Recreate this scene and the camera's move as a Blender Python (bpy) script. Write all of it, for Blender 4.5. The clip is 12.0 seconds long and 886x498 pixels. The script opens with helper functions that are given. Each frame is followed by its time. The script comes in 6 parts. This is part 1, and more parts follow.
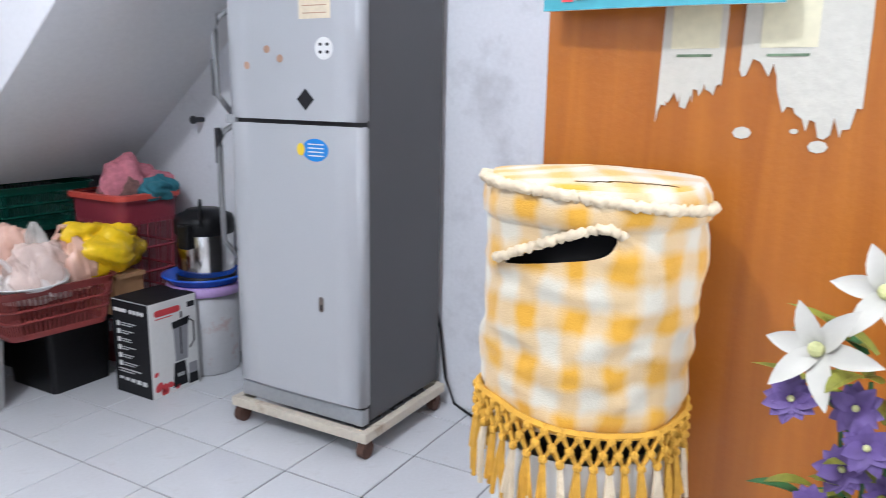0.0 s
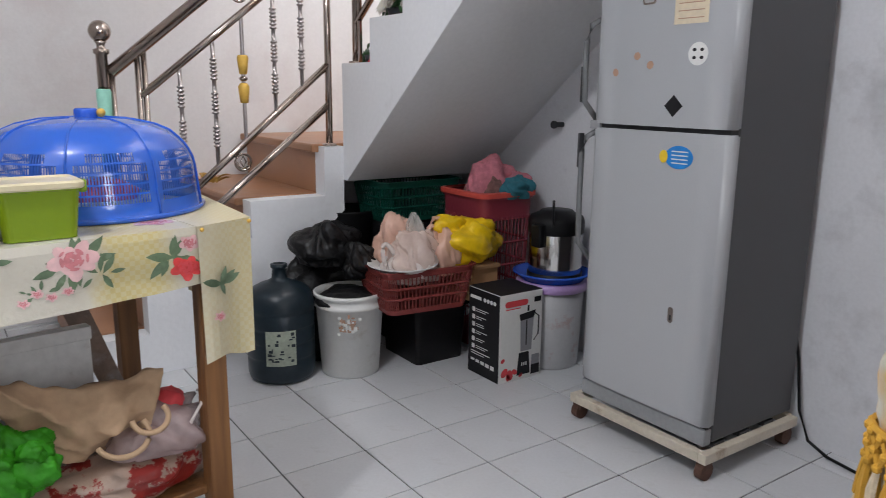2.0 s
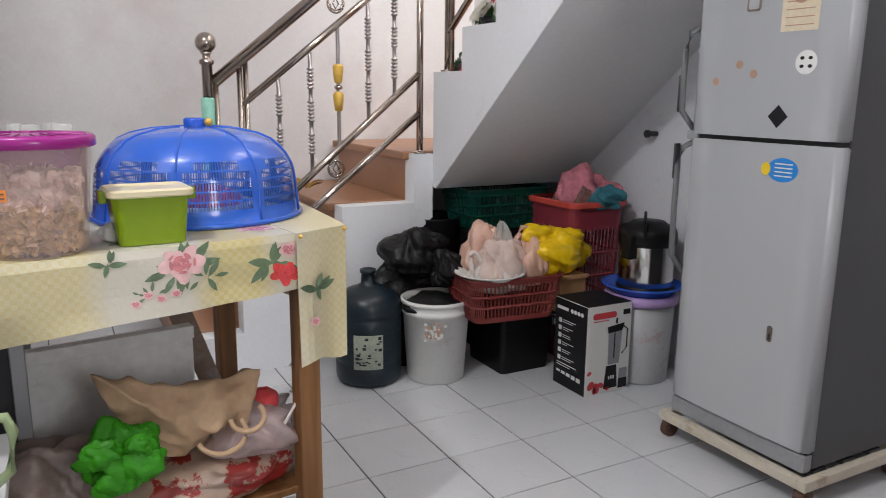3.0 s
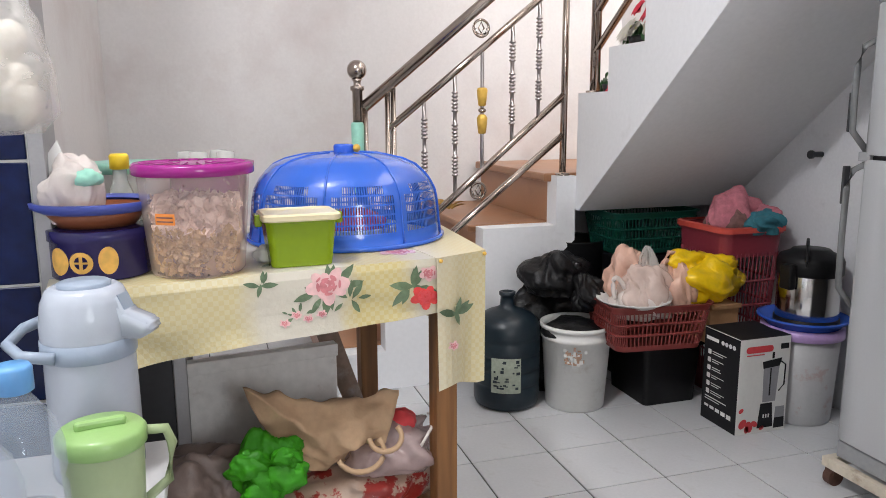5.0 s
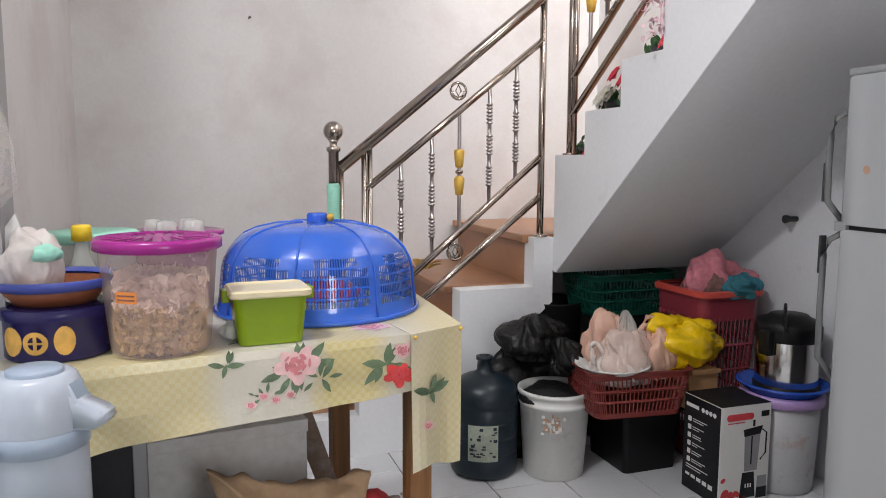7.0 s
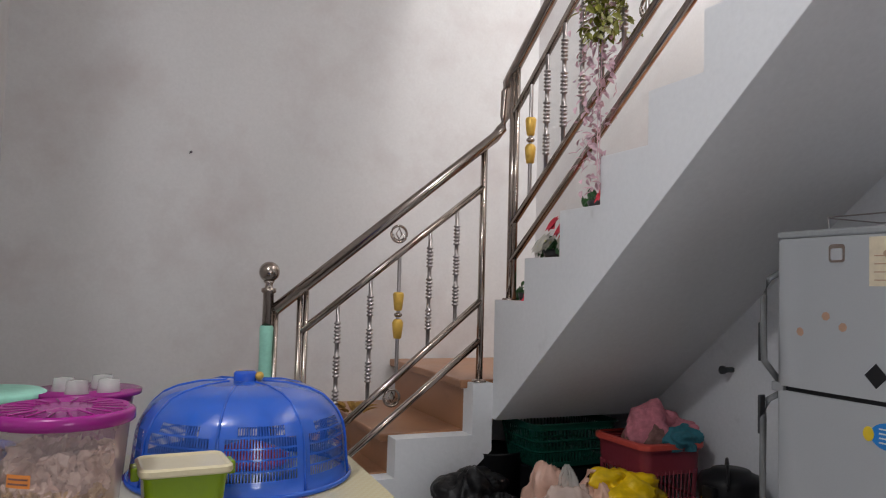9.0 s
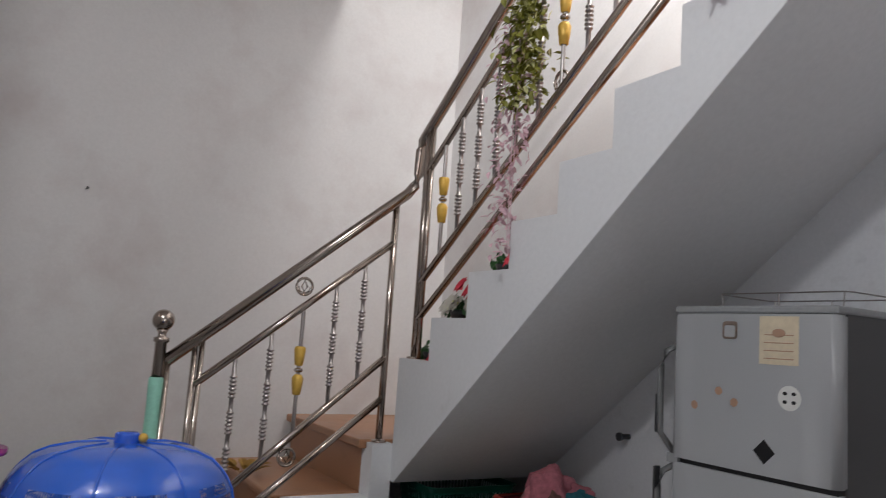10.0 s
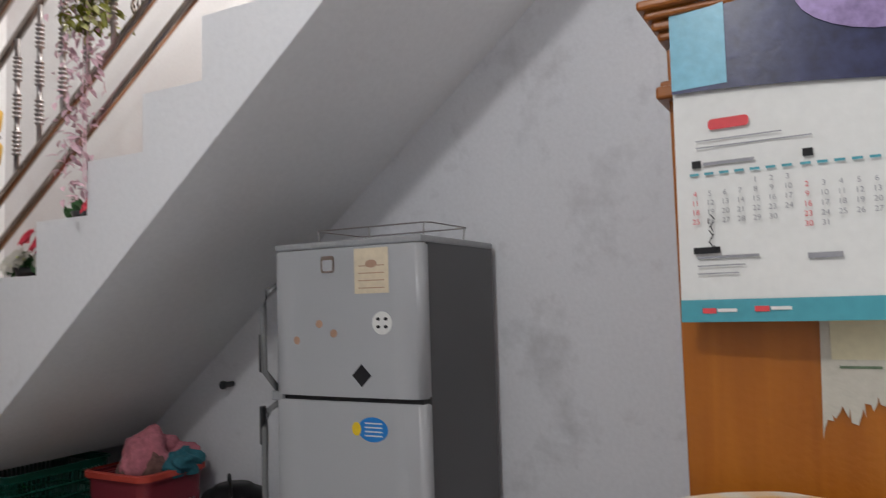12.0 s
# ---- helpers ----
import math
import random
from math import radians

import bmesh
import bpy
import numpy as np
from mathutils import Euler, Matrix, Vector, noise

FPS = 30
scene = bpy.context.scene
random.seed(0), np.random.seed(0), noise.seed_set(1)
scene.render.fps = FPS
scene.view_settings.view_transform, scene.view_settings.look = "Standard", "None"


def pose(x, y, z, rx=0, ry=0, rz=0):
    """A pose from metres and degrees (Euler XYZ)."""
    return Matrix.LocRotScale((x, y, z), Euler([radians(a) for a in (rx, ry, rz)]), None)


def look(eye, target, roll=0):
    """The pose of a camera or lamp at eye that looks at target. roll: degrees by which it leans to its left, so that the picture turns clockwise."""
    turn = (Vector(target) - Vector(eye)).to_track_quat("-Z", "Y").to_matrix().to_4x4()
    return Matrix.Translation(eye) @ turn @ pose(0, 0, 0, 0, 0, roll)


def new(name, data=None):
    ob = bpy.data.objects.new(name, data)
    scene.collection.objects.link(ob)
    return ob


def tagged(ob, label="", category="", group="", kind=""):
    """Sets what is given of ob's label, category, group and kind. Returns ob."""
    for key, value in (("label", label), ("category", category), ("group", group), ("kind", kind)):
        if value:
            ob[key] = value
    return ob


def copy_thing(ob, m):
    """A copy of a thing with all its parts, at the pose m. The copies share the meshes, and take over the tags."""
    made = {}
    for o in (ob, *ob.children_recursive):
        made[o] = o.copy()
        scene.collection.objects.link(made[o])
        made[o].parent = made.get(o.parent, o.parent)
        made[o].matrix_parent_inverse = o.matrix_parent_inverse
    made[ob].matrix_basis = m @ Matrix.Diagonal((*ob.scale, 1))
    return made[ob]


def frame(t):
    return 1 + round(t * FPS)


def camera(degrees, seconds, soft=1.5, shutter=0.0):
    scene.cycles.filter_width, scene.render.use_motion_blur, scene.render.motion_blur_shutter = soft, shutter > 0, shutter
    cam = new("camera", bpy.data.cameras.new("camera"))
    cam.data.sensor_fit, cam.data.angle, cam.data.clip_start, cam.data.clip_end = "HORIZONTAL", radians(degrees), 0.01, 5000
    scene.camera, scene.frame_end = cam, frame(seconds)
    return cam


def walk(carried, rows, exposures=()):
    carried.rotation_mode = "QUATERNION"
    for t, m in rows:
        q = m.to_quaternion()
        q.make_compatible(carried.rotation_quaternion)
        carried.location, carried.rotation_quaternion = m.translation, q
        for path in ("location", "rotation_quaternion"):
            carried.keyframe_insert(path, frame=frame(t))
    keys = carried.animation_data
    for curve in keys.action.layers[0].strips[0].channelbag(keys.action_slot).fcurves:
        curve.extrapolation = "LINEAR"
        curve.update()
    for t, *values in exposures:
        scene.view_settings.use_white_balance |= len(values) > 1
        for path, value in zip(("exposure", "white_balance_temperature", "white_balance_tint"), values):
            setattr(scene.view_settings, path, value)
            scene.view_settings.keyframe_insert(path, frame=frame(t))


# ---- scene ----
cam = camera(61.9, 12.0, soft=0.65, shutter=0.3)
PATH = [
    (0, (-0.744, -2.402, 1.202), (0.957, -1.436, 0.783), 1.0),
    (0.5, (-0.783, -2.391, 1.194), (0.754, -1.178, 0.786), 0.6),
    (1, (-0.806, -2.375, 1.198), (0.595, -1.007, 0.79), 0.3),
    (1.5, (-0.811, -2.371, 1.204), (0.434, -0.863, 0.788), 0.4),
    (2, (-0.817, -2.362, 1.208), (0.299, -0.756, 0.788), 0.6),
    (2.5, (-0.83, -2.353, 1.214), (0.184, -0.681, 0.796), 0.6),
    (3, (-0.837, -2.348, 1.22), (0.092, -0.624, 0.812), 0.6),
    (3.5, (-0.835, -2.342, 1.224), (-0.036, -0.548, 0.846), 0.7),
    (3.7, (-0.834, -2.335, 1.24), (-0.089, -0.519, 0.855), 0.3),
    (5.3, (-0.827, -2.33, 1.234), (-0.259, -0.444, 0.891), -0.3),
    (5.5, (-0.828, -2.329, 1.244), (-0.265, -0.437, 0.921), -0.4),
    (6, (-0.827, -2.329, 1.256), (-0.254, -0.435, 0.968), -0.3),
    (6.5, (-0.818, -2.296, 1.265), (-0.217, -0.406, 1.005), -0.0),
    (6.7, (-0.809, -2.289, 1.272), (-0.188, -0.405, 1.02), 0.1),
    (8.3, (-0.8, -2.244, 1.349), (-0.086, -0.376, 1.348), 0.5),
    (8.5, (-0.791, -2.24, 1.354), (-0.07, -0.374, 1.399), 0.8),
    (9, (-0.785, -2.218, 1.374), (0.014, -0.388, 1.478), 1.6),
    (9.5, (-0.784, -2.198, 1.393), (0.119, -0.422, 1.577), 2.5),
    (10, (-0.779, -2.191, 1.409), (0.231, -0.483, 1.658), 4.0),
    (10.5, (-0.788, -2.185, 1.417), (0.449, -0.642, 1.719), 2.4),
    (11, (-0.781, -2.177, 1.416), (0.628, -0.792, 1.728), 0.7),
    (11.5, (-0.747, -2.159, 1.413), (0.854, -0.984, 1.653), -1.6),
    (12, (-0.73, -2.131, 1.377), (1.022, -1.179, 1.521), -1.7),
]
walk(cam, [(t, look(eye, target, roll)) for t, eye, target, roll in PATH],
     exposures=[(0.0, -0.36, 5850, 10), (0.6, -0.42, 5950, 10), (1.0, -0.5, 6100, 10), (1.5, -1.17, 6200, 10), (2.0, -1.17, 6300, 10), (2.5, -1.14, 6450, 10), (3.5, -0.97, 6500, 10), (5.5, -0.78, 6550, 10), (6.7, -0.95, 6550, 10), (8.4, -1.62, 6450, 10), (9.5, -1.95, 6500, 10), (10.5, -2.08, 6500, 10), (11.2, -2.08, 6550, 10), (12.0, -1.7, 6600, 10)])

# ---- world and lights ----
world = bpy.data.worlds.new("world")
scene.world = world
world.use_nodes = True
world.node_tree.nodes["Background"].inputs[0].default_value = (0.75, 0.85, 1.0, 1)
world.node_tree.nodes["Background"].inputs[1].default_value = 0.3


def area(name, eye, target, sx, sy, power, color):
    d = bpy.data.lights.new(name, "AREA")
    d.shape, d.size, d.size_y, d.energy, d.color = "RECTANGLE", sx, sy, power, color
    ob = new(name, d)
    ob.matrix_world = look(eye, target)
    return ob


# daylight in the open door behind the camera, an added fill from the west, the bulb on the kitchen ceiling, an assumed
# skylight over the stairs and an added fill beside it
area("door_daylight", (-0.08, -4.15, 1.5), (0.5, 0.2, 1.3), 0.55, 1.1, 48, (0.95, 0.97, 1.0))
# added fill from the west, no window is known there
area("west_fill", (-2.44, -2.3, 1.4), (1.2, -0.9, 1.2), 1.4, 1.3, 7, (0.95, 0.975, 1.0))
area("skylight_daylight", (1.0, -1.2, 4.98), (1.63, -0.9, 2.4), 0.4, 2.2, 500, (1.0, 0.975, 0.955))
# added fill that brightens the right wall above the steps
area("stair_wall_fill", (0.82, -0.9, 4.15), (1.63, -0.7, 3.2), 1.9, 0.8, 190, (1.0, 0.985, 0.965))
bulb = bpy.data.lights.new("bulb_light", "POINT")
bulb.energy, bulb.shadow_soft_size, bulb.color = 225, 0.07, (0.98, 0.985, 1.0)
new("bulb_light", bulb).location = (-1.5, -1.45, 3.13)

# ---- materials ----
MATS = {}


def pmat(name, base, rough=0.5, metal=0.0, var=0.12, s1=3.0, s2=60.0, bump=0.05, alpha=1.0, stain=None, sheen=0.0, trans=0.0, rand=0.0, ior=1.45, coat=0.0, spec=0.5):
    """A surface with broad and fine variation of colour and roughness, fine relief and, if asked, stains of a second colour."""
    m = bpy.data.materials.new(name)
    m.use_nodes = True
    nt = m.node_tree
    n, l = nt.nodes, nt.links
    b = n["Principled BSDF"]
    tc = n.new("ShaderNodeTexCoord")
    a1, a2 = n.new("ShaderNodeTexNoise"), n.new("ShaderNodeTexNoise")
    for a, s, d in ((a1, s1, 5), (a2, s2, 4)):
        a.inputs["Scale"].default_value, a.inputs["Detail"].default_value = s, d
        l.new(tc.outputs["Object"], a.inputs["Vector"])
    add = n.new("ShaderNodeMath")
    add.operation = "ADD"
    l.new(a1.outputs["Fac"], add.inputs[0]), l.new(a2.outputs["Fac"], add.inputs[1])
    rng = n.new("ShaderNodeMapRange")
    rng.inputs["From Min"].default_value, rng.inputs["From Max"].default_value = 0.6, 1.4
    rng.inputs["To Min"].default_value, rng.inputs["To Max"].default_value = 1 - var, 1 + var
    l.new(add.outputs[0], rng.inputs["Value"])
    mul = n.new("ShaderNodeVectorMath")
    mul.operation = "SCALE"
    mul.inputs[0].default_value = base[:3]
    l.new(rng.outputs[0], mul.inputs["Scale"])
    col = mul.outputs[0]
    if rand:
        oi = n.new("ShaderNodeObjectInfo")
        r2 = n.new("ShaderNodeMapRange")
        r2.inputs["To Min"].default_value, r2.inputs["To Max"].default_value = 1 - rand, 1 + rand
        l.new(oi.outputs["Random"], r2.inputs["Value"])
        m2 = n.new("ShaderNodeVectorMath")
        m2.operation = "SCALE"
        l.new(col, m2.inputs[0]), l.new(r2.outputs[0], m2.inputs["Scale"])
        col = m2.outputs[0]
    if stain:
        scol, sscale, lo, hi = stain
        a3 = n.new("ShaderNodeTexNoise")
        a3.inputs["Scale"].default_value, a3.inputs["Detail"].default_value, a3.inputs["Roughness"].default_value = sscale, 8, 0.65
        l.new(tc.outputs["Object"], a3.inputs["Vector"])
        r3 = n.new("ShaderNodeMapRange")
        r3.inputs["From Min"].default_value, r3.inputs["From Max"].default_value = lo, hi
        l.new(a3.outputs["Fac"], r3.inputs["Value"])
        mx = n.new("ShaderNodeMix")
        mx.data_type = "RGBA"
        l.new(r3.outputs[0], mx.inputs["Factor"]), l.new(col, mx.inputs["A"])
        mx.inputs["B"].default_value = (*scol, 1)
        col = mx.outputs["Result"]
    l.new(col, b.inputs["Base Color"])
    rr = n.new("ShaderNodeMapRange")
    rr.inputs["From Min"].default_value, rr.inputs["From Max"].default_value = 0.1, 0.9
    rr.inputs["To Min"].default_value, rr.inputs["To Max"].default_value = max(0.02, rough * 0.8), min(1, rough * 1.2)
    l.new(a1.outputs["Fac"], rr.inputs["Value"]), l.new(rr.outputs[0], b.inputs["Roughness"])
    b.inputs["Metallic"].default_value, b.inputs["Alpha"].default_value, b.inputs["IOR"].default_value = metal, alpha, ior
    b.inputs["Specular IOR Level"].default_value = spec
    b.inputs["Sheen Weight"].default_value, b.inputs["Transmission Weight"].default_value, b.inputs["Coat Weight"].default_value = sheen, trans, coat
    if bump:
        bp = n.new("ShaderNodeBump")
        bp.inputs["Strength"].default_value, bp.inputs["Distance"].default_value = bump, 0.01
        l.new(a2.outputs["Fac"], bp.inputs["Height"]), l.new(bp.outputs[0], b.inputs["Normal"])
    MATS[name] = m
    return m


def gingham(name, pale, strong, period):
    """Woven check in two tones, on metric UV."""
    m = pmat(name, pale, 0.9, bump=0.2, s2=350, sheen=0.3)
    n, l = m.node_tree.nodes, m.node_tree.links
    b = n["Principled BSDF"]
    uv = n.new("ShaderNodeUVMap")
    wob = n.new("ShaderNodeTexNoise")
    wob.inputs["Scale"].default_value = 14
    l.new(uv.outputs[0], wob.inputs["Vector"])
    mixv = n.new("ShaderNodeVectorMath")
    mixv.operation = "MULTIPLY_ADD"
    l.new(wob.outputs["Color"], mixv.inputs[0])
    mixv.inputs[1].default_value = (0.045, 0.045, 0)
    l.new(uv.outputs[0], mixv.inputs[2])
    sep = n.new("ShaderNodeSeparateXYZ")
    l.new(mixv.outputs[0], sep.inputs[0])
    outs = []
    for k in (0, 1):
        d = n.new("ShaderNodeMath")
        d.operation = "PINGPONG"
        l.new(sep.outputs[k], d.inputs[0])
        d.inputs[1].default_value = period / 2
        r = n.new("ShaderNodeMapRange")
        r.inputs["From Min"].default_value, r.inputs["From Max"].default_value = period * 0.15, period * 0.35
        l.new(d.outputs[0], r.inputs["Value"])
        outs.append(r.outputs[0])
    s = n.new("ShaderNodeMath")
    s.operation = "ADD"
    l.new(outs[0], s.inputs[0]), l.new(outs[1], s.inputs[1])
    h = n.new("ShaderNodeMath")
    h.operation = "MULTIPLY"
    l.new(s.outputs[0], h.inputs[0])
    h.inputs[1].default_value = 0.5
    mx = n.new("ShaderNodeMix")
    mx.data_type = "RGBA"
    l.new(h.outputs[0], mx.inputs["Factor"])
    mx.inputs["A"].default_value, mx.inputs["B"].default_value = (*pale, 1), (*strong, 1)
    l.new(mx.outputs["Result"], b.inputs["Base Color"])
    return m


def wood(name, base, dark, scale=6.0, rough=0.4, axis=2):
    """Wood with long grain along one axis."""
    m = pmat(name, base, rough, bump=0.08, s2=80)
    n, l = m.node_tree.nodes, m.node_tree.links
    tc, mp = n.new("ShaderNodeTexCoord"), n.new("ShaderNodeMapping")
    sc = [scale * 6] * 3
    sc[axis] = scale * 0.35
    mp.inputs["Scale"].default_value = sc
    l.new(tc.outputs["Object"], mp.inputs["Vector"])
    g = n.new("ShaderNodeTexNoise")
    g.inputs["Scale"].default_value, g.inputs["Detail"].default_value, g.inputs["Distortion"].default_value = 1.0, 6, 0.8
    l.new(mp.outputs[0], g.inputs["Vector"])
    r = n.new("ShaderNodeValToRGB")
    r.color_ramp.elements[0].position, r.color_ramp.elements[1].position = 0.3, 0.7
    r.color_ramp.elements[0].color, r.color_ramp.elements[1].color = (*dark, 1), (*base, 1)
    l.new(g.outputs["Fac"], r.inputs[0]), l.new(r.outputs[0], n["Principled BSDF"].inputs["Base Color"])
    return m


def printed_cloth():
    """Glossy cream oilcloth that fades into fields of fine yellow checks along its length."""
    m = pmat("cloth_oil", (0.70, 0.67, 0.59), 0.36, var=0.05, s1=6, s2=90, bump=0.12, coat=0.12)
    n, l = m.node_tree.nodes, m.node_tree.links
    tc, sp = n.new("ShaderNodeTexCoord"), n.new("ShaderNodeSeparateXYZ")
    nz = n.new("ShaderNodeTexNoise")
    nz.inputs["Scale"].default_value = 9
    l.new(tc.outputs["Object"], nz.inputs["Vector"]), l.new(tc.outputs["Object"], sp.inputs[0])
    ad = n.new("ShaderNodeMath")
    ad.operation = "MULTIPLY_ADD"
    l.new(nz.outputs["Fac"], ad.inputs[0])
    ad.inputs[1].default_value = 0.12
    l.new(sp.outputs["X"], ad.inputs[2])
    mr = n.new("ShaderNodeMapRange")
    mr.inputs["From Min"].default_value, mr.inputs["From Max"].default_value = -0.94, 0.06
    l.new(ad.outputs[0], mr.inputs["Value"])
    rp = n.new("ShaderNodeValToRGB")
    e = rp.color_ramp.elements
    e[0].position, e[0].color = 0.08, (0.15, 0.15, 0.15, 1)
    e[1].position, e[1].color = 0.15, (0.8, 0.8, 0.8, 1)
    for p, v in ((0.40, 0.8), (0.47, 0.1), (0.63, 0.1), (0.67, 1.0), (0.76, 1.0), (0.82, 0.15), (0.87, 0.5), (0.95, 0.75)):
        e.new(p).color = (v, v, v, 1)
    l.new(mr.outputs[0], rp.inputs[0])
    ck = n.new("ShaderNodeTexChecker")
    ck.inputs["Scale"].default_value = 95
    ck.inputs["Color1"].default_value, ck.inputs["Color2"].default_value = (0.60, 0.53, 0.29, 1), (0.575, 0.475, 0.21, 1)
    l.new(tc.outputs["Object"], ck.inputs["Vector"])
    mx = n.new("ShaderNodeMix")
    mx.data_type = "RGBA"
    l.new(rp.outputs[0], mx.inputs["Factor"])
    mx.inputs["A"].default_value = (0.58, 0.55, 0.48, 1)
    l.new(ck.outputs["Color"], mx.inputs["B"]), l.new(mx.outputs["Result"], n["Principled BSDF"].inputs["Base Color"])


printed_cloth()
pmat("wall_paint", (0.70, 0.69, 0.69), 0.75, var=0.05, s1=1.4, s2=70, bump=0.06, stain=((0.57, 0.52, 0.515), 1.6, 0.49, 0.80))
pmat("wall_paint_damp", (0.68, 0.69, 0.72), 0.75, var=0.06, s1=2.0, s2=70, bump=0.06, stain=((0.45, 0.45, 0.47), 4.5, 0.54, 0.82))
pmat("stair_paint", (0.80, 0.81, 0.83), 0.7, var=0.04, s1=2.0, s2=50, bump=0.1, stain=((0.6, 0.59, 0.6), 3, 0.6, 0.85))
pmat("soffit_paint", (0.76, 0.76, 0.77), 0.8, var=0.05, s1=1.5, s2=50, bump=0.1)
pmat("ceiling_paint", (0.75, 0.75, 0.75), 0.8, var=0.03)
pmat("floor_tile", (0.60, 0.61, 0.63), 0.16, var=0.05, s1=5, s2=90, bump=0.01, rand=0.03, stain=((0.48, 0.47, 0.46), 7, 0.58, 0.85))
pmat("grout", (0.07, 0.07, 0.07), 0.9, var=0.3)
pmat("brown_tile", (0.40, 0.20, 0.105), 0.35, var=0.08, s1=6, s2=120, bump=0.03, stain=((0.30, 0.14, 0.07), 8, 0.55, 0.8))
pmat("blue_tile", (0.004, 0.009, 0.045), 0.2, var=0.5, s1=9, s2=40, bump=0.02, spec=0.3)
pmat("white_grout", (0.6, 0.6, 0.58), 0.8)
pmat("aluminium", (0.36, 0.36, 0.37), 0.5, 0.6, var=0.06, s2=150)
pmat("steel", (0.42, 0.36, 0.32), 0.16, 1.0, var=0.08, s1=8, s2=200, bump=0.01)
pmat("dull_steel", (0.40, 0.37, 0.36), 0.3, 1.0, var=0.1, s1=10, s2=200, bump=0.02)
pmat("chrome", (0.62, 0.61, 0.60), 0.14, 1.0, var=0.05, s1=8, s2=200, bump=0.01)
pmat("gold_paint", (0.68, 0.42, 0.08), 0.35, 0.25, var=0.15)
pmat("mint_plastic", (0.35, 0.72, 0.58), 0.45)
pmat("fridge_door", (0.385, 0.395, 0.41), 0.33, var=0.03, s1=2, s2=220, bump=0.03)
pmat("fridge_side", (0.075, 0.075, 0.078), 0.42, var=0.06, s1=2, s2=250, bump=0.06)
pmat("gasket", (0.02, 0.02, 0.022), 0.6)
pmat("grey_plastic", (0.30, 0.31, 0.32), 0.4)
pmat("handle_plastic", (0.17, 0.175, 0.18), 0.4)
pmat("dark_plastic", (0.035, 0.036, 0.04), 0.35)
# black_plastic also colours the core that stands for shade under the dispenser cloth
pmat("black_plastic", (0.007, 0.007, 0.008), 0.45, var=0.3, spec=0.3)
pmat("cream_metal", (0.60, 0.54, 0.44), 0.45, var=0.12, stain=((0.30, 0.2, 0.12), 9, 0.6, 0.75))
pmat("rust_rubber", (0.10, 0.05, 0.035), 0.7, var=0.3)
pmat("paper_yellow", (0.66, 0.57, 0.42), 0.8)
pmat("paper_white", (0.70, 0.70, 0.68), 0.7, var=0.05)
pmat("print_grey", (0.28, 0.28, 0.30), 0.7)
pmat("print_dark", (0.012, 0.012, 0.014), 0.55, spec=0.3)
pmat("print_red", (0.62, 0.06, 0.07), 0.6)
pmat("print_orange", (0.75, 0.25, 0.05), 0.6)
pmat("print_teal", (0.06, 0.30, 0.36), 0.4)
pmat("print_paleblue", (0.17, 0.42, 0.54), 0.35, var=0.2)
pmat("print_night", (0.03, 0.035, 0.09), 0.35, var=0.6, s1=6)
pmat("print_violet", (0.30, 0.22, 0.42), 0.35, var=0.5, s1=12)
pmat("sticker_blue", (0.02, 0.22, 0.62), 0.3)
pmat("magnet_brown", (0.42, 0.26, 0.18), 0.5)
pmat("white_plastic", (0.74, 0.74, 0.72), 0.35, var=0.05, stain=((0.5, 0.46, 0.4), 10, 0.6, 0.8))
pmat("clear_plastic", (0.46, 0.54, 0.64), 0.08, alpha=0.30, var=0.05, s2=20, bump=0.15)
pmat("frosted_plastic", (0.88, 0.70, 0.68), 0.3, alpha=0.30, var=0.04, bump=0.02)
pmat("bag_white", (0.86, 0.78, 0.74), 0.35, alpha=0.72, var=0.08, s1=12, s2=28, bump=0.8, coat=0.3)
pmat("bag_pink", (0.86, 0.54, 0.42), 0.35, alpha=0.8, var=0.1, s1=12, s2=28, bump=0.8, coat=0.3)
pmat("bag_clear", (0.46, 0.34, 0.33), 0.2, alpha=0.7, var=0.2, s1=16, s2=28, bump=0.5, coat=0.3)
pmat("bag_mist", (0.94, 0.74, 0.65), 0.25, alpha=0.55, var=0.1, s1=14, s2=28, bump=0.5, coat=0.3)
pmat("bag_film", (0.80, 0.77, 0.72), 0.2, alpha=0.34, var=0.15, s1=14, s2=28, bump=0.5, coat=0.3)
pmat("bag_yellow", (0.86, 0.56, 0.004), 0.4, var=0.2, s1=12, s2=28, bump=0.8, coat=0.3)
pmat("bag_green", (0.032, 0.23, 0.006), 0.5, var=0.25, s1=12, s2=28, bump=0.5, spec=0.35)
pmat("sack_dull", (0.20, 0.15, 0.13), 0.4, var=0.25, s1=9, s2=28, bump=0.5)
pmat("bag_black", (0.008, 0.008, 0.009), 0.38, var=0.3, s1=12, s2=28, bump=0.8, spec=0.35)
pmat("gallon_plastic", (0.009, 0.018, 0.026), 0.38, var=0.25)
pmat("worn_label", (0.29, 0.32, 0.26), 0.7, var=0.25, s1=18)
pmat("foliage_dark", (0.03, 0.10, 0.03), 0.5, var=0.3, s1=20)
pmat("red_basket", (0.20, 0.035, 0.03), 0.4, var=0.1)
pmat("bright_red_basket", (0.52, 0.07, 0.05), 0.4, var=0.1)
pmat("maroon_plastic", (0.22, 0.03, 0.045), 0.4, var=0.1)
pmat("green_plastic", (0.003, 0.055, 0.038), 0.4, spec=0.35)
pmat("blue_plastic", (0.02, 0.09, 0.50), 0.25, var=0.08)
pmat("violet_plastic", (0.48, 0.32, 0.62), 0.35)
pmat("cover_blue", (0.022, 0.12, 0.60), 0.16, alpha=0.90, var=0.05, coat=0.5)
pmat("cardboard", (0.38, 0.21, 0.10), 0.8, var=0.12, s1=5)
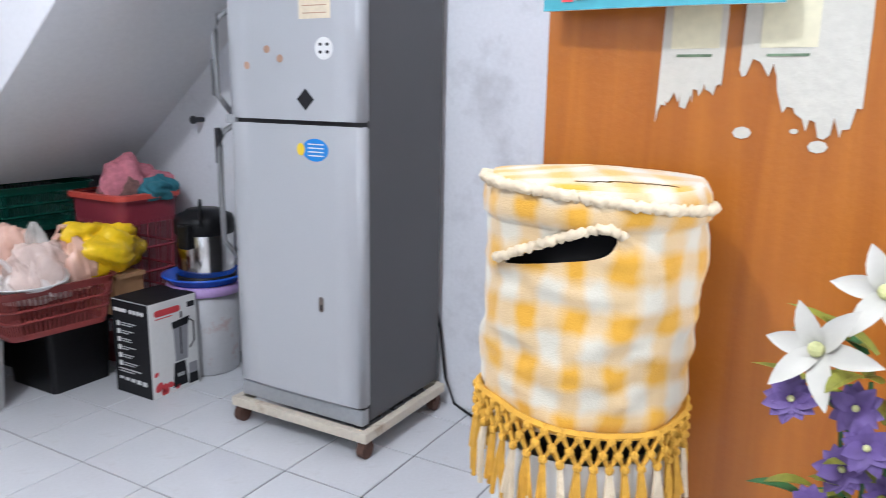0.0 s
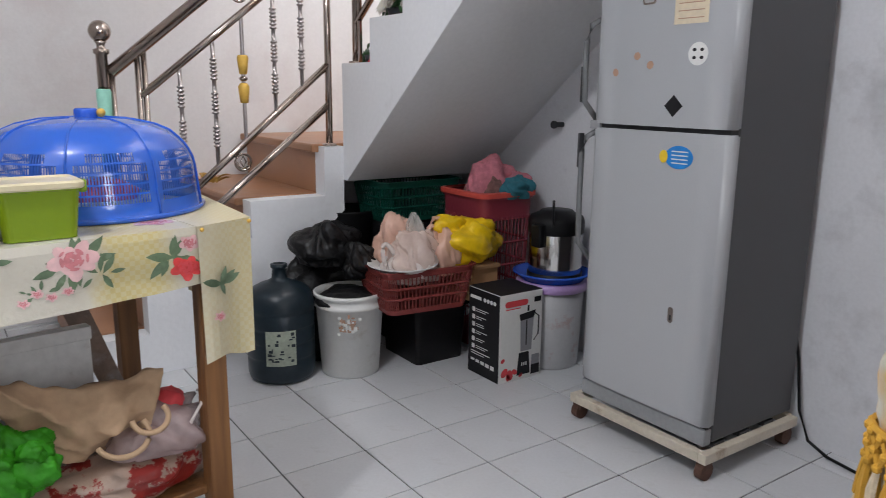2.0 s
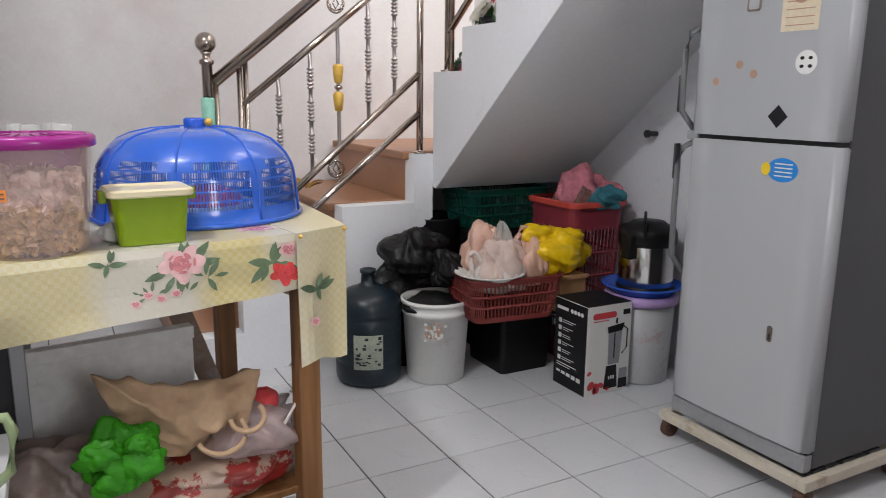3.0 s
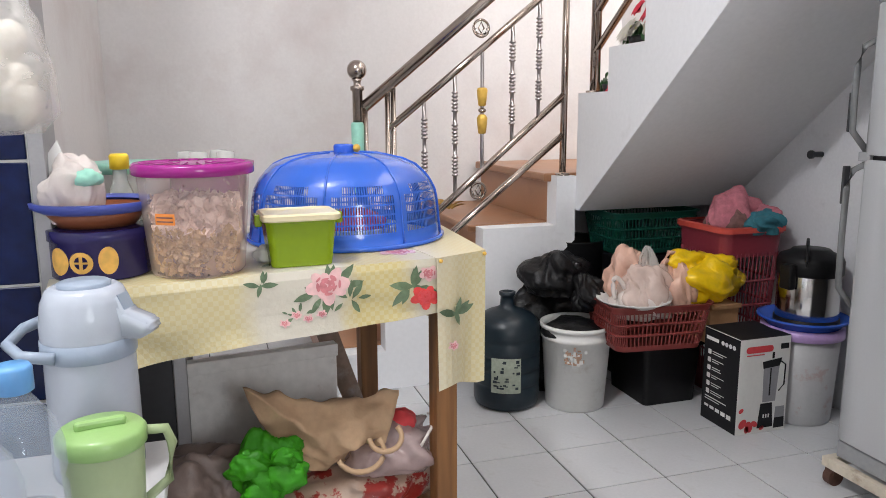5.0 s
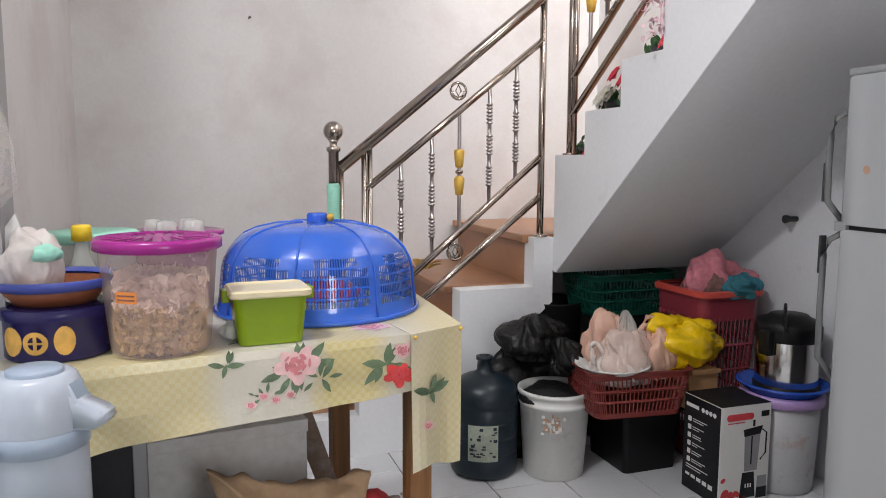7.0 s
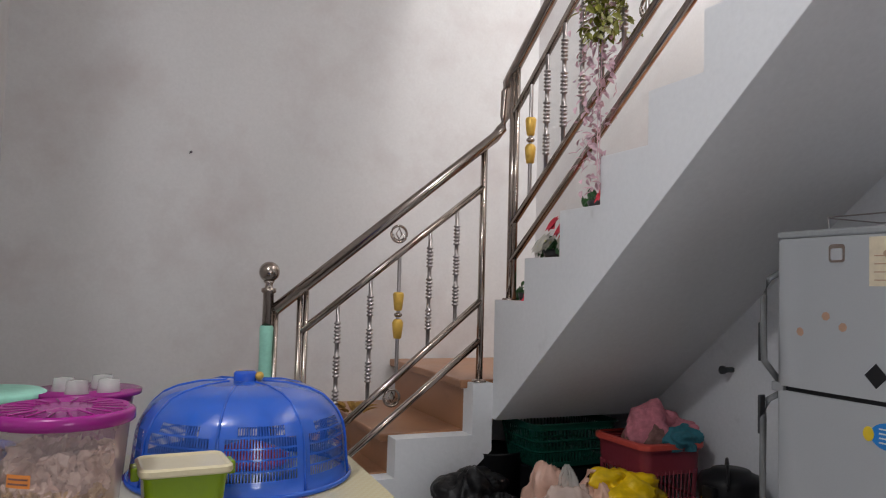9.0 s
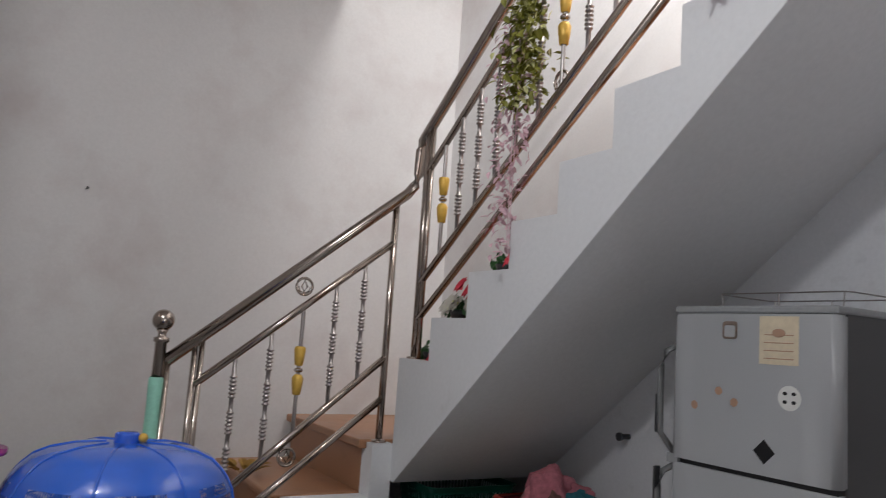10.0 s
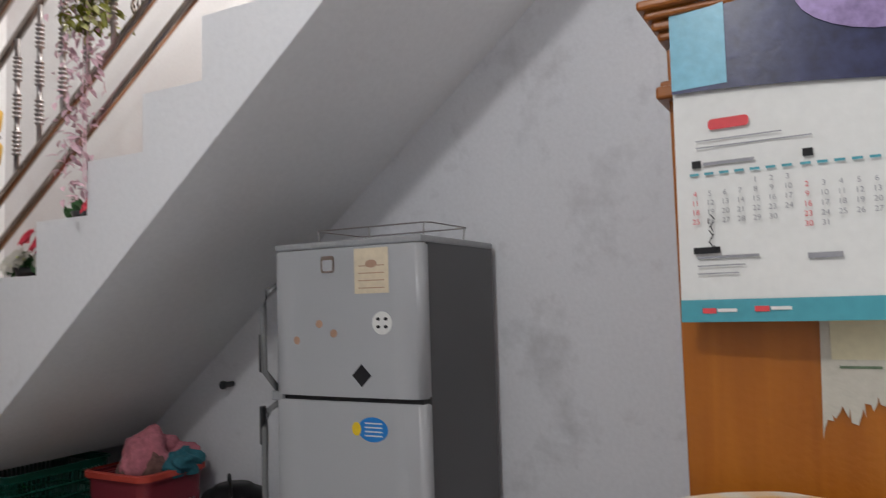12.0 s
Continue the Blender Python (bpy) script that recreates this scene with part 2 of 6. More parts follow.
pmat("paper_bag", (0.46, 0.31, 0.19), 0.8, var=0.12, s1=7, bump=0.2)
pmat("cloth_pink", (0.50, 0.17, 0.21), 0.9, var=0.3, s1=25, bump=0.5)
pmat("cloth_teal", (0.03, 0.15, 0.19), 0.85, var=0.3)
pmat("cloth_brown", (0.18, 0.09, 0.08), 0.9, var=0.5, s1=25)
pmat("print_rose", (0.62, 0.22, 0.24), 0.25, var=0.35, s1=40, coat=0.4)
pmat("print_rose_red", (0.66, 0.07, 0.07), 0.25, var=0.35, s1=40, coat=0.4)
pmat("print_rose_pale", (0.78, 0.50, 0.50), 0.25, var=0.2, s1=40, coat=0.4)
pmat("print_leaf", (0.13, 0.19, 0.11), 0.25, var=0.35, s1=40, coat=0.4)
pmat("lime_plastic", (0.20, 0.30, 0.006), 0.25, var=0.05)
pmat("cream_plastic", (0.66, 0.58, 0.38), 0.3, var=0.04)
pmat("magenta_plastic", (0.30, 0.015, 0.20), 0.22, var=0.06)
pmat("cracker", (0.60, 0.39, 0.19), 0.8, var=0.3, s1=20)
pmat("cracker_pale", (0.90, 0.68, 0.57), 0.8, var=0.15, s1=20)
pmat("tin_blue", (0.022, 0.018, 0.11), 0.25, var=0.15)
pmat("biscuit", (0.72, 0.42, 0.10), 0.6, var=0.2, s1=30)
pmat("terracotta_plastic", (0.22, 0.07, 0.03), 0.4)
pmat("airpot_body", (0.42, 0.46, 0.53), 0.25, var=0.03)
pmat("airpot_trim", (0.30, 0.36, 0.45), 0.3, var=0.04)
pmat("pitcher_green", (0.27, 0.45, 0.16), 0.3, var=0.05)
pmat("pitcher_pale", (0.40, 0.50, 0.27), 0.3, alpha=0.75, var=0.05)
pmat("cap_blue", (0.12, 0.32, 0.62), 0.35)
pmat("cap_yellow", (0.78, 0.55, 0.03), 0.35)
pmat("glass_pale", (0.70, 0.74, 0.68), 0.08, alpha=0.4)
pmat("egg_white", (0.66, 0.62, 0.55), 0.5, var=0.06)
pmat("white_board", (0.80, 0.80, 0.78), 0.7, var=0.1, s1=5, s2=40, bump=0.2, stain=((0.58, 0.55, 0.5), 4, 0.58, 0.8))
pmat("petal_white", (0.50, 0.48, 0.42), 0.6, var=0.06)
pmat("petal_pink", (0.62, 0.42, 0.48), 0.6, var=0.25, s1=20)
pmat("petal_red", (0.58, 0.03, 0.06), 0.6, var=0.25)
pmat("petal_purple", (0.11, 0.065, 0.21), 0.6, var=0.3)
pmat("petal_orange", (0.75, 0.20, 0.03), 0.6)
pmat("leaf_bright", (0.17, 0.17, 0.02), 0.5, var=0.4, s1=30)
pmat("leaf_cream", (0.55, 0.55, 0.25), 0.5, var=0.3, s1=30)
pmat("cloth_fringe", (0.58, 0.31, 0.035), 0.9, var=0.15, s1=30, bump=0.4)
pmat("cloth_ruffle", (0.64, 0.53, 0.37), 0.9, var=0.1, s1=30, bump=0.5)
pmat("dry_leaf", (0.36, 0.20, 0.03), 0.6, var=0.3)
pmat("paper_aged", (0.58, 0.54, 0.38), 0.7, var=0.1)
pmat("paper_torn", (0.48, 0.46, 0.40), 0.8, var=0.08, s1=14, bump=0.2)
pmat("bin_plastic", (0.46, 0.46, 0.47), 0.35, var=0.06, s1=6, stain=((0.42, 0.33, 0.32), 9, 0.58, 0.66))
pmat("sack_print", (0.38, 0.27, 0.21), 0.35, var=0.15, s1=12, s2=28, bump=0.4, coat=0.3, stain=((0.26, 0.02, 0.015), 11, 0.52, 0.55))
pmat("board_old", (0.80, 0.79, 0.77), 0.75, var=0.12, s1=4, s2=40, bump=0.25, stain=((0.45, 0.40, 0.35), 7, 0.58, 0.76))
pmat("dusty_wood", (0.24, 0.17, 0.13), 0.7, var=0.25, s1=9, bump=0.2, stain=((0.34, 0.31, 0.29), 12, 0.52, 0.7))
pmat("basin_blue", (0.06, 0.085, 0.36), 0.3, var=0.06)
gingham("gingham_cloth", (0.56, 0.52, 0.42), (0.60, 0.31, 0.02), 0.077)
wood("cupboard_wood", (0.37, 0.120, 0.011), (0.29, 0.085, 0.007), 4.0, 0.32)
wood("cornice_wood", (0.32, 0.105, 0.018), (0.22, 0.065, 0.01), 5.0, 0.3, 1)
wood("table_wood", (0.26, 0.12, 0.04), (0.13, 0.055, 0.02), 5.0, 0.5)
M = MATS

# ---- mesh helpers ----


def link_mesh(name, bm, mat, smooth=False):
    me = bpy.data.meshes.new(name)
    bmesh.ops.recalc_face_normals(bm, faces=bm.faces)
    bm.to_mesh(me)
    bm.free()
    me.materials.append(mat)
    if smooth:
        me.shade_smooth()
    return new(name, me)


def part(name, bm, mat, parent=None, label="", smooth=False):
    ob = link_mesh(name, bm, mat, smooth)
    if parent is not None:
        ob.parent = parent
    if label:
        ob["label"] = label
    return ob


def thing(name, label, category, at=(0, 0, 0), rz=0.0, group="", kind=""):
    ob = new(name)
    ob.matrix_world = pose(*at, 0, 0, rz)
    ob.empty_display_size = 0.05
    return tagged(ob, label, category, group, kind)


def B():
    return bmesh.new()


def box(bm, x0, y0, z0, x1, y1, z1, bevel=0.0, segs=2):
    r = bmesh.ops.create_cube(bm, size=1.0, matrix=Matrix.Translation(((x0 + x1) / 2, (y0 + y1) / 2, (z0 + z1) / 2)) @ Matrix.Diagonal((x1 - x0, y1 - y0, z1 - z0, 1)))
    if bevel:
        es = {e for v in r["verts"] for e in v.link_edges}
        bmesh.ops.bevel(bm, geom=list(es), offset=bevel, segments=segs, affect="EDGES", profile=0.5)
    return bm


def rod(bm, a, b, r, r2=None, seg=12):
    a, b = Vector(a), Vector(b)
    d = b - a
    m = Matrix.Translation((a + b) / 2) @ d.to_track_quat("Z", "Y").to_matrix().to_4x4()
    bmesh.ops.create_cone(bm, cap_ends=True, segments=seg, radius1=r, radius2=r if r2 is None else r2, depth=d.length, matrix=m)
    return bm


def ball(bm, c, r, sx=1, sy=1, sz=1, u=16, v=10):
    bmesh.ops.create_uvsphere(bm, u_segments=u, v_segments=v, radius=r, matrix=Matrix.Translation(c) @ Matrix.Diagonal((sx, sy, sz, 1)))
    return bm


def lathe(bm, prof, seg=32, c=(0, 0, 0), wob=None, sx=1.0, sy=1.0):
    """Turn a profile of (radius, height) round the z axis; metric UV."""
    uvl = bm.loops.layers.uv.verify()
    rings = []
    for r, z in prof:
        ring = []
        for i in range(seg):
            a = 2 * math.pi * i / seg
            rr = r + (wob(a, z) if wob and r > 1e-4 else 0)
            ring.append(bm.verts.new((c[0] + rr * math.cos(a) * sx, c[1] + rr * math.sin(a) * sy, c[2] + z)))
        rings.append(ring)
    run = 0.0
    R = max(r for r, z in prof)
    for k in range(len(rings) - 1):
        step = math.hypot(prof[k + 1][0] - prof[k][0], prof[k + 1][1] - prof[k][1])
        for i in range(seg):
            j = (i + 1) % seg
            f = bm.faces.new((rings[k][i], rings[k][j], rings[k + 1][j], rings[k + 1][i]))
            for lp, (ui, v) in zip(f.loops, ((i, run), (i + 1, run), (i + 1, run + step), (i, run + step))):
                lp[uvl].uv = (ui / seg * 2 * math.pi * R, v)
        run += step
    return bm


def tube(bm, pts, r, seg=10, closed=False):
    """A round tube along points."""
    pts = [Vector(p) for p in pts]
    n = len(pts)
    rings = []
    up = Vector((0, 0, 1))
    for i, p in enumerate(pts):
        a = pts[(i - 1) % n] if (closed or i > 0) else p
        b = pts[(i + 1) % n] if (closed or i < n - 1) else p
        d = (b - a).normalized()
        ref = up if abs(d.dot(up)) < 0.95 else Vector((1, 0, 0))
        s = d.cross(ref).normalized()
        t = s.cross(d).normalized()
        rings.append([bm.verts.new(p + (s * math.cos(2 * math.pi * k / seg) + t * math.sin(2 * math.pi * k / seg)) * r) for k in range(seg)])
    for i in range(n if closed else n - 1):
        A, C = rings[i], rings[(i + 1) % n]
        for k in range(seg):
            bm.faces.new((A[k], A[(k + 1) % seg], C[(k + 1) % seg], C[k]))
    if not closed:
        bm.faces.new(rings[0][::-1])
        bm.faces.new(rings[-1])
    return bm


def prism(bm, poly, f0, f1):
    """Extrude a polygon: f0 and f1 turn its 2D points into the two end faces."""
    A = [bm.verts.new(f0(*p)) for p in poly]
    C = [bm.verts.new(f1(*p)) for p in poly]
    n = len(poly)
    fs = [bm.faces.new(A), bm.faces.new(C[::-1])]
    for i in range(n):
        bm.faces.new((A[i], C[i], C[(i + 1) % n], A[(i + 1) % n]))
    for f in fs:
        f.normal_update()
    bmesh.ops.triangulate(bm, faces=fs)
    return bm


def flat(bm, poly, f, t=0.0012):
    """A thin plate: f turns (u, v, depth) into a point."""
    return prism(bm, poly, lambda u, v: f(u, v, 0.0004), lambda u, v: f(u, v, t))


def disc(u, v, ru, rv=None, n=18, turn=0.0):
    rv = ru if rv is None else rv
    c, s = math.cos(turn), math.sin(turn)
    return [(u + ru * math.cos(a) * c - rv * math.sin(a) * s, v + ru * math.cos(a) * s + rv * math.sin(a) * c) for a in (2 * math.pi * i / n for i in range(n))]


def rect(u0, v0, u1, v1):
    return [(u0, v0), (u1, v0), (u1, v1), (u0, v1)]


def crumple(bm, c, sx, sy, sz, seed, amp=0.22, freq=1.3, sub=4, flatten=-0.7):
    """A crumpled bag: a ball with a few long folds and finer creases, flat below."""
    r = bmesh.ops.create_icosphere(bm, subdivisions=sub, radius=1.0)
    off = Vector((seed * 3.7, seed * 1.3, seed * 2.1))
    for v in r["verts"]:
        p = v.co.normalized()
        w = Vector((p.x, p.y, p.z * 0.6))
        w += noise.noise_vector(w * 1.5 + off) * 0.35
        k = 1 + noise.noise(w * freq + off) * amp * 1.3 - (0.5 - abs(noise.noise(w * freq * 2.2 + off))) * amp * 0.55 - abs(noise.noise(w * freq * 5 + off)) * amp * 0.16
        q = p * k
        q.z = max(q.z, flatten)
        v.co = Vector((c[0] + q.x * sx, c[1] + q.y * sy, c[2] + (q.z - flatten) * sz))
    return bm


def pleated(bm, c, sx, sy, sz, seed, amp=0.3, pleats=2.6, sub=5, flatten=-0.65):
    """A thin carrier bag: a sagging ball drawn into sharp pleats that run up to its mouth, flat below."""
    r = bmesh.ops.create_icosphere(bm, subdivisions=sub, radius=1.0)
    off = Vector((seed * 2.9, seed * 1.7, seed * 0.7))
    for v in r["verts"]:
        p = v.co.normalized()
        a = math.atan2(p.y, p.x) + 0.7 * noise.noise(p * 1.3 + off) + 0.5 * p.z
        h = 0.35 + 0.65 * math.sqrt(max(0.0, 1 - p.z * p.z))
        w = Vector((math.cos(a) * pleats, math.sin(a) * pleats, p.z * 0.7)) + off
        f = Vector((math.cos(a) * pleats * 2.7, math.sin(a) * pleats * 2.7, p.z * 1.6)) - off
        k = 1 + noise.noise(p * 1.4 + off) * amp + (0.35 - 1.6 * abs(noise.noise(w))) * amp * 0.8 * h - abs(noise.noise(f)) * amp * 0.35 * h
        q = p * k
        q.z = max(q.z, flatten)
        v.co = Vector((c[0] + q.x * sx, c[1] + q.y * sy, c[2] + (q.z - flatten) * sz))
    return bm


def rrect(hx, hy, rad, n=6):
    """Outline of a rounded rectangle."""
    out = []
    for cx, cy, a0 in ((hx - rad, hy - rad, 0), (-hx + rad, hy - rad, 90), (-hx + rad, -hy + rad, 180), (hx - rad, -hy + rad, 270)):
        for i in range(n + 1):
            a = radians(a0 + 90 * i / n)
            out.append((cx + rad * math.cos(a), cy + rad * math.sin(a)))
    return out


def loft(bm, layers, close_bottom=True, close_top=False):
    """Join outlines of equal length: a list of (outline, height)."""
    rings = [[bm.verts.new((x, y, z)) for x, y in o] for o, z in layers]
    n = len(rings[0])
    for A, C in zip(rings, rings[1:]):
        for i in range(n):
            bm.faces.new((A[i], A[(i + 1) % n], C[(i + 1) % n], C[i]))
    if close_bottom:
        bm.faces.new(rings[0][::-1])
    if close_top:
        bm.faces.new(rings[-1])
    return bm

# ---- the room ----
XW, YB, XL = 1.63, 1.85, -1.33


def slab(name, dims, mat, label="", category="", kind="structure"):
    ob = part(name, box(B(), *dims), M[mat])
    return tagged(ob, label, category, kind=kind)


slab("wall_back", (XL - 0.12, YB, 0, XW + 0.14, YB + 0.14, 5.0), "wall_paint", "off-white painted plaster wall behind the stairs, faintly stained", "wall")
right = thing("wall_right", "pale plaster wall with damp stains behind the refrigerator, off-white above the stairs", "wall", kind="structure")
for mat, poly in (("wall_paint_damp", [(-4.2, 0), (YB, 0), (YB, 0.85), (0.77, 0.85), (-1.93, 3.03), (-4.2, 3.03)]), ("wall_paint", [(YB, 0.85), (YB, 5.0), (-4.2, 5.0), (-4.2, 3.03), (-1.93, 3.03), (0.77, 0.85)])):
    part("wall_section", prism(B(), poly, lambda y, z: (XW, y, z), lambda y, z: (XW + 0.14, y, z)), M[mat], right)
slab("wall_left", (XL - 0.12, -0.58, 0, XL, YB, 5.0), "wall_paint", "off-white painted plaster wall beside the table", "wall")
slab("wall_partition", (-2.5, -0.68, 0, -1.17, -0.58, 2.25), "wall_paint", "short white partition wall with dark blue tiles", "wall")
# unseen wall, its opening made for the added west fill
west = thing("wall_west", "unseen white wall with a wide opening for the added west fill", "wall", kind="structure")
for y0, z0, y1, z1 in ((-4.2, 0, -3.05, 5.0), (-1.55, 0, -0.58, 5.0), (-3.05, 0, -1.55, 0.7), (-3.05, 2.1, -1.55, 5.0)):
    part("wall_section", box(B(), -2.62, y0, z0, -2.5, y1, z1), M["wall_paint"], west)
south = thing("wall_south", "white wall with an open doorway", "wall", kind="structure")
for x0, z0, x1, z1 in ((-2.62, 0, -0.4, 5.0), (0.5, 0, XW + 0.14, 5.0), (-0.4, 2.1, 0.5, 5.0)):
    part("wall_section", box(B(), x0, -4.34, z0, x1, -4.2, z1), M["wall_paint"], south)
# unseen ceiling, laid so that light from above enters only over the stairs
slab("ceiling", (-2.62, -4.34, 3.45, 0.8, YB + 0.14, 3.57), "ceiling_paint", "plain white ceiling", "ceiling")
slab("ceiling_landing_side", (0.8, -4.34, 3.45, XW + 0.14, -2.7, 3.57), "ceiling_paint", "plain white ceiling", "ceiling")
# unseen stairwell walls and upper ceiling, built round the lights above the stairs
well = thing("wall_stairwell", "unseen white stairwell wall with an opening for the added fill", "wall", kind="structure")
for y0, z0, y1, z1 in ((-2.8, 3.57, -1.9, 5.0), (0.1, 3.57, YB, 5.0), (-1.9, 3.57, 0.1, 3.7), (-1.9, 4.6, 0.1, 5.0)):
    part("wall_section", box(B(), 0.70, y0, z0, 0.8, y1, z1), M["wall_paint"], well)
slab("wall_stairwell_end", (0.8, -2.8, 3.57, XW, -2.7, 5.0), "wall_paint", "unseen white stairwell wall", "wall")
upper = thing("ceiling_upper", "unseen white upper ceiling with an assumed long skylight", "ceiling", kind="structure")
for x0, y0, x1, y1 in ((0.7, -2.8, 0.85, YB + 0.14), (1.55, -2.8, XW + 0.14, YB + 0.14), (0.85, -2.8, 1.55, -2.5), (0.85, -0.1, 1.55, YB + 0.14)):
    part("ceiling_section", box(B(), x0, y0, 5.0, x1, y1, 5.1), M["ceiling_paint"], upper)

# bulb in its holder on the ceiling, the globe just above its light
lamp = thing("ceiling_bulb", "white lamp bulb in a holder on the kitchen ceiling", "lamp", (-1.5, -1.45, 3.45))
part("holder", lathe(B(), [(0.0, 0.0), (0.05, 0.0), (0.05, -0.02), (0.025, -0.04), (0.022, -0.09), (0.0, -0.09)], 20), M["white_plastic"], lamp, smooth=True)
part("bulb", lathe(B(), [(0.02, -0.09), (0.045, -0.14), (0.05, -0.18), (0.035, -0.22), (0.0, -0.235)], 20), M["paper_white"], lamp, smooth=True)

# ---- the staircase ----
stairs = thing("staircase", "white plastered staircase with brown tiled treads turning at a corner landing", "staircase", kind="structure")
R0 = 0.19
prof = [(0.80, 0.785), (0.80, 1.325), (0.535, 1.325), (0.535, 1.508), (0.265, 1.508), (0.265, 1.69), (0.0, 1.69), (0.0, 1.865), (-0.262, 1.865), (-0.262, 2.045),
        (-0.515, 2.045), (-0.515, 2.237), (-0.777, 2.237), (-0.777, 2.42), (-1.04, 2.42), (-1.04, 2.60), (-1.30, 2.60), (-1.30, 2.79), (-1.56, 2.79), (-1.56, 2.97), (-1.95, 2.97), (-1.95, 2.90), (0.77, 0.785)]


def edge_z(y):
    return 0.785 + (0.77 - y) * (2.349 - 0.785) / (0.77 + 1.161)


prof[-2] = (-1.95, edge_z(-1.95))
prof[-3] = (-1.95, 3.02)
prof[-4] = (-1.56, 3.02)
part("upper_string", prism(B(), prof, lambda y, z: (0.80, y, z), lambda y, z: (0.825, y, z)), M["stair_paint"], stairs, "white plastered stepped string of the upper flight")
sof = [(0.77, 0.785), (0.77, 0.90), (-1.95, edge_z(-1.95) + 0.10), (-1.95, edge_z(-1.95))]
part("soffit", prism(B(), sof, lambda y, z: (0.801, y, z - 0.003), lambda y, z: (XW, y, z - 0.003)), M["soffit_paint"], stairs, "grey-white sloping underside of the stairs")
# upper treads
ys = [0.80, 0.535, 0.265, 0.0, -0.262, -0.515, -0.777, -1.04, -1.30, -1.56]
zs = [1.325, 1.508, 1.69, 1.865, 2.045, 2.237, 2.42, 2.60, 2.79, 3.0]
for i in range(9):
    part("tread", box(B(), 0.825, ys[i + 1] - 0.01, zs[i] - 0.03, XW, ys[i], zs[i], 0.006), M["brown_tile"], stairs)
    part("riser", box(B(), 0.825, ys[i] - 0.03, zs[i] - 0.22, XW, ys[i] - 0.015, zs[i] - 0.03), M["brown_tile"], stairs)
# landing, one winder, and the lower flight
part("landing", box(B(), 0.665, 0.86, 0.915, XW, YB - 0.02, 0.955, 0.008), M["brown_tile"], stairs, "brown ceramic tiled landing")
part("landing_slab", box(B(), 0.71, 0.90, 0.79, XW, YB - 0.02, 0.914), M["soffit_paint"], stairs)
part("winder", prism(B(), [(0.9, 0.86), (XW, 0.86), (XW, 1.65)], lambda x, y: (x, y, 0.957), lambda x, y: (x, y, 1.14)), M["brown_tile"], stairs)
low = [(0.70, 0.945), (0.335, 0.715), (0.10, 0.55), (-0.13, 0.365), (-0.36, 0.18)]
for i, (x, z) in enumerate(low):
    x1 = low[i - 1][0] if i else 0.80
    if i:
        part("tread", box(B(), x - 0.035, 0.90, z - 0.03, x1 + 0.02, YB, z + 0.005, 0.01), M["brown_tile"], stairs)
    z0 = low[i + 1][1] if i < 4 else 0.0
    part("riser", box(B(), x, 0.90, z0 + 0.005, x + 0.02, YB - 0.03, z - 0.03), M["brown_tile"], stairs, "brown tiled riser")
lowp = [(0.80, 0.64), (0.80, 0.945), (0.70, 0.945), (0.70, 0.715), (0.335, 0.715), (0.335, 0.55), (0.10, 0.55), (0.10, 0.365), (-0.13, 0.365), (-0.13, 0.18), (-0.36, 0.18), (-0.36, 0.0), (0.06, 0.0)]
part("lower_string", prism(B(), lowp, lambda x, z: (x, 0.80, z), lambda x, z: (x, 0.90, z)), M["stair_paint"], stairs, "white plastered stepped string of the lower flight")
lsof = [(0.80, 0.64), (0.06, 0.0), (-0.06, 0.0), (0.80, 0.76)]
part("lower_soffit", prism(B(), lsof, lambda x, z: (x, 0.90, z), lambda x, z: (x, YB, z)), M["soffit_paint"], stairs)

# ---- the stair railing ----
rail = thing("stair_railing", "polished stainless steel stair railing with turned balusters and yellow accents", "railing", kind="structure")
YR, XR = 0.84, 0.84


def lz(x, a, b):
    return a[1] + (x - a[0]) * (b[1] - a[1]) / (b[0] - a[0])


T1 = ((-0.197, 1.262), (0.82, 2.10))
T2 = ((-0.083, 1.175), (0.747, 1.845))
T3 = ((-0.083, 0.62), (0.747, 1.318))
T4 = ((-0.083, 0.475), (0.747, 1.136))
bm = B()
tube(bm, [(T1[0][0], YR, T1[0][1]), (0.80, YR, 2.085), (0.832, YR - 0.008, 2.13), (0.84, 0.815, 2.18), (0.84, 0.812, 2.30), (0.84, 0.80, 2.335), (0.84, 0.77, 2.36), (0.84, -1.3, 2.36 + 2.07 * 0.722)], 0.025, 14)
part("handrail", bm, M["steel"], rail, smooth=True)
for T in (T2, T3, T4):
    part("rail", tube(B(), [(T[0][0], YR, T[0][1]), (T[1][0], YR, T[1][1])], 0.016), M["steel"], rail, smooth=True)
U2, U3, U4 = ((0.72, 2.185), 0.742), ((0.72, 1.67), 0.711), ((0.72, 1.505), 0.706)
for (y, z), s in (U2, U3, U4):
    part("rail", tube(B(), [(XR, y, z), (XR, -1.3, z + (y + 1.3) * s)], 0.016), M["steel"], rail, smooth=True)
newel = part("newel_post", lathe(B(), [(0.03, 0.18), (0.03, 0.2), (0.022, 0.2), (0.022, 1.33), (0.03, 1.335), (0.03, 1.35), (0.016, 1.355), (0.016, 1.37), (0.024, 1.38), (0.0, 1.382)], 20, (-0.222, YR, 0)), M["steel"], rail, smooth=True)
part("newel_ball", ball(B(), (-0.222, YR, 1.418), 0.042, u=24, v=16), M["steel"], newel, smooth=True)
part("newel_twin", rod(B(), (-0.190, YR, 0.18), (-0.190, YR, 1.26), 0.012), M["steel"], newel, smooth=True)
part("mint_wrap", lathe(B(), [(0.024, 0.9), (0.027, 0.93), (0.026, 1.1), (0.028, 1.19), (0.024, 1.2)], 14, (-0.226, YR - 0.004, 0)), M["mint_plastic"], newel, "pale green sleeve", smooth=True)
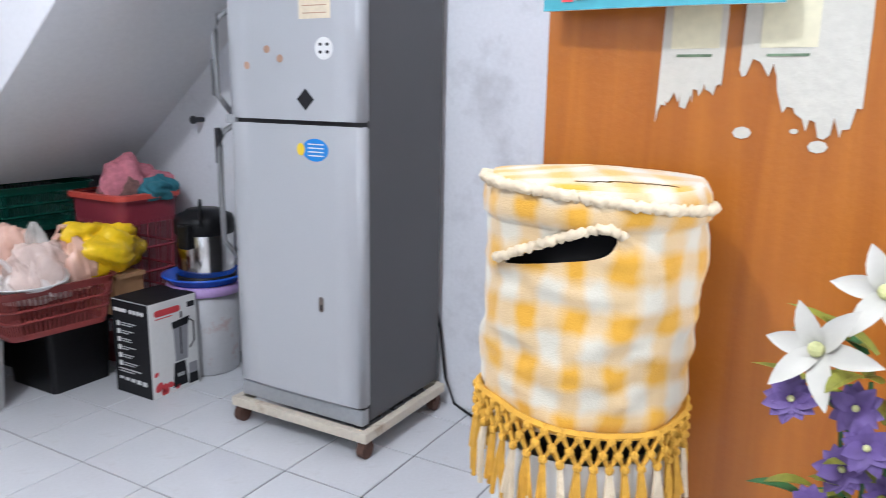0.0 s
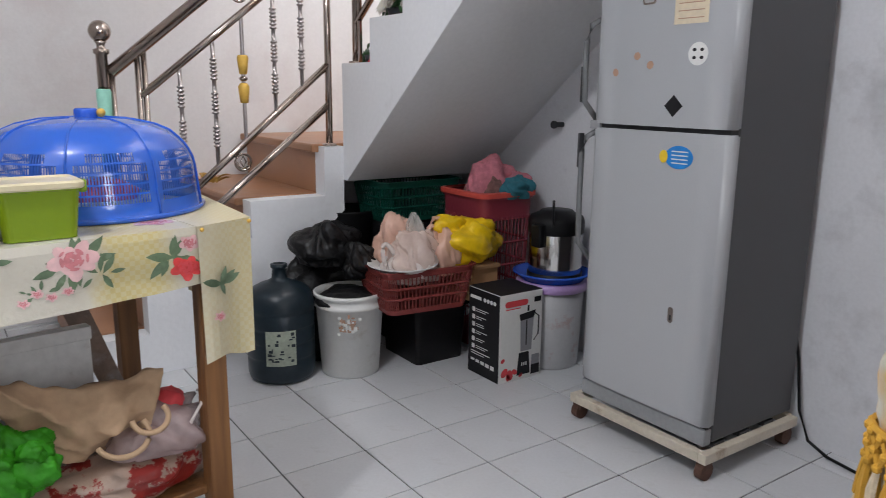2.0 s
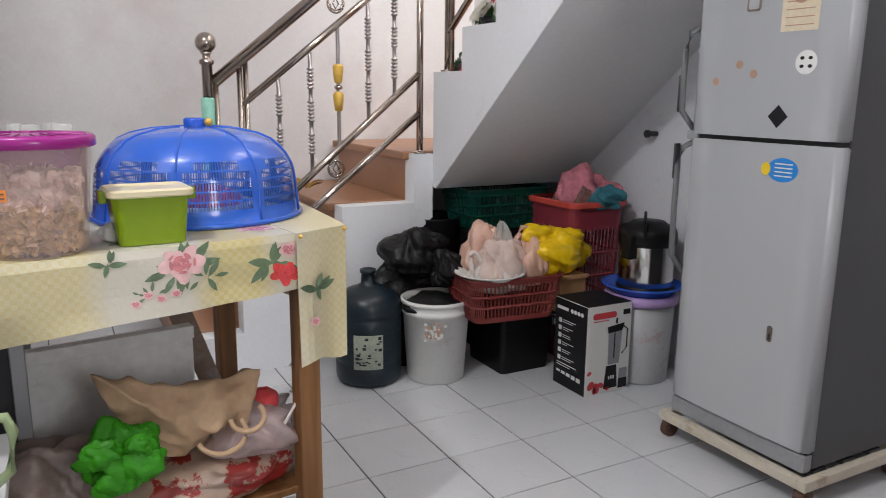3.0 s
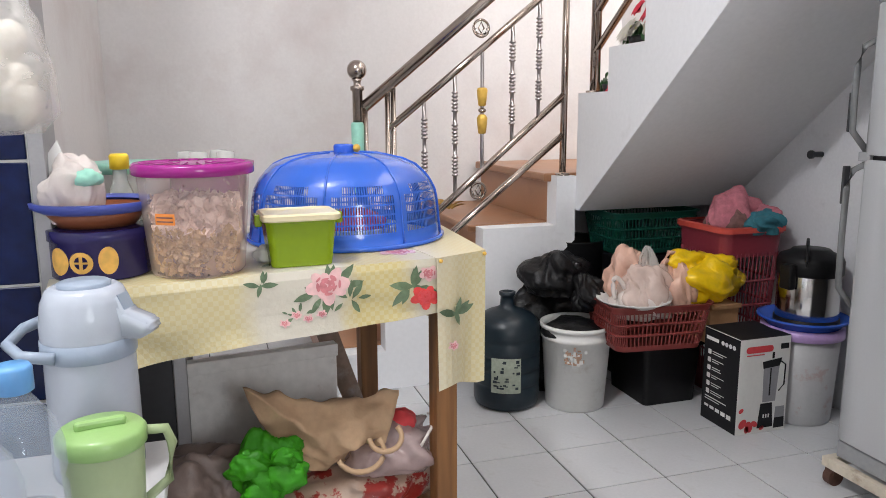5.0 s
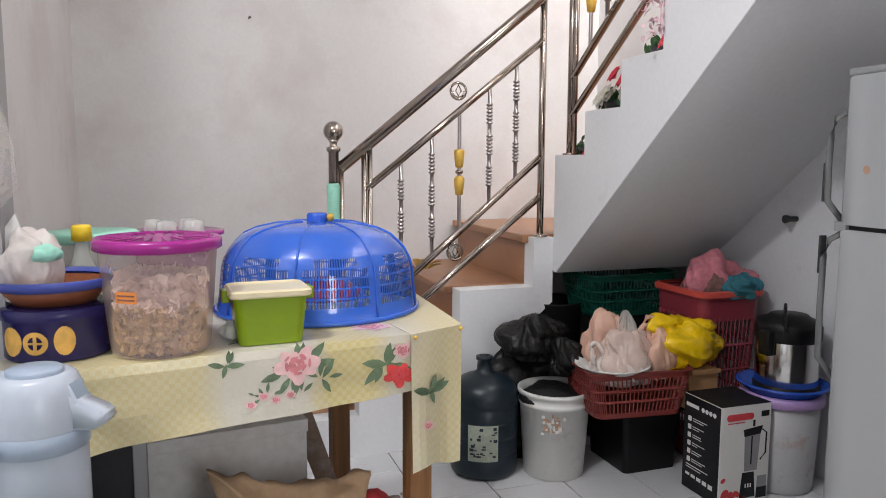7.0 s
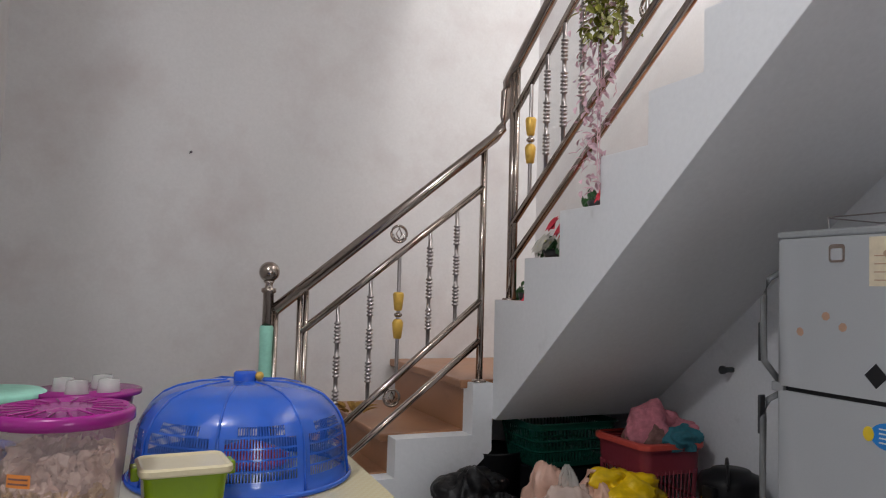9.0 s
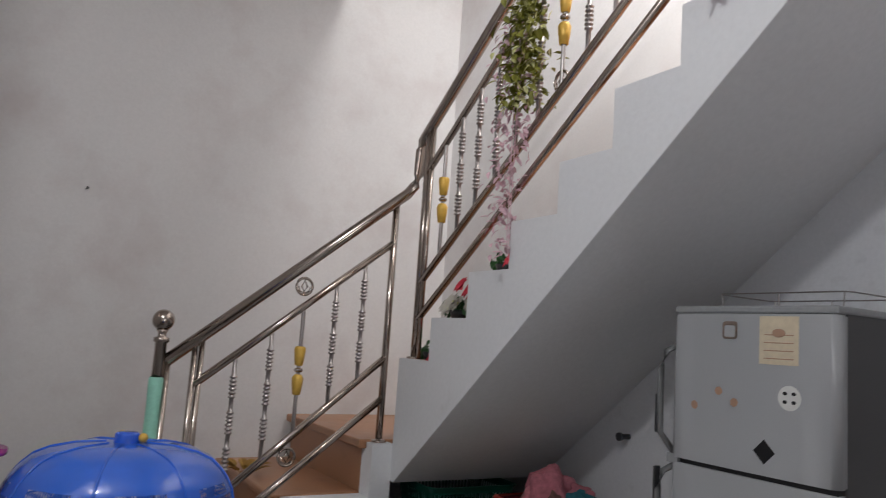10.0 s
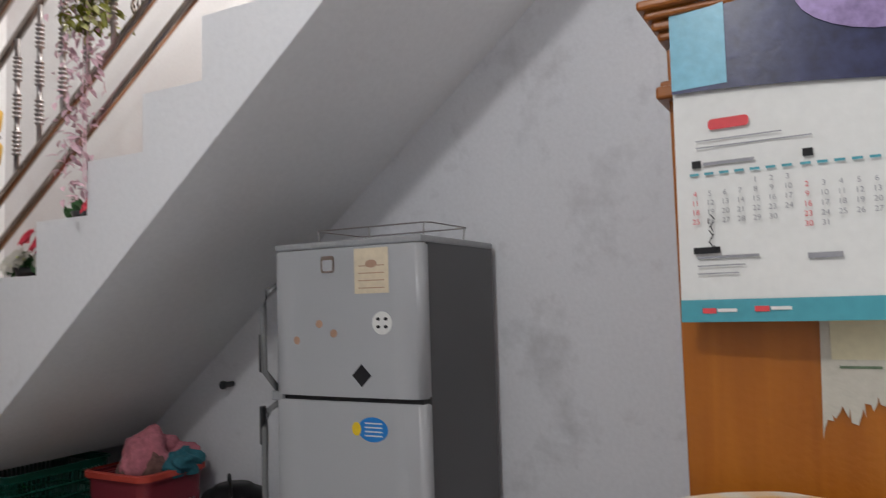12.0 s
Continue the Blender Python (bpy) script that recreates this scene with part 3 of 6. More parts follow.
for x, z0, z1 in ((-0.092, 0.2, 1.345), (-0.066, 0.2, 1.345), (0.748, 0.96, 2.03)):
    part("post", rod(B(), (x, YR, z0), (x, YR, z1), 0.016 if x > 0 else 0.012), M["steel"], rail, smooth=True)
part("post_flange", lathe(B(), [(0.0, 0.01), (0.034, 0.008), (0.034, 0)], 18, (0.748, YR, 0.947)), M["steel"], rail, smooth=True)
for y, r in ((0.735, 0.017), (0.70, 0.012)):
    part("post", rod(B(), (XR, y, 1.33), (XR, y, 2.385), r), M["steel"], rail, smooth=True)
part("post_flange", lathe(B(), [(0.0, 0.01), (0.034, 0.008), (0.034, 0)], 18, (XR, 0.735, 1.326)), M["steel"], rail, smooth=True)


def baluster(x, y, z0, z1, yellow=False):
    h, c = z1 - z0, (z0 + z1) / 2
    pr = [(0.0085, z0)]
    spots = (0.0,) if yellow else (-0.42, 0.0, 0.42)
    if yellow:
        pr += [(0.0085, z1)]
    else:
        for s in spots:
            m = c + s * h * 0.62
            for d in (-0.044, -0.028, -0.012, 0.004, 0.020, 0.036):
                pr += [(0.009, m + d), (0.0155, m + d + 0.003), (0.0155, m + d + 0.008), (0.009, m + d + 0.011)]
        pr += [(0.0085, z1)]
    ob = part("baluster", lathe(B(), pr, 12, (x, y, 0)), M["dull_steel"], rail, smooth=True)
    if yellow:
        part("yellow_cup", lathe(B(), [(0.012, -0.104), (0.017, -0.102), (0.0225, -0.062), (0.0245, -0.034), (0.018, -0.022), (0.012, -0.018)], 18, (x, y, c)), M["gold_paint"], ob, "yellow painted cup", smooth=True)
        part("yellow_cup", lathe(B(), [(0.012, 0.018), (0.017, 0.022), (0.021, 0.05), (0.0245, 0.088), (0.021, 0.098), (0.012, 0.100)], 18, (x, y, c)), M["gold_paint"], ob, "yellow painted cup", smooth=True)
        part("bead", ball(B(), (x, y, c), 0.019, sz=0.6), M["steel"], ob, smooth=True)


for i, x in enumerate((0.072, 0.214, 0.343, 0.487, 0.617)):
    baluster(x, YR, lz(x, *T3), lz(x, *T2), i == 2)
for i in range(14):
    y = 0.578 - 0.13 * i
    baluster(XR, y, U3[0][1] + (0.72 - y) * U3[1], U2[0][1] + (0.72 - y) * U2[1], i % 6 == 0)


def ring(x, y, z, along_y=False):
    def f(u, v):
        return (x, y + u, z + v) if along_y else (x + u, y, z + v)
    ob = part("rail_ring", tube(B(), [f(0.036 * math.cos(a), 0.036 * math.sin(a)) for a in (i * math.pi / 12 for i in range(24))], 0.006, 8, True), M["steel"], rail, smooth=True)
    bm = B()
    tube(bm, [f(0.0, 0.026), f(-0.013, 0.0), f(0.0, -0.022), f(0.013, 0.0)], 0.004, 8, True)
    tube(bm, [f(-0.026, 0.0), f(-0.02, -0.02), f(0.0, -0.028), f(0.02, -0.02), f(0.026, 0.0)], 0.003, 8)
    part("leaf_ornament", bm, M["steel"], ob, smooth=True)


ring(0.337, YR, 1.604)
ring(0.325, YR, 0.888)
ring(XR, -0.20, 2.36, True)

# ---- refrigerator on its stand ----
fr = thing("refrigerator", "grey two-door refrigerator with dark side, magnets and stickers", "refrigerator", (1.094, -0.792, 0))
HY = 0.273
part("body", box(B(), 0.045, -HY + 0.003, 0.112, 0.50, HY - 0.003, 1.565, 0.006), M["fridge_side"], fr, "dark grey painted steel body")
part("top_cap", box(B(), 0.004, -HY, 1.554, 0.50, HY, 1.576, 0.006), M["grey_plastic"], fr)


def bulged_door(z0, z1):
    """A door with a faintly bowed front, well rounded upright edges and small rounded ends."""
    o = []
    R = 0.020
    for i in range(13):
        u = -1 + 2 * i / 12
        o.append((0.006 * u * u - 0.006, u * (HY - R)))
    arc = [(R - R * math.cos(a), HY - R + R * math.sin(a)) for a in (math.pi / 2 * k / 5 for k in range(1, 6))]
    o += arc + [(0.044, HY), (0.044, -HY)] + [(x, -y) for x, y in arc[::-1]]
    bm = loft(B(), [(o, z0), (o, z1)], True, True)
    bmesh.ops.bevel(bm, geom=[e for e in bm.edges if abs(e.verts[0].co.z - e.verts[1].co.z) < 1e-5], offset=0.004, segments=2, affect="EDGES")
    return bm


d1 = part("freezer_door", bulged_door(1.103, 1.552), M["fridge_door"], fr, "light grey freezer door", True)
d2 = part("lower_door", bulged_door(0.172, 1.088), M["fridge_door"], fr, "light grey refrigerator door with a keyhole", True)
part("gasket", box(B(), 0.012, -HY + 0.008, 1.085, 0.045, HY - 0.008, 1.106), M["gasket"], fr)
part("base_panel", box(B(), 0.006, -HY + 0.004, 0.106, 0.045, HY - 0.004, 0.164, 0.006), M["grey_plastic"], fr)
part("base_gap", box(B(), 0.015, -HY + 0.006, 0.158, 0.045, HY - 0.006, 0.176), M["gasket"], fr)


def handle(z0, z1, p):
    bm = B()
    y = HY + 0.004
    tube(bm, [(0.02, y - 0.004, z1), (-0.012, y + 0.012, z1 - 0.02), (-0.028, y + 0.016, z1 - 0.08), (-0.030, y + 0.016, (z0 + z1) / 2), (-0.028, y + 0.014, z0 + 0.06), (0.015, y - 0.004, z0)], 0.010, 10)
    part("handle", bm, M["handle_plastic"], p, "grey plastic door handle", smooth=True)
    part("handle_grip", box(B(), -0.036, y + 0.022, (z0 + z1) / 2 - 0.06 - (0.05 if z0 > 1 else -0.16), -0.012, y + 0.032, (z0 + z1) / 2 + 0.06 - (0.05 if z0 > 1 else -0.16), 0.003), M["dark_plastic"], p)


handle(1.115, 1.45, d1)
handle(0.62, 1.075, d2)
part("hinge", box(B(), 0.0, HY - 0.03, 1.083, 0.03, HY + 0.016, 1.112, 0.003), M["grey_plastic"], fr)


def on_door(u, v, d):
    return (0.0 - d - 0.0038 + 0.008 * (u / HY) ** 2, u, v)


def sticker(name, poly, mat, label, door):
    return part(name, flat(B(), poly, on_door, 0.003), M[mat], door, label)


Y0 = -0.792
st = sticker("paper_notice", rect(-0.898 - 0.06 - Y0, 1.41, -0.898 + 0.06 - Y0, 1.545), "paper_yellow", "yellowed paper notice", d1)
bm = B()
for k in range(4):
    flat(bm, rect(-0.898 - 0.045 - Y0, 1.425 + k * 0.022, -0.898 + 0.045 - Y0, 1.428 + k * 0.022), on_door, 0.0036)
flat(bm, disc(-0.898 - Y0, 1.498, 0.02, 0.012), on_door, 0.0036)
part("notice_print", bm, M["magnet_brown"], st)
for nm, u, v, r, mat, lab in (("square_magnet", -0.738, 1.503, 0.026, "steel", "square mirror-like magnet"), ("round_magnet", -0.932, 1.322, 0.034, "white_plastic", "round white magnet with dark marks")):
    o = sticker(nm, disc(u - Y0, v, r, n=24) if nm[0] == "r" else [(u - Y0 + a, v + b) for a, b in rrect(r, r, 0.01)], mat, lab, d1)
    bm = B()
    if nm[0] == "r":
        for a, b in ((0.013, 0.012), (-0.013, 0.012), (0.013, -0.011), (-0.013, -0.011)):
            flat(bm, disc(u - Y0 + a, v + b, 0.0065, 0.005), on_door, 0.004)
    else:
        flat(bm, [(u - Y0 + a, v + b - 0.003) for a, b in rrect(0.019, 0.017, 0.006)], on_door, 0.004)
    part("magnet_face", bm, M["print_dark" if nm[0] == "r" else "fridge_door"], o)
for u, v in ((-0.702, 1.322), (-0.757, 1.293), (-0.612, 1.272)):
    sticker("small_magnet", disc(u - Y0, v, 0.014, 0.013, 7, u * 9), "magnet_brown", "small brown shell-like magnet", d1)
sticker("diamond_magnet", [(-0.857 - Y0 + 0.034, 1.168), (-0.857 - Y0, 1.168 + 0.034), (-0.857 - Y0 - 0.034, 1.168), (-0.857 - Y0, 1.168 - 0.034)], "print_dark", "black diamond-shaped magnet", d1)
o = sticker("oval_sticker", disc(-0.892 - Y0, 1.012, 0.052, 0.036, 24), "sticker_blue", "blue oval sticker with plain lines", d2)
bm = B()
for k in range(4):
    flat(bm, rect(-0.925 - Y0, 0.992 + k * 0.012, -0.865 - Y0, 0.996 + k * 0.012), on_door, 0.0036)
part("sticker_lines", bm, M["paper_white"], o)
part("sticker_tip", flat(B(), disc(-0.835 - Y0, 1.012, 0.016, 0.02), on_door, 0.0036), M["cap_yellow"], o)
o = sticker("keyhole", [(-0.905 - Y0 + a, 0.508 + b) for a, b in rrect(0.010, 0.026, 0.009)], "steel", "chrome keyhole plate", d2)
part("slot", flat(B(), rect(-0.905 - Y0 - 0.003, 0.49, -0.905 - Y0 + 0.004, 0.508), on_door, 0.0036), M["gasket"], o)

stand = thing("refrigerator_stand", "cream-painted metal refrigerator stand on rusty castors", "stand", (1.094, -0.792, 0))
for y in (-0.285, 0.285):
    part("side_bar", box(B(), -0.02, y - 0.015, 0.064, 0.50, y + 0.015, 0.098, 0.003), M["cream_metal"], stand)
for x in (-0.02, 0.48):
    part("cross_bar", box(B(), x, -0.27, 0.064, x + 0.03, 0.27, 0.098, 0.003), M["cream_metal"], stand)
for k in range(3):
    part("slat", box(B(), 0.06 + 0.14 * k, -0.27, 0.09, 0.12 + 0.14 * k, 0.27, 0.1055, 0.002), M["dark_plastic"], stand)
for x in (0.01, 0.46):
    for y in (-0.275, 0.275):
        w = part("castor", rod(B(), (x, y - 0.014, 0.031), (x, y + 0.014, 0.031), 0.031, seg=20), M["rust_rubber"], stand, "rusty castor wheel")
        part("fork", box(B(), x - 0.018, y - 0.02, 0.04, x + 0.018, y + 0.02, 0.065, 0.003), M["rust_rubber"], w)
tray = thing("wire_tray", "clear plastic tray with a wire rim on top of the refrigerator", "tray", (1.38, -0.79, 1.577))
part("rim", tube(B(), [(x, y, 0.05) for x, y in rrect(0.14, 0.22, 0.03)], 0.0025, 6, True), M["dull_steel"], tray)
part("bottom", box(B(), -0.13, -0.21, 0.0, 0.13, 0.21, 0.004), M["clear_plastic"], tray)
for sx, sy in ((-1, -1), (-1, 1), (1, -1), (1, 1), (-1, 0), (1, 0)):
    part("upright", rod(B(), (sx * 0.135, sy * 0.2, 0.0), (sx * 0.138, sy * 0.205, 0.05), 0.002, seg=6), M["dull_steel"], tray)
cable = tagged(part("power_cable", tube(B(), [(1.615, -1.03, 0.42), (1.612, -1.06, 0.30), (1.60, -1.09, 0.12), (1.585, -1.14, 0.03), (1.57, -1.22, 0.006), (1.54, -1.36, 0.006), (1.50, -1.55, 0.006), (1.55, -1.75, 0.006)], 0.0055, 8), M["black_plastic"], smooth=True), "black power cable trailing along the floor by the wall", "cable")
bolt = thing("wall_bolt", "small dark bolt stub on the wall under the stairs", "bolt", (XW, 0.19, 1.058))
part("shaft", rod(B(), (0, 0, 0), (-0.05, 0, 0), 0.012), M["dark_plastic"], bolt)
part("head", rod(B(), (-0.05, 0, 0), (-0.062, 0, 0), 0.018), M["dark_plastic"], bolt)

nail = thing("wall_nail", "small dark nail in the wall behind the stairs", "nail", (-0.477, YB, 2.041))
part("shank", rod(B(), (0, 0, 0), (0.006, -0.018, 0.004), 0.003, seg=8), M["dark_plastic"], nail)
part("nail_head", rod(B(), (0.006, -0.018, 0.004), (0.007, -0.021, 0.005), 0.007, seg=10), M["dark_plastic"], nail)

# ---- under the stairs ----
gal = thing("water_gallon", "dark blue-green nineteen litre water bottle with a torn label", "water bottle", (0.335, 0.50, 0))
pr = [(0.0, 0.0), (0.11, 0.0), (0.128, 0.012), (0.134, 0.03)]
for k in range(4):
    z = 0.05 + k * 0.065
    pr += [(0.135, z), (0.135, z + 0.045), (0.130, z + 0.052), (0.135, z + 0.06)]
pr += [(0.135, 0.32), (0.133, 0.345), (0.125, 0.37), (0.108, 0.392), (0.080, 0.408), (0.048, 0.420), (0.030, 0.432), (0.027, 0.475), (0.033, 0.478), (0.033, 0.492), (0.022, 0.494), (0.022, 0.44)]
pr = [(r * 1.05, z) for r, z in pr]
part("bottle", lathe(B(), pr, 40), M["gallon_plastic"], gal, smooth=True)


def round_print(bm, r, a0, a1, z0, z1, n=8, lift=0.002):
    A = [(r + lift, math.radians(a0 + (a1 - a0) * i / n)) for i in range(n + 1)]
    lo = [bm.verts.new((q * math.cos(a), q * math.sin(a), z0)) for q, a in A]
    hi = [bm.verts.new((q * math.cos(a), q * math.sin(a), z1)) for q, a in A]
    for i in range(n):
        bm.faces.new((lo[i], lo[i + 1], hi[i + 1], hi[i]))
    return bm


lab = part("label", round_print(B(), 0.142, 222, 272, 0.09, 0.24), M["worn_label"], gal, "torn printed paper label")
bm = B()
random.seed(4)
for k in range(26):
    a, z = random.uniform(224, 268), random.uniform(0.095, 0.225)
    round_print(bm, 0.142, a, a + random.uniform(2, 7), z, z + random.uniform(0.004, 0.014), 2, 0.003)
part("label_print", bm, M["gallon_plastic"], lab)["kind"] = "stuff"

buck = thing("paint_bucket", "white plastic paint bucket with a peeling label", "bucket", (0.612, 0.40, 0))
buck.scale = (1.06, 1.06, 1.0)
part("pail", lathe(B(), [(0.0, 0.0), (0.112, 0.0), (0.118, 0.006), (0.136, 0.30), (0.142, 0.302), (0.142, 0.318), (0.137, 0.32), (0.140, 0.345), (0.146, 0.347), (0.146, 0.362), (0.138, 0.364), (0.132, 0.33), (0.11, 0.05), (0.0, 0.045)], 40), M["white_plastic"], buck, smooth=True)
part("stuffing", crumple(B(), (0, 0, 0.28), 0.125, 0.125, 0.06, 5), M["bag_black"], buck, "black plastic inside the bucket", smooth=True)
bm = B()
random.seed(8)
for k in range(30):
    a, z = random.gauss(236, 8), random.gauss(0.23, 0.018)
    round_print(bm, 0.112 + z * 0.079 + 0.001, a, a + random.uniform(3, 8), z, z + random.uniform(0.006, 0.02), 2)
part("peeling_label", bm, M["magnet_brown"], buck, "brown peeling remains of a label")
bm = B()
for k in range(16):
    a, z = random.gauss(237, 9), random.gauss(0.235, 0.02)
    round_print(bm, 0.112 + z * 0.079 + 0.001, a, a + random.uniform(2, 6), z, z + random.uniform(0.006, 0.02), 2, 0.003)
part("label_white", bm, M["paper_white"], buck)

crate = thing("black_crate", "black plastic storage crate on the floor", "crate", (1.0, 0.41, 0))
part("crate_rim", box(B(), -0.149, -0.169, 0.255, 0.149, -0.160, 0.275, 0.003), M["black_plastic"], crate)
part("crate_box", loft(B(), [(rrect(0.125, 0.145, 0.02), 0.0), (rrect(0.14, 0.16, 0.025), 0.27), (rrect(0.148, 0.168, 0.025), 0.272), (rrect(0.148, 0.168, 0.025), 0.288), (rrect(0.13, 0.15, 0.02), 0.288), (rrect(0.12, 0.14, 0.02), 0.03)], True, True), M["black_plastic"], crate)


def basket(name, label, at, hx, hy, h, mat, taper=0.84, rz=0.0, rows=2, holes=True, rx=0.0):
    ob = thing(name, label, "basket", at, rz)
    if rx:
        ob.matrix_world = pose(*at, rx, 0, rz)
    n = 8
    top, bot = rrect(hx, hy, 0.045, n), rrect(hx * taper, hy * taper, 0.04, n)

    def at_h(f):
        return [(b[0] + (t[0] - b[0]) * f, b[1] + (t[1] - b[1]) * f) for t, b in zip(top, bot)]
    wallb = B()
    loft(wallb, [(at_h(0.0), 0.0), (at_h(0.12), h * 0.12)])
    part("bottom", wallb, M[mat], ob)
    rimb = B()
    o1 = at_h(0.84)
    o2 = [(x * 1.035, y * 1.05) for x, y in top]
    loft(rimb, [(o1, h * 0.84), (at_h(0.97), h * 0.97), (o2, h * 0.97), (o2, h), (at_h(1.0), h)], False)
    part("rim", rimb, M[mat], ob)
    lat = B()

    def bar(p, q, w):
        tube(lat, [p, q], w, 4)
    per = []
    L = len(top)
    for i in range(L):
        a, b = at_h(0)[i], at_h(0)[(i + 1) % L]
        m = max(1, round(math.hypot(b[0] - a[0], b[1] - a[1]) / 0.016))
        per += [(i, k / m) for k in range(m)]
    for i, f in per:
        def pt(hh):
            o = at_h(hh)
            a, b = o[i], o[(i + 1) % L]
            return (a[0] + (b[0] - a[0]) * f, a[1] + (b[1] - a[1]) * f, hh * h)
        bar(pt(0.1), pt(0.86), 0.0032)
    for r in range(1, rows + 1):
        hh = 0.12 + 0.72 * r / (rows + 1)
        tube(lat, [(x, y, hh * h) for x, y in at_h(hh)], 0.006, 4, True)
    part("lattice", lat, M[mat], ob)
    return ob


basket("red_basket", "brownish-red plastic lattice basket holding bags", (0.872, 0.28, 0.291), 0.218, 0.165, 0.19, "red_basket", rz=-6)
bag = thing("clear_bag_bundle", "white and clear plastic bags with a plastic bowl", "plastic bag", (0.83, 0.27, 0.40))
part("bag", pleated(B(), (0.01, -0.02, 0.0), 0.14, 0.10, 0.10, 11, 0.34, 2.4), M["bag_white"], bag, smooth=True)
part("clear_bag", pleated(B(), (-0.005, -0.06, 0.03), 0.115, 0.07, 0.125, 14, 0.42, 2.4), M["bag_mist"], bag, smooth=True)
part("clear_bag_mouth", lathe(B(), [(0.062, 0.15), (0.050, 0.19), (0.040, 0.225), (0.028, 0.26), (0.012, 0.29), (0.003, 0.305)], 48, (0.005, -0.04, 0.0), wob=lambda a, z: 0.022 * noise.noise(Vector((math.cos(a) * 2, math.sin(a) * 2, z * 16))) + 0.004 * math.sin(4 * a + z * 20)), M["bag_film"], bag, "clear twisted mouth of the bag", smooth=True)
for x, y, z, w, lean in ((-0.115, -0.055, 0.10, 0.030, -0.25), (0.085, -0.05, 0.14, 0.028, 0.1)):
    loop = [(x + w * math.cos(b) + lean * 0.1 * math.sin(b), y + 0.01 * math.sin(b), z + (0.10 if x > 0 else 0.085) * math.sin(b)) for b in (math.pi * k / 12 for k in range(13))]
    part("bag_handle", tube(B(), loop, 0.0095, 8), M["bag_white" if x < 0 else "bag_pink"], bag, smooth=True)
bowl = part("bowl", lathe(B(), [(0.0, 0.0), (0.05, 0.0), (0.13, 0.05), (0.15, 0.06), (0.149, 0.064), (0.13, 0.056), (0.05, 0.006), (0.0, 0.006)], 28, (-0.05, -0.035, 0.03)), M["paper_white"], bag, "white plastic bowl", smooth=True)
pk = thing("pink_bag", "pale pink carrier bag with loop handles in the red basket", "plastic bag", (0.96, 0.24, 0.42))
part("bag", pleated(B(), (0, 0, 0), 0.09, 0.08, 0.135, 21, 0.36, 2.2), M["bag_pink"], pk, smooth=True)
part("handle", tube(B(), [(-0.03, 0, 0.15), (-0.045, 0, 0.21), (-0.02, 0, 0.25), (0.02, 0, 0.245), (0.04, 0, 0.20), (0.04, 0, 0.14)], 0.010, 8), M["bag_pink"], pk)
pk2 = thing("pink_bag", "pale pink crumpled carrier bag in the red basket", "plastic bag", (0.825, 0.35, 0.42))
part("bag", pleated(B(), (0, 0, 0), 0.105, 0.08, 0.155, 29, 0.38, 2.2), M["bag_pink"], pk2, smooth=True)
yb = thing("yellow_bag", "bright yellow crumpled carrier bag", "plastic bag", (1.125, 0.25, 0.462))
part("bag", pleated(B(), (0, 0, 0), 0.185, 0.12, 0.115, 33, 0.34, 2.4), M["bag_yellow"], yb, smooth=True)
part("bag_ear", pleated(B(), (-0.10, -0.01, 0.12), 0.085, 0.05, 0.055, 36, 0.4, 2.0, 4), M["bag_yellow"], yb, smooth=True)
cb = thing("cardboard_box", "small brown cardboard box beside the red basket", "box", (1.155, 0.24, 0.289))
part("carton", box(B(), -0.065, -0.09, 0.0, 0.075, 0.10, 0.165, 0.003), M["cardboard"], cb)
part("flap", box(B(), -0.065, -0.105, 0.15, 0.075, -0.091, 0.166), M["cardboard"], cb)
random.seed(12)
bb = thing("black_bag", "black crumpled plastic garbage bag", "plastic bag", (0.575, 0.55, 0.46))
part("bag", pleated(B(), (0, -0.02, 0), 0.135, 0.12, 0.115, 41, 0.42, 1.9), M["bag_black"], bb, smooth=True)
part("bag_ear", pleated(B(), (0.09, -0.14, -0.05), 0.075, 0.07, 0.085, 42, 0.42, 1.9), M["bag_black"], bb, smooth=True)
bb2 = thing("black_tarpaulin", "black plastic sheet heaped under the stairs", "tarpaulin", (0.58, 0.66, 0))
part("sheet", crumple(B(), (0, 0, 0), 0.27, 0.13, 0.285, 51, 0.25, 1.3, 5), M["bag_black"], bb2, smooth=True)
bb3 = thing("black_bucket", "dark grey round tub under the landing", "tub", (0.86, 0.92, 0))
part("tub", lathe(B(), [(0.0, 0.0), (0.15, 0.0), (0.155, 0.62), (0.16, 0.63), (0.145, 0.62), (0.13, 0.05), (0.0, 0.05)], 28), M["black_plastic"], bb3, smooth=True)
basket("green_basket", "dark green plastic basket pushed under the landing", (1.15, 0.80, 0.58), 0.23, 0.17, 0.20, "green_plastic")
sh = thing("storage_crate_stack", "dark plastic crates stacked under the landing", "crate", (1.15, 0.82, 0))
part("crate_box", box(B(), -0.2, -0.15, 0, 0.2, 0.15, 0.285, 0.01), M["black_plastic"], sh)
part("crate_box", box(B(), -0.2, -0.15, 0.29, 0.2, 0.15, 0.575, 0.01), M["black_plastic"], sh)
lb = basket("laundry_basket", "tall red plastic laundry basket heaped with clothes", (1.358, 0.40, 0.0), 0.155, 0.17, 0.745, "maroon_plastic", 0.78, rows=4)
part("orange_rim", loft(B(), [(rrect(0.159, 0.174, 0.05, 8), 0.730), (rrect(0.169, 0.184, 0.05, 8), 0.732), (rrect(0.169, 0.184, 0.05, 8), 0.753), (rrect(0.155, 0.170, 0.05, 8), 0.757)], False), M["bright_red_basket"], lb, "bright red rim")
cl = thing("clothes_pile", "heap of pink, brown and teal clothes in the laundry basket", "clothes", (1.372, 0.38, 0.635))
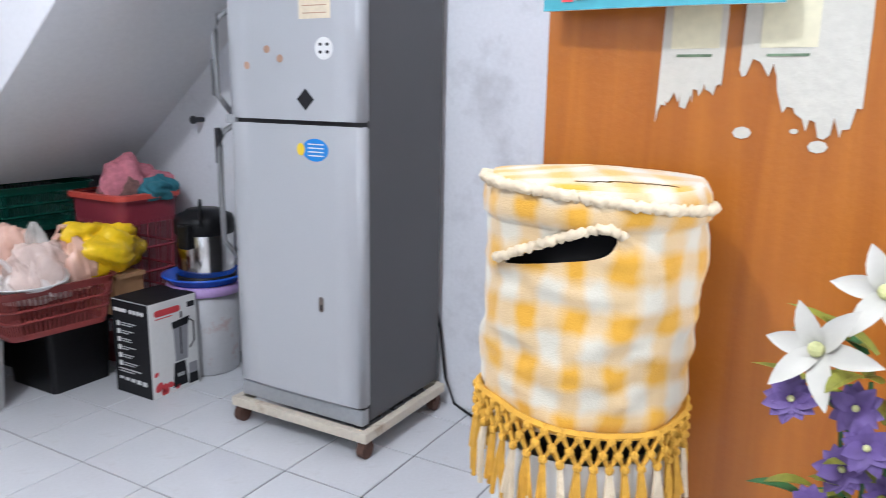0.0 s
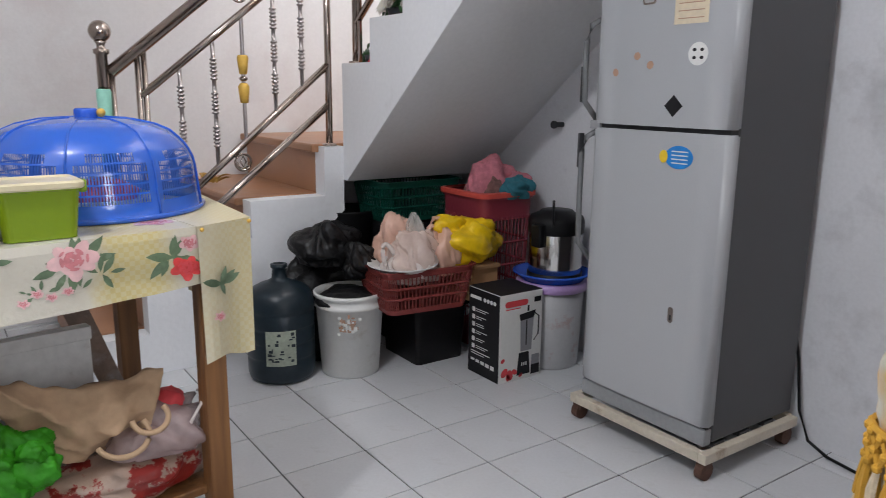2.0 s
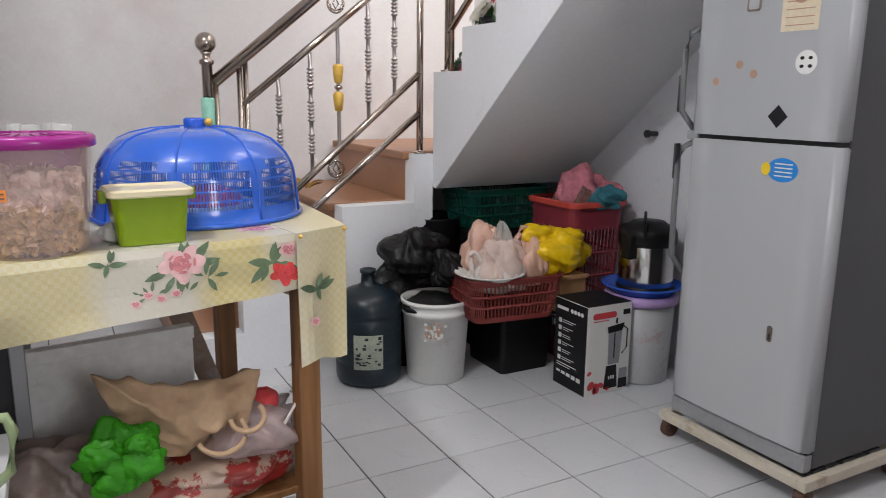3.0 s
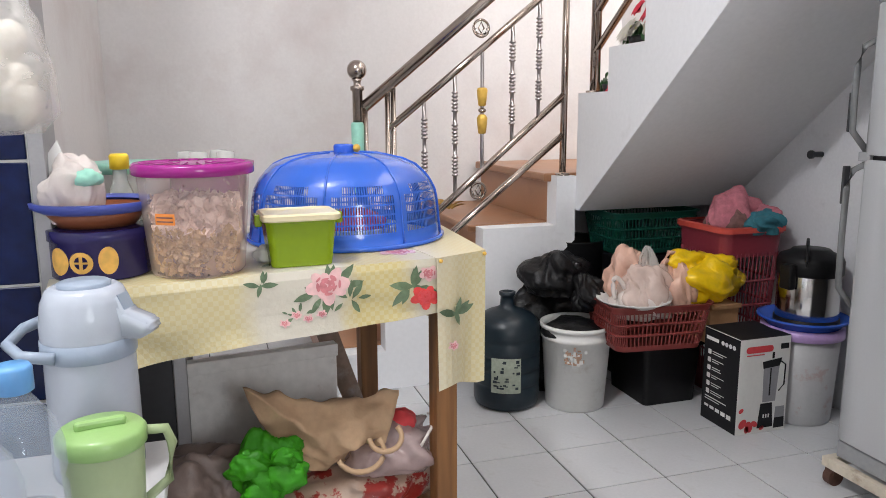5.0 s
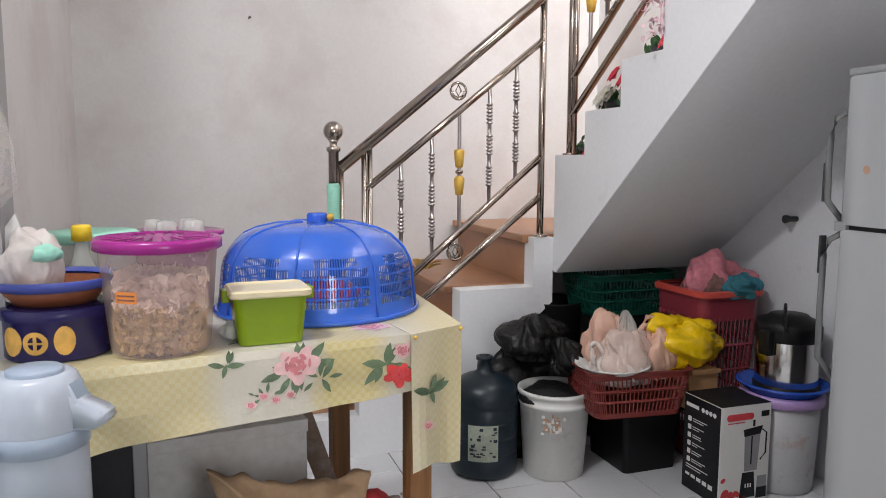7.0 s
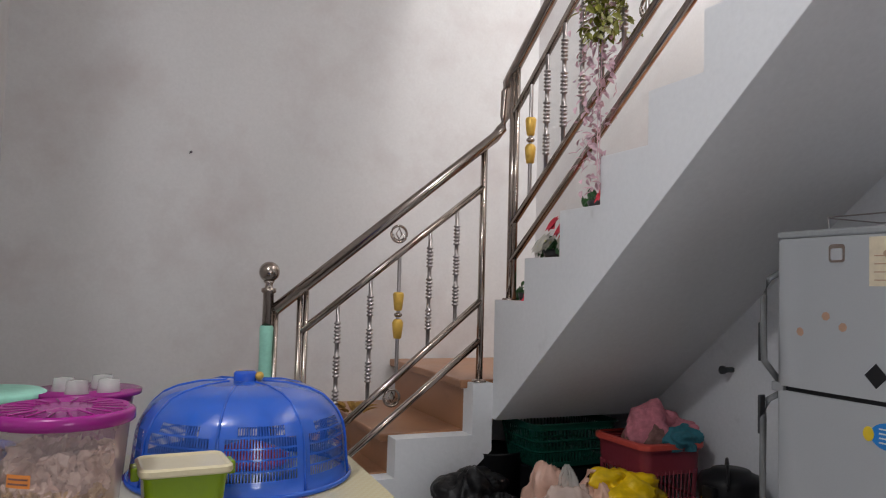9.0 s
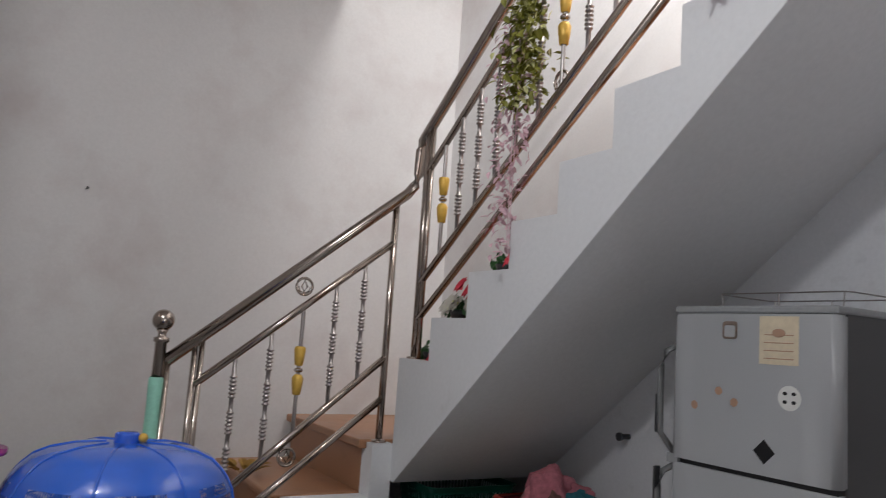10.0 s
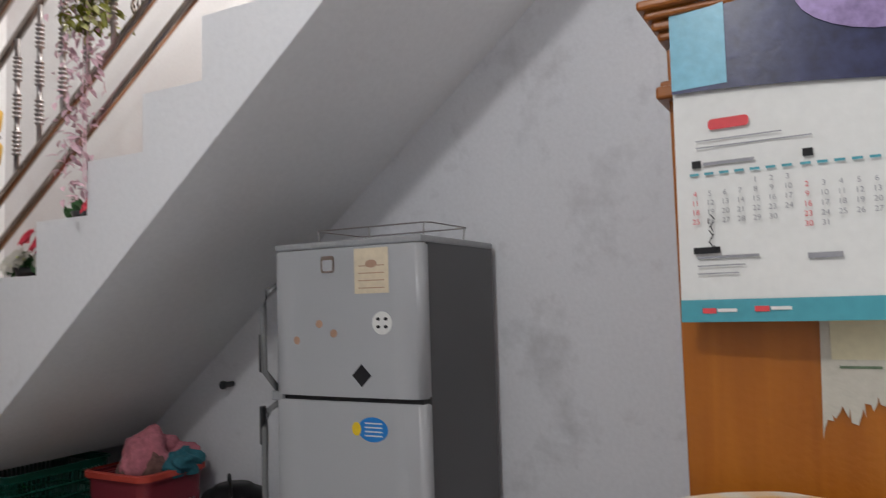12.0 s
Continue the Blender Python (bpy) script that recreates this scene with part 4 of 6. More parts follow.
part("brown_cloth", crumple(B(), (0.0, 0.0, 0.0), 0.135, 0.14, 0.13, 61, 0.3, 1.3, 5), M["cloth_brown"], cl, "brown patterned cloth", smooth=True)
part("pink_cloth", pleated(B(), (-0.03, -0.02, 0.10), 0.105, 0.095, 0.10, 63, 0.46, 1.6), M["cloth_pink"], cl, "pink patterned cloth", smooth=True)
part("pink_drape", pleated(B(), (0.085, -0.06, 0.06), 0.10, 0.075, 0.085, 64, 0.46, 1.6), M["cloth_pink"], cl, "pink patterned cloth", smooth=True)
part("teal_cloth", pleated(B(), (0.04, -0.12, 0.085), 0.09, 0.06, 0.06, 67, 0.44, 1.6), M["cloth_teal"], cl, "crumpled teal cloth", smooth=True)

# blender carton
bx = thing("blender_carton", "black and white printed carton of a blender", "box", (1.042, -0.104, 0))
part("carton", box(B(), 0, 0, 0, 0.232, 0.214, 0.385, 0.002), M["paper_white"], bx)
part("black_panel", box(B(), -0.0016, 0.002, 0.002, -0.0004, 0.212, 0.383), M["print_dark"], bx, "black printed side with white icons")
part("black_top", box(B(), 0.001, 0.001, 0.3854, 0.231, 0.213, 0.3868), M["print_dark"], bx)


def fa(u, v, d):
    return (u, -d, v)


def fb(u, v, d):
    return (-0.0016 - d, u, v)


bm = B()
for k in range(6):
    flat(bm, [(0.176 + a, 0.29 - k * 0.033 + b) for a, b in rrect(0.010, 0.010, 0.004, 3)], fb)
    flat(bm, rect(0.075 + (k * 37 % 5) * 0.008, 0.293 - k * 0.033, 0.158, 0.296 - k * 0.033), fb)
    flat(bm, rect(0.095 + (k * 23 % 5) * 0.008, 0.284 - k * 0.033, 0.158, 0.287 - k * 0.033), fb)
for k in range(4):
    flat(bm, disc(0.10 - 0.022 * k, 0.345, 0.009), fb)
flat(bm, rect(0.125, 0.338, 0.20, 0.352), fb)
for k in range(5):
    flat(bm, rect(0.03 + k * 0.034, 0.05 + k * 0.002, 0.055 + k * 0.034, 0.068), fb)
flat(bm, rect(0.06, 0.10, 0.19, 0.104), fb)
flat(bm, rect(0.10, 0.09, 0.19, 0.093), fb)
part("icon_print", bm, M["paper_white"], bx)
bm = B()
flat(bm, [(0.088 + a, 0.342 + b) for a, b in rrect(0.062, 0.013, 0.012)], fa)
flat(bm, rect(0.03, 0.318, 0.11, 0.322), fa)
part("logo_shape", bm, M["print_red"], bx, "plain red mark")
bm = B()
flat(bm, rect(0.185, 0.335, 0.222, 0.357), fa)
flat(bm, [(0.105, 0.29), (0.195, 0.30), (0.185, 0.268), (0.11, 0.262)], fa)
flat(bm, rect(0.148, 0.30, 0.158, 0.325), fa)
flat(bm, [(0.098, 0.02), (0.172, 0.02), (0.162, 0.12), (0.108, 0.12)], fa)
flat(bm, [(0.176, 0.012), (0.226, 0.012), (0.224, 0.055), (0.178, 0.055)], fa)
flat(bm, rect(0.143, 0.15, 0.149, 0.262), fa)
tube(bm, [(0.192, -0.001, 0.285), (0.213, -0.001, 0.27), (0.212, -0.001, 0.19), (0.188, -0.001, 0.165)], 0.003, 6)
part("blender_print", bm, M["print_dark"], bx, "printed picture of a blender")
bm = B()
flat(bm, [(0.112, 0.262), (0.185, 0.268), (0.176, 0.125), (0.116, 0.125)], lambda u, v, d: (u, -d * 0.6, v))
flat(bm, [(0.178, 0.055), (0.224, 0.055), (0.222, 0.10), (0.180, 0.10)], fa)
part("jug_print", bm, M["print_grey"], bx)
bm = B()
for u, v, r in ((0.03, 0.045, 0.022), (0.06, 0.03, 0.024), (0.085, 0.04, 0.016), (0.02, 0.10, 0.012), (0.12, 0.02, 0.012), (0.05, 0.02, 0.015)):
    flat(bm, disc(u, v, r, r * 0.7, 12, u * 30), fa)
part("food_print", bm, M["print_red"], bx)["kind"] = "stuff"
bm = B()
for k in range(3):
    flat(bm, rect(0.122 + k * 0.012, 0.06, 0.128 + k * 0.012, 0.075), lambda u, v, d: (u, -d * 1.6, v))
part("button_print", bm, M["paper_white"], bx)

bn = thing("storage_bin", "pale translucent storage bin with a violet lid", "bin", (1.42, 0.0, 0))
part("bin", lathe(B(), [(0.0, 0.0), (0.125, 0.0), (0.13, 0.01), (0.145, 0.36), (0.14, 0.362)], 36), M["bin_plastic"], bn, smooth=True)
part("lid", lathe(B(), [(0.15, 0.35), (0.158, 0.352), (0.158, 0.385), (0.15, 0.39), (0.0, 0.39)], 36), M["violet_plastic"], bn, "violet plastic lid", smooth=True)
ba = thing("blue_basin", "blue plastic basin lid on the storage bin", "basin", (1.42, 0.0, 0.391))
part("basin", lathe(B(), [(0.0, 0.0), (0.14, 0.0), (0.165, 0.028), (0.175, 0.03), (0.175, 0.036), (0.16, 0.036), (0.14, 0.008), (0.0, 0.008)], 36), M["blue_plastic"], ba, smooth=True)
pot = thing("steel_airpot", "polished steel vacuum pot with a black lid and carry loop", "airpot", (1.43, -0.005, 0.40))
part("body", lathe(B(), [(0.0, 0.0), (0.115, 0.0), (0.118, 0.012), (0.118, 0.20), (0.112, 0.215)], 36), M["chrome"], pot, "polished steel body", smooth=True)
part("base_ring", lathe(B(), [(0.12, 0.0), (0.123, 0.004), (0.123, 0.022), (0.119, 0.026)], 36), M["black_plastic"], pot, smooth=True)
part("lid", lathe(B(), [(0.119, 0.20), (0.124, 0.205), (0.124, 0.255), (0.115, 0.275), (0.08, 0.29), (0.07, 0.30), (0.0, 0.302)], 36), M["black_plastic"], pot, "black plastic lid", smooth=True)
part("clasp", box(B(), -0.145, -0.055, 0.15, -0.112, 0.005, 0.25, 0.008), M["black_plastic"], pot)
part("carry_loop", tube(B(), [(-0.02 + 0.1 * math.cos(a), 0.118 * math.cos(a) * 0.9, 0.25 + 0.085 * math.sin(a)) for a in (math.pi * i / 12 for i in range(13))], 0.006, 8), M["black_plastic"], pot)

# ---- table ----
TZ = 0.905
table = thing("kitchen_table", "brown wooden kitchen table with a low shelf", "table", (-0.207, -0.715, 0), 7.5)
part("tabletop", prism(B(), [(-0.935, 0.005), (-0.15, 0.005), (0.0, 0.042), (0.10, 0.62), (-0.935, 0.70)], lambda x, y: (x, y, TZ - 0.03), lambda x, y: (x, y, TZ)), M["table_wood"], table)
for x, y in ((-0.138, 0.012), (-0.90, 0.03), (-0.90, 0.62), (-0.126, 0.62)):
    part("leg", box(B(), x, y, 0, x + 0.055, y + 0.05, TZ - 0.03, 0.004), M["table_wood"], table)
part("apron", box(B(), -0.88, 0.035, TZ - 0.10, -0.139, 0.055, TZ - 0.03), M["table_wood"], table)
part("shelf", box(B(), -0.92, 0.04, 0.24, -0.085, 0.67, 0.26, 0.003), M["table_wood"], table)
tc = thing("tablecloth", "cream oilcloth with roses and yellow checks on the table", "tablecloth", (-0.207, -0.715, 0), 7.5)
CZ = TZ + 0.004


def flap_y(x, z):
    f = (CZ - z) / 0.16
    return -0.008 - 0.007 * math.sin(x * 11 + 0.6) * f - 0.005 * math.sin(x * 27 + z * 9) * f - 0.010 * f * noise.noise(Vector((x * 9 + z * 7, z * 14, 3)))


def hem(x):
    return 0.737 + (x + 0.85) * 0.068 + 0.006 * math.sin(x * 8)


bm = B()
nx, nz = 60, 8
top0 = [bm.verts.new((-0.94 + 0.80 * i / nx, -0.004, CZ)) for i in range(nx + 1)]
back = [bm.verts.new((-0.94 + 0.80 * i / nx, 0.70, CZ)) for i in range(nx + 1)]
for i in range(nx):
    bm.faces.new((top0[i], top0[i + 1], back[i + 1], back[i]))
prev = top0
for k in range(1, nz + 1):
    row = []
    for i in range(nx + 1):
        x = -0.94 + 0.80 * i / nx
        z = CZ + (hem(x) - CZ) * k / nz
        row.append(bm.verts.new((x, flap_y(x, z), z)))
    for i in range(nx):
        bm.faces.new((prev[i], prev[i + 1], row[i + 1], row[i]))
    prev = row
bmesh.ops.recalc_face_normals(bm, faces=bm.faces[:])
bm.normal_update()
bmesh.ops.solidify(bm, geom=bm.faces[:], thickness=0.001)
part("sheet", bm, M["cloth_oil"], tc)
# the corner fold hangs lower, and on round the end of the table
bm = B()
prev = None
for k in range(13):
    f = k / 12
    z = CZ + 0.0015 + (0.592 - CZ) * f
    row = []
    for i in range(17):
        if i <= 8:
            x = -0.148 + 0.15 * i / 8
            p = (x - 0.012 * f * i / 8, -0.014 + 0.045 * i / 8 - 0.012 * f * math.sin(i * 0.9) - 0.01 * f, z + 0.010 * math.sin(i * 0.7) * f)
        else:
            p = (0.004 + 0.0129 * (i - 8) - 0.012 * f + 0.006 * f * math.sin(i), 0.031 - 0.01 * f + 0.076 * (i - 8), z + 0.01 * math.sin(i) * f)
        row.append(bm.verts.new(p))
    if prev:
        for i in range(16):
            bm.faces.new((prev[i], prev[i + 1], row[i + 1], row[i]))
    else:
        first = row
    prev = row
inner = [bm.verts.new((-0.148, 0.0, CZ + 0.0015)), bm.verts.new((-0.148, 0.62, CZ + 0.0015))]
bm.faces.new([inner[0], *first, inner[1]][::-1])
bmesh.ops.recalc_face_normals(bm, faces=bm.faces[:])
bm.normal_update()
bmesh.ops.solidify(bm, geom=bm.faces[:], thickness=0.001)
fold = part("corner_fold", bm, M["cloth_oil"], tc, "cream corner fold hanging lower")


def on_flap(u, v, d):
    return (u, flap_y(u, v) - 0.0004 - d * 1.2, v)


def on_fold(u, v, d):
    f = (CZ - v) / (CZ - 0.592)
    return (u, -0.019 + 0.3 * (u + 0.148) - 0.022 * f - d * 1.2, v)


def on_top(u, v, d):
    return (u, v, CZ + 0.0005 + d * 0.5)


def rose(u, v, r, mat, f, seed):
    rnd = random.Random(seed)
    bm = B()
    for k in range(9):
        a = k * 2.4
        q = r * (0.75 if k < 6 else 0.3)
        flat(bm, disc(u + q * 0.75 * math.cos(a), v + q * 0.6 * math.sin(a), r * rnd.uniform(0.32, 0.5), r * rnd.uniform(0.22, 0.34), 10, a), lambda p, q2, d, k=k: f(p, q2, d * 0.6 + 0.0003 + 0.00006 * k))
    part("rose_print", bm, M["print_rose_pale" if mat == "print_rose" else mat], tc)["kind"] = "stuff"
    bm = B()
    for k in range(14):
        a = k * 2.4
        q = r * (0.8 - 0.05 * k)
        flat(bm, disc(u + q * 0.7 * math.cos(a), v + q * 0.55 * math.sin(a), r * rnd.uniform(0.14, 0.26), r * rnd.uniform(0.05, 0.11), 8, a + 1.5), lambda p, q2, d, k=k: f(p, q2, d * 0.6 + 0.0011 + 0.00005 * k))
    part("rose_shading", bm, M["print_rose" if mat == "print_rose" else "print_red"], tc)["kind"] = "stuff"


LEAF = [(1.1, 0.05), (0.55, 0.26), (0.1, 0.38), (-0.45, 0.33), (-0.85, 0.12), (-1.15, 0.0), (-0.8, -0.16), (-0.3, -0.34), (0.25, -0.33), (0.7, -0.18)]


def leaves(u, v, n, spread, f, seed, size=0.02):
    rnd = random.Random(seed)
    bm = B()
    for k in range(n):
        a = rnd.uniform(0, 6.28)
        q = spread * rnd.uniform(0.5, 1)
        s = size * rnd.uniform(0.7, 1.3)
        cu, cv = u + q * math.cos(a), v + 0.7 * q * math.sin(a)
        flat(bm, [(cu + s * (p * math.cos(a) - q * math.sin(a)), cv + s * (p * math.sin(a) + q * math.cos(a))) for p, q in LEAF], lambda p, q2, d: f(p, q2, d * 0.4 + 0.0002))
    part("leaf_print", bm, M["print_leaf"], tc)["kind"] = "stuff"


leaves(-0.40, 0.862, 12, 0.060, on_flap, 1, 0.024)
rose(-0.405, 0.873, 0.05, "print_rose", on_flap, 2)
leaves(-0.355, 0.835, 6, 0.04, on_flap, 3, 0.016)
leaves(-0.205, 0.85, 11, 0.05, on_flap, 4, 0.022)
rose(-0.175, 0.822, 0.036, "print_rose_red", on_flap, 5)
rose(-0.165, 0.875, 0.025, "print_rose", on_flap, 6)
leaves(-0.47, 0.812, 8, 0.035, on_flap, 7, 0.008)
for k, (u, v) in enumerate(((-0.475, 0.815), (-0.45, 0.805), (-0.42, 0.812), (-0.50, 0.80))):
    rose(u, v, 0.012, "print_rose", on_flap, 20 + k)
leaves(-0.545, 0.885, 5, 0.028, on_flap, 8, 0.016)
rose(-0.86, 0.87, 0.045, "print_rose_red", on_flap, 9)
leaves(-0.88, 0.84, 6, 0.05, on_flap, 10, 0.02)
leaves(-0.10, 0.775, 6, 0.03, on_fold, 11, 0.020)
rose(-0.11, 0.70, 0.016, "print_rose", on_fold, 12)
leaves(-0.48, 0.10, 6, 0.07, on_top, 13, 0.03)
rose(-0.20, 0.10, 0.05, "print_rose", on_top, 14)
for x, y in ((-0.138, -0.016), (-0.004, 0.024)):
    part("pin", ball(B(), (x, y, CZ - 0.006), 0.005), M["gold_paint"], tc, "brass pin")

# ---- on the table ----
dome = thing("food_cover", "translucent blue plastic food cover with slotted panels", "food cover", (-0.492, -0.362, CZ + 0.002), 20)
dome.scale = (1.04, 1.04, 1.06)
bm = B()
pr = [(0.248, 0.0), (0.250, 0.006), (0.244, 0.010), (0.242, 0.034), (0.241, 0.038), (0.2395, 0.056), (0.239, 0.060), (0.2375, 0.078), (0.237, 0.082), (0.235, 0.100), (0.2345, 0.104), (0.230, 0.122), (0.2285, 0.126),
      (0.219, 0.144), (0.215, 0.150), (0.204, 0.163), (0.182, 0.183), (0.15, 0.197), (0.10, 0.208), (0.04, 0.212), (0.0, 0.213)]
SEG = 480
SLOT_ROWS = (4, 6, 8, 10, 12)
rings = [[bm.verts.new((r * math.cos(2 * math.pi * i / SEG), r * math.sin(2 * math.pi * i / SEG), z)) for i in range(SEG)] for r, z in pr[:-1]]
for k in range(len(rings) - 1):
    for i in range(SEG):
        if k in SLOT_ROWS and 8 + (k == 12) * 8 < i % 60 < 60 - (k == 12) * 8 and i % 2 == 0:
            continue
        bm.faces.new((rings[k][i], rings[k][(i + 1) % SEG], rings[k + 1][(i + 1) % SEG], rings[k + 1][i]))
bm.faces.new(rings[-1])
part("dome", bm, M["cover_blue"], dome, smooth=True)
for i in range(8):
    a = 2 * math.pi * (i * 60 + 5) / SEG
    part("rib", tube(B(), [((r + 0.002) * math.cos(a), (r + 0.002) * math.sin(a), z) for r, z in pr[2:-1]], 0.0028, 6), M["cover_blue"], dome, smooth=True)
part("rim", tube(B(), [(0.25 * math.cos(a), 0.25 * math.sin(a), 0.005) for a in (i * math.pi / 40 for i in range(80))], 0.006, 8, True), M["cover_blue"], dome, smooth=True)
part("knob", lathe(B(), [(0.026, 0.208), (0.026, 0.228), (0.022, 0.232), (0.0, 0.232)], 20), M["blue_plastic"], dome, smooth=True)
for a in (0.0, 2.2):
    part("knob_foot", ball(B(), (0.034 * math.cos(a - 0.8), 0.034 * math.sin(a - 0.8), 0.222), 0.010), M["gold_paint"], dome)
dish = thing("covered_dish", "reddish food dish under the blue cover", "dish", (-0.48, -0.38, CZ + 0.002))
part("plate", lathe(B(), [(0.0, 0.0), (0.08, 0.0), (0.13, 0.03), (0.128, 0.034), (0.07, 0.01), (0.0, 0.01)], 28), M["paper_white"], dish, smooth=True)
part("food", crumple(B(), (0, 0, 0.02), 0.09, 0.09, 0.035, 71), M["print_rose_red"], dish, smooth=True)

jar = thing("cracker_jar", "frosted plastic jar of crackers with a magenta lid", "jar", (-0.866, -0.715, CZ + 0.0015))
part("jar_body", lathe(B(), [(0.0, 0.0), (0.088, 0.0), (0.095, 0.008), (0.112, 0.205), (0.116, 0.208), (0.116, 0.215)], 40), M["frosted_plastic"], jar, smooth=True)
lid = part("lid", lathe(B(), [(0.118, 0.205), (0.122, 0.208), (0.122, 0.224), (0.116, 0.230), (0.108, 0.226), (0.05, 0.229), (0.0, 0.230)], 40), M["magenta_plastic"], jar, "magenta plastic lid with radiating ribs", smooth=True)
for i in range(18):
    a = i * math.pi / 9
    part("rib", tube(B(), [(0.05 * math.cos(a), 0.05 * math.sin(a), 0.231), (0.105 * math.cos(a), 0.105 * math.sin(a), 0.229)], 0.0016, 6), M["magenta_plastic"], lid)
rnd = random.Random(3)


def chips(n, r0, z0, z1, size):
    bm = B()
    for k in range(n):
        a, q, z = rnd.uniform(0, 6.28), r0 * math.sqrt(rnd.uniform(0.3, 1)), rnd.uniform(z0, z1)
        q *= 0.93 + 0.16 * z / 0.2
        m = Matrix.Translation((q * math.cos(a), q * math.sin(a), z)) @ Euler((rnd.uniform(0, 3), rnd.uniform(0, 3), rnd.uniform(0, 3))).to_matrix().to_4x4()
        s = size * rnd.uniform(0.7, 1.3)
        vs = [bm.verts.new(m @ Vector((s * math.cos(t) * (1 + 0.2 * math.sin(3 * t)), s * 0.8 * math.sin(t), 0.25 * s * math.cos(2 * t)))) for t in (i * 1.047 for i in range(6))]
        c = bm.verts.new(m @ Vector((0, 0, -0.2 * s)))
        for i in range(6):
            bm.faces.new((vs[i], vs[(i + 1) % 6], c))
    return bm


o = part("crackers", chips(3000, 0.088, 0.010, 0.098, 0.0088), M["cracker"], jar, "brown broken crackers")
o["kind"] = "stuff"
o = part("pale_crackers", chips(800, 0.082, 0.086, 0.154, 0.0155), M["cracker_pale"], jar, "pale pink crackers")
o["kind"] = "stuff"
bm = B()
round_print(bm, 0.105, 225, 249, 0.112, 0.134, 4, 0.001)
lb2 = part("jar_label", bm, M["print_orange"], jar, "small orange label")
bm = B()
for k in range(2):
    round_print(bm, 0.105, 227, 247, 0.117 + k * 0.008, 0.120 + k * 0.008, 4, 0.0016)
part("label_bars", bm, M["cloth_brown"], lb2)

gb = thing("lunch_box", "lime green plastic food box with a cream lid", "food box", (-0.654, -0.690, CZ + 0.0015), 3)
part("tub", loft(B(), [(rrect(0.066, 0.052, 0.018), 0.0), (rrect(0.076, 0.060, 0.02), 0.096), (rrect(0.08, 0.064, 0.02), 0.097), (rrect(0.08, 0.064, 0.02), 0.104)], True, True), M["lime_plastic"], gb, smooth=False)
part("lid", loft(B(), [(rrect(0.083, 0.067, 0.022), 0.100), (rrect(0.085, 0.069, 0.022), 0.103), (rrect(0.085, 0.069, 0.022), 0.112), (rrect(0.080, 0.064, 0.02), 0.116), (rrect(0.074, 0.058, 0.02), 0.112)], True, True), M["cream_plastic"], gb, "cream plastic lid")
for sx in (-1, 1):
    part("clip", box(B(), sx * 0.088 - 0.008, -0.022, 0.086, sx * 0.088 + 0.008, 0.022, 0.112, 0.004), M["lime_plastic"], gb)
tin = thing("biscuit_tin", "dark blue round biscuit tin printed with biscuits", "tin", (-1.058, -0.672, CZ + 0.0015))
part("tin_body", lathe(B(), [(0.0, 0.0), (0.094, 0.0), (0.097, 0.004), (0.097, 0.075), (0.101, 0.077), (0.101, 0.098), (0.096, 0.1), (0.0, 0.1)], 40), M["tin_blue"], tin, smooth=True)
for a, z, r in ((224, 0.040, 15), (284, 0.042, 11)):
    bm = B()
    for q in range(-14, 15):
        w = math.sqrt(max(0, 1 - (q / 14.5) ** 2)) * r
        round_print(bm, 0.097, a - w, a + w, z + q * 0.0019 - 0.00095, z + q * 0.0019 + 0.00095, 6, 0.001)
    part("biscuit_print", bm, M["biscuit"], tin, "printed golden biscuit")
bm = B()
for q in range(40):
    t = q * math.pi / 20
    for w in (0.0, 0.0025, 0.005):
        round_print(bm, 0.097, 254 + (12 - w * 500) * math.cos(t) - 1.6, 254 + (12 - w * 500) * math.cos(t) + 1.6, 0.039 + (0.020 - w) * math.sin(t) - 0.0016, 0.039 + (0.020 - w) * math.sin(t) + 0.0016, 2, 0.0014)
for q in range(16):
    round_print(bm, 0.097, 252, 256, 0.023 + q * 0.002, 0.0252 + q * 0.002, 2, 0.0015)
    round_print(bm, 0.097, 246 + q, 248.5 + q, 0.037, 0.041, 2, 0.0016)
part("pretzel_print", bm, M["biscuit"], tin)
bs = thing("plastic_basin", "reddish-brown bowl with a blue rim on the biscuit tin", "bowl", (-1.062, -0.668, CZ + 0.1035))
part("bowl", lathe(B(), [(0.0, 0.0), (0.075, 0.0), (0.105, 0.04), (0.100, 0.04), (0.07, 0.006), (0.0, 0.006)], 36), M["terracotta_plastic"], bs, "reddish-brown bowl", smooth=True)
part("blue_rim", lathe(B(), [(0.103, 0.030), (0.122, 0.040), (0.124, 0.050), (0.118, 0.052), (0.10, 0.045)], 36), M["basin_blue"], bs, "blue rim", smooth=True)
fb2 = thing("flour_bag", "white knotted plastic bag with green print", "plastic bag", (-1.105, -0.675, CZ + 0.112))
part("bag", crumple(B(), (0, 0, 0), 0.062, 0.062, 0.078, 81, 0.26, 1.6, 5), M["bag_white"], fb2, smooth=True)
part("bag_ear", prism(B(), [(-0.06, 0.06), (0.05, 0.075), (0.06, 0.10), (0.0, 0.105), (-0.02, 0.165), (-0.05, 0.12)], lambda x, z: (x, -0.01 + 0.2 * (z - 0.06), z), lambda x, z: (x, -0.004 + 0.25 * (z - 0.06), z)), M["paper_white"], fb2, "white torn flap")
part("green_knot", crumple(B(), (0.03, -0.03, 0.075), 0.035, 0.025, 0.02, 83), M["mint_plastic"], fb2, "green knot", smooth=True)
sb = thing("sauce_bottle", "clear glass sauce bottle with a yellow cap", "bottle", (-1.028, -0.52, CZ + 0.0015))
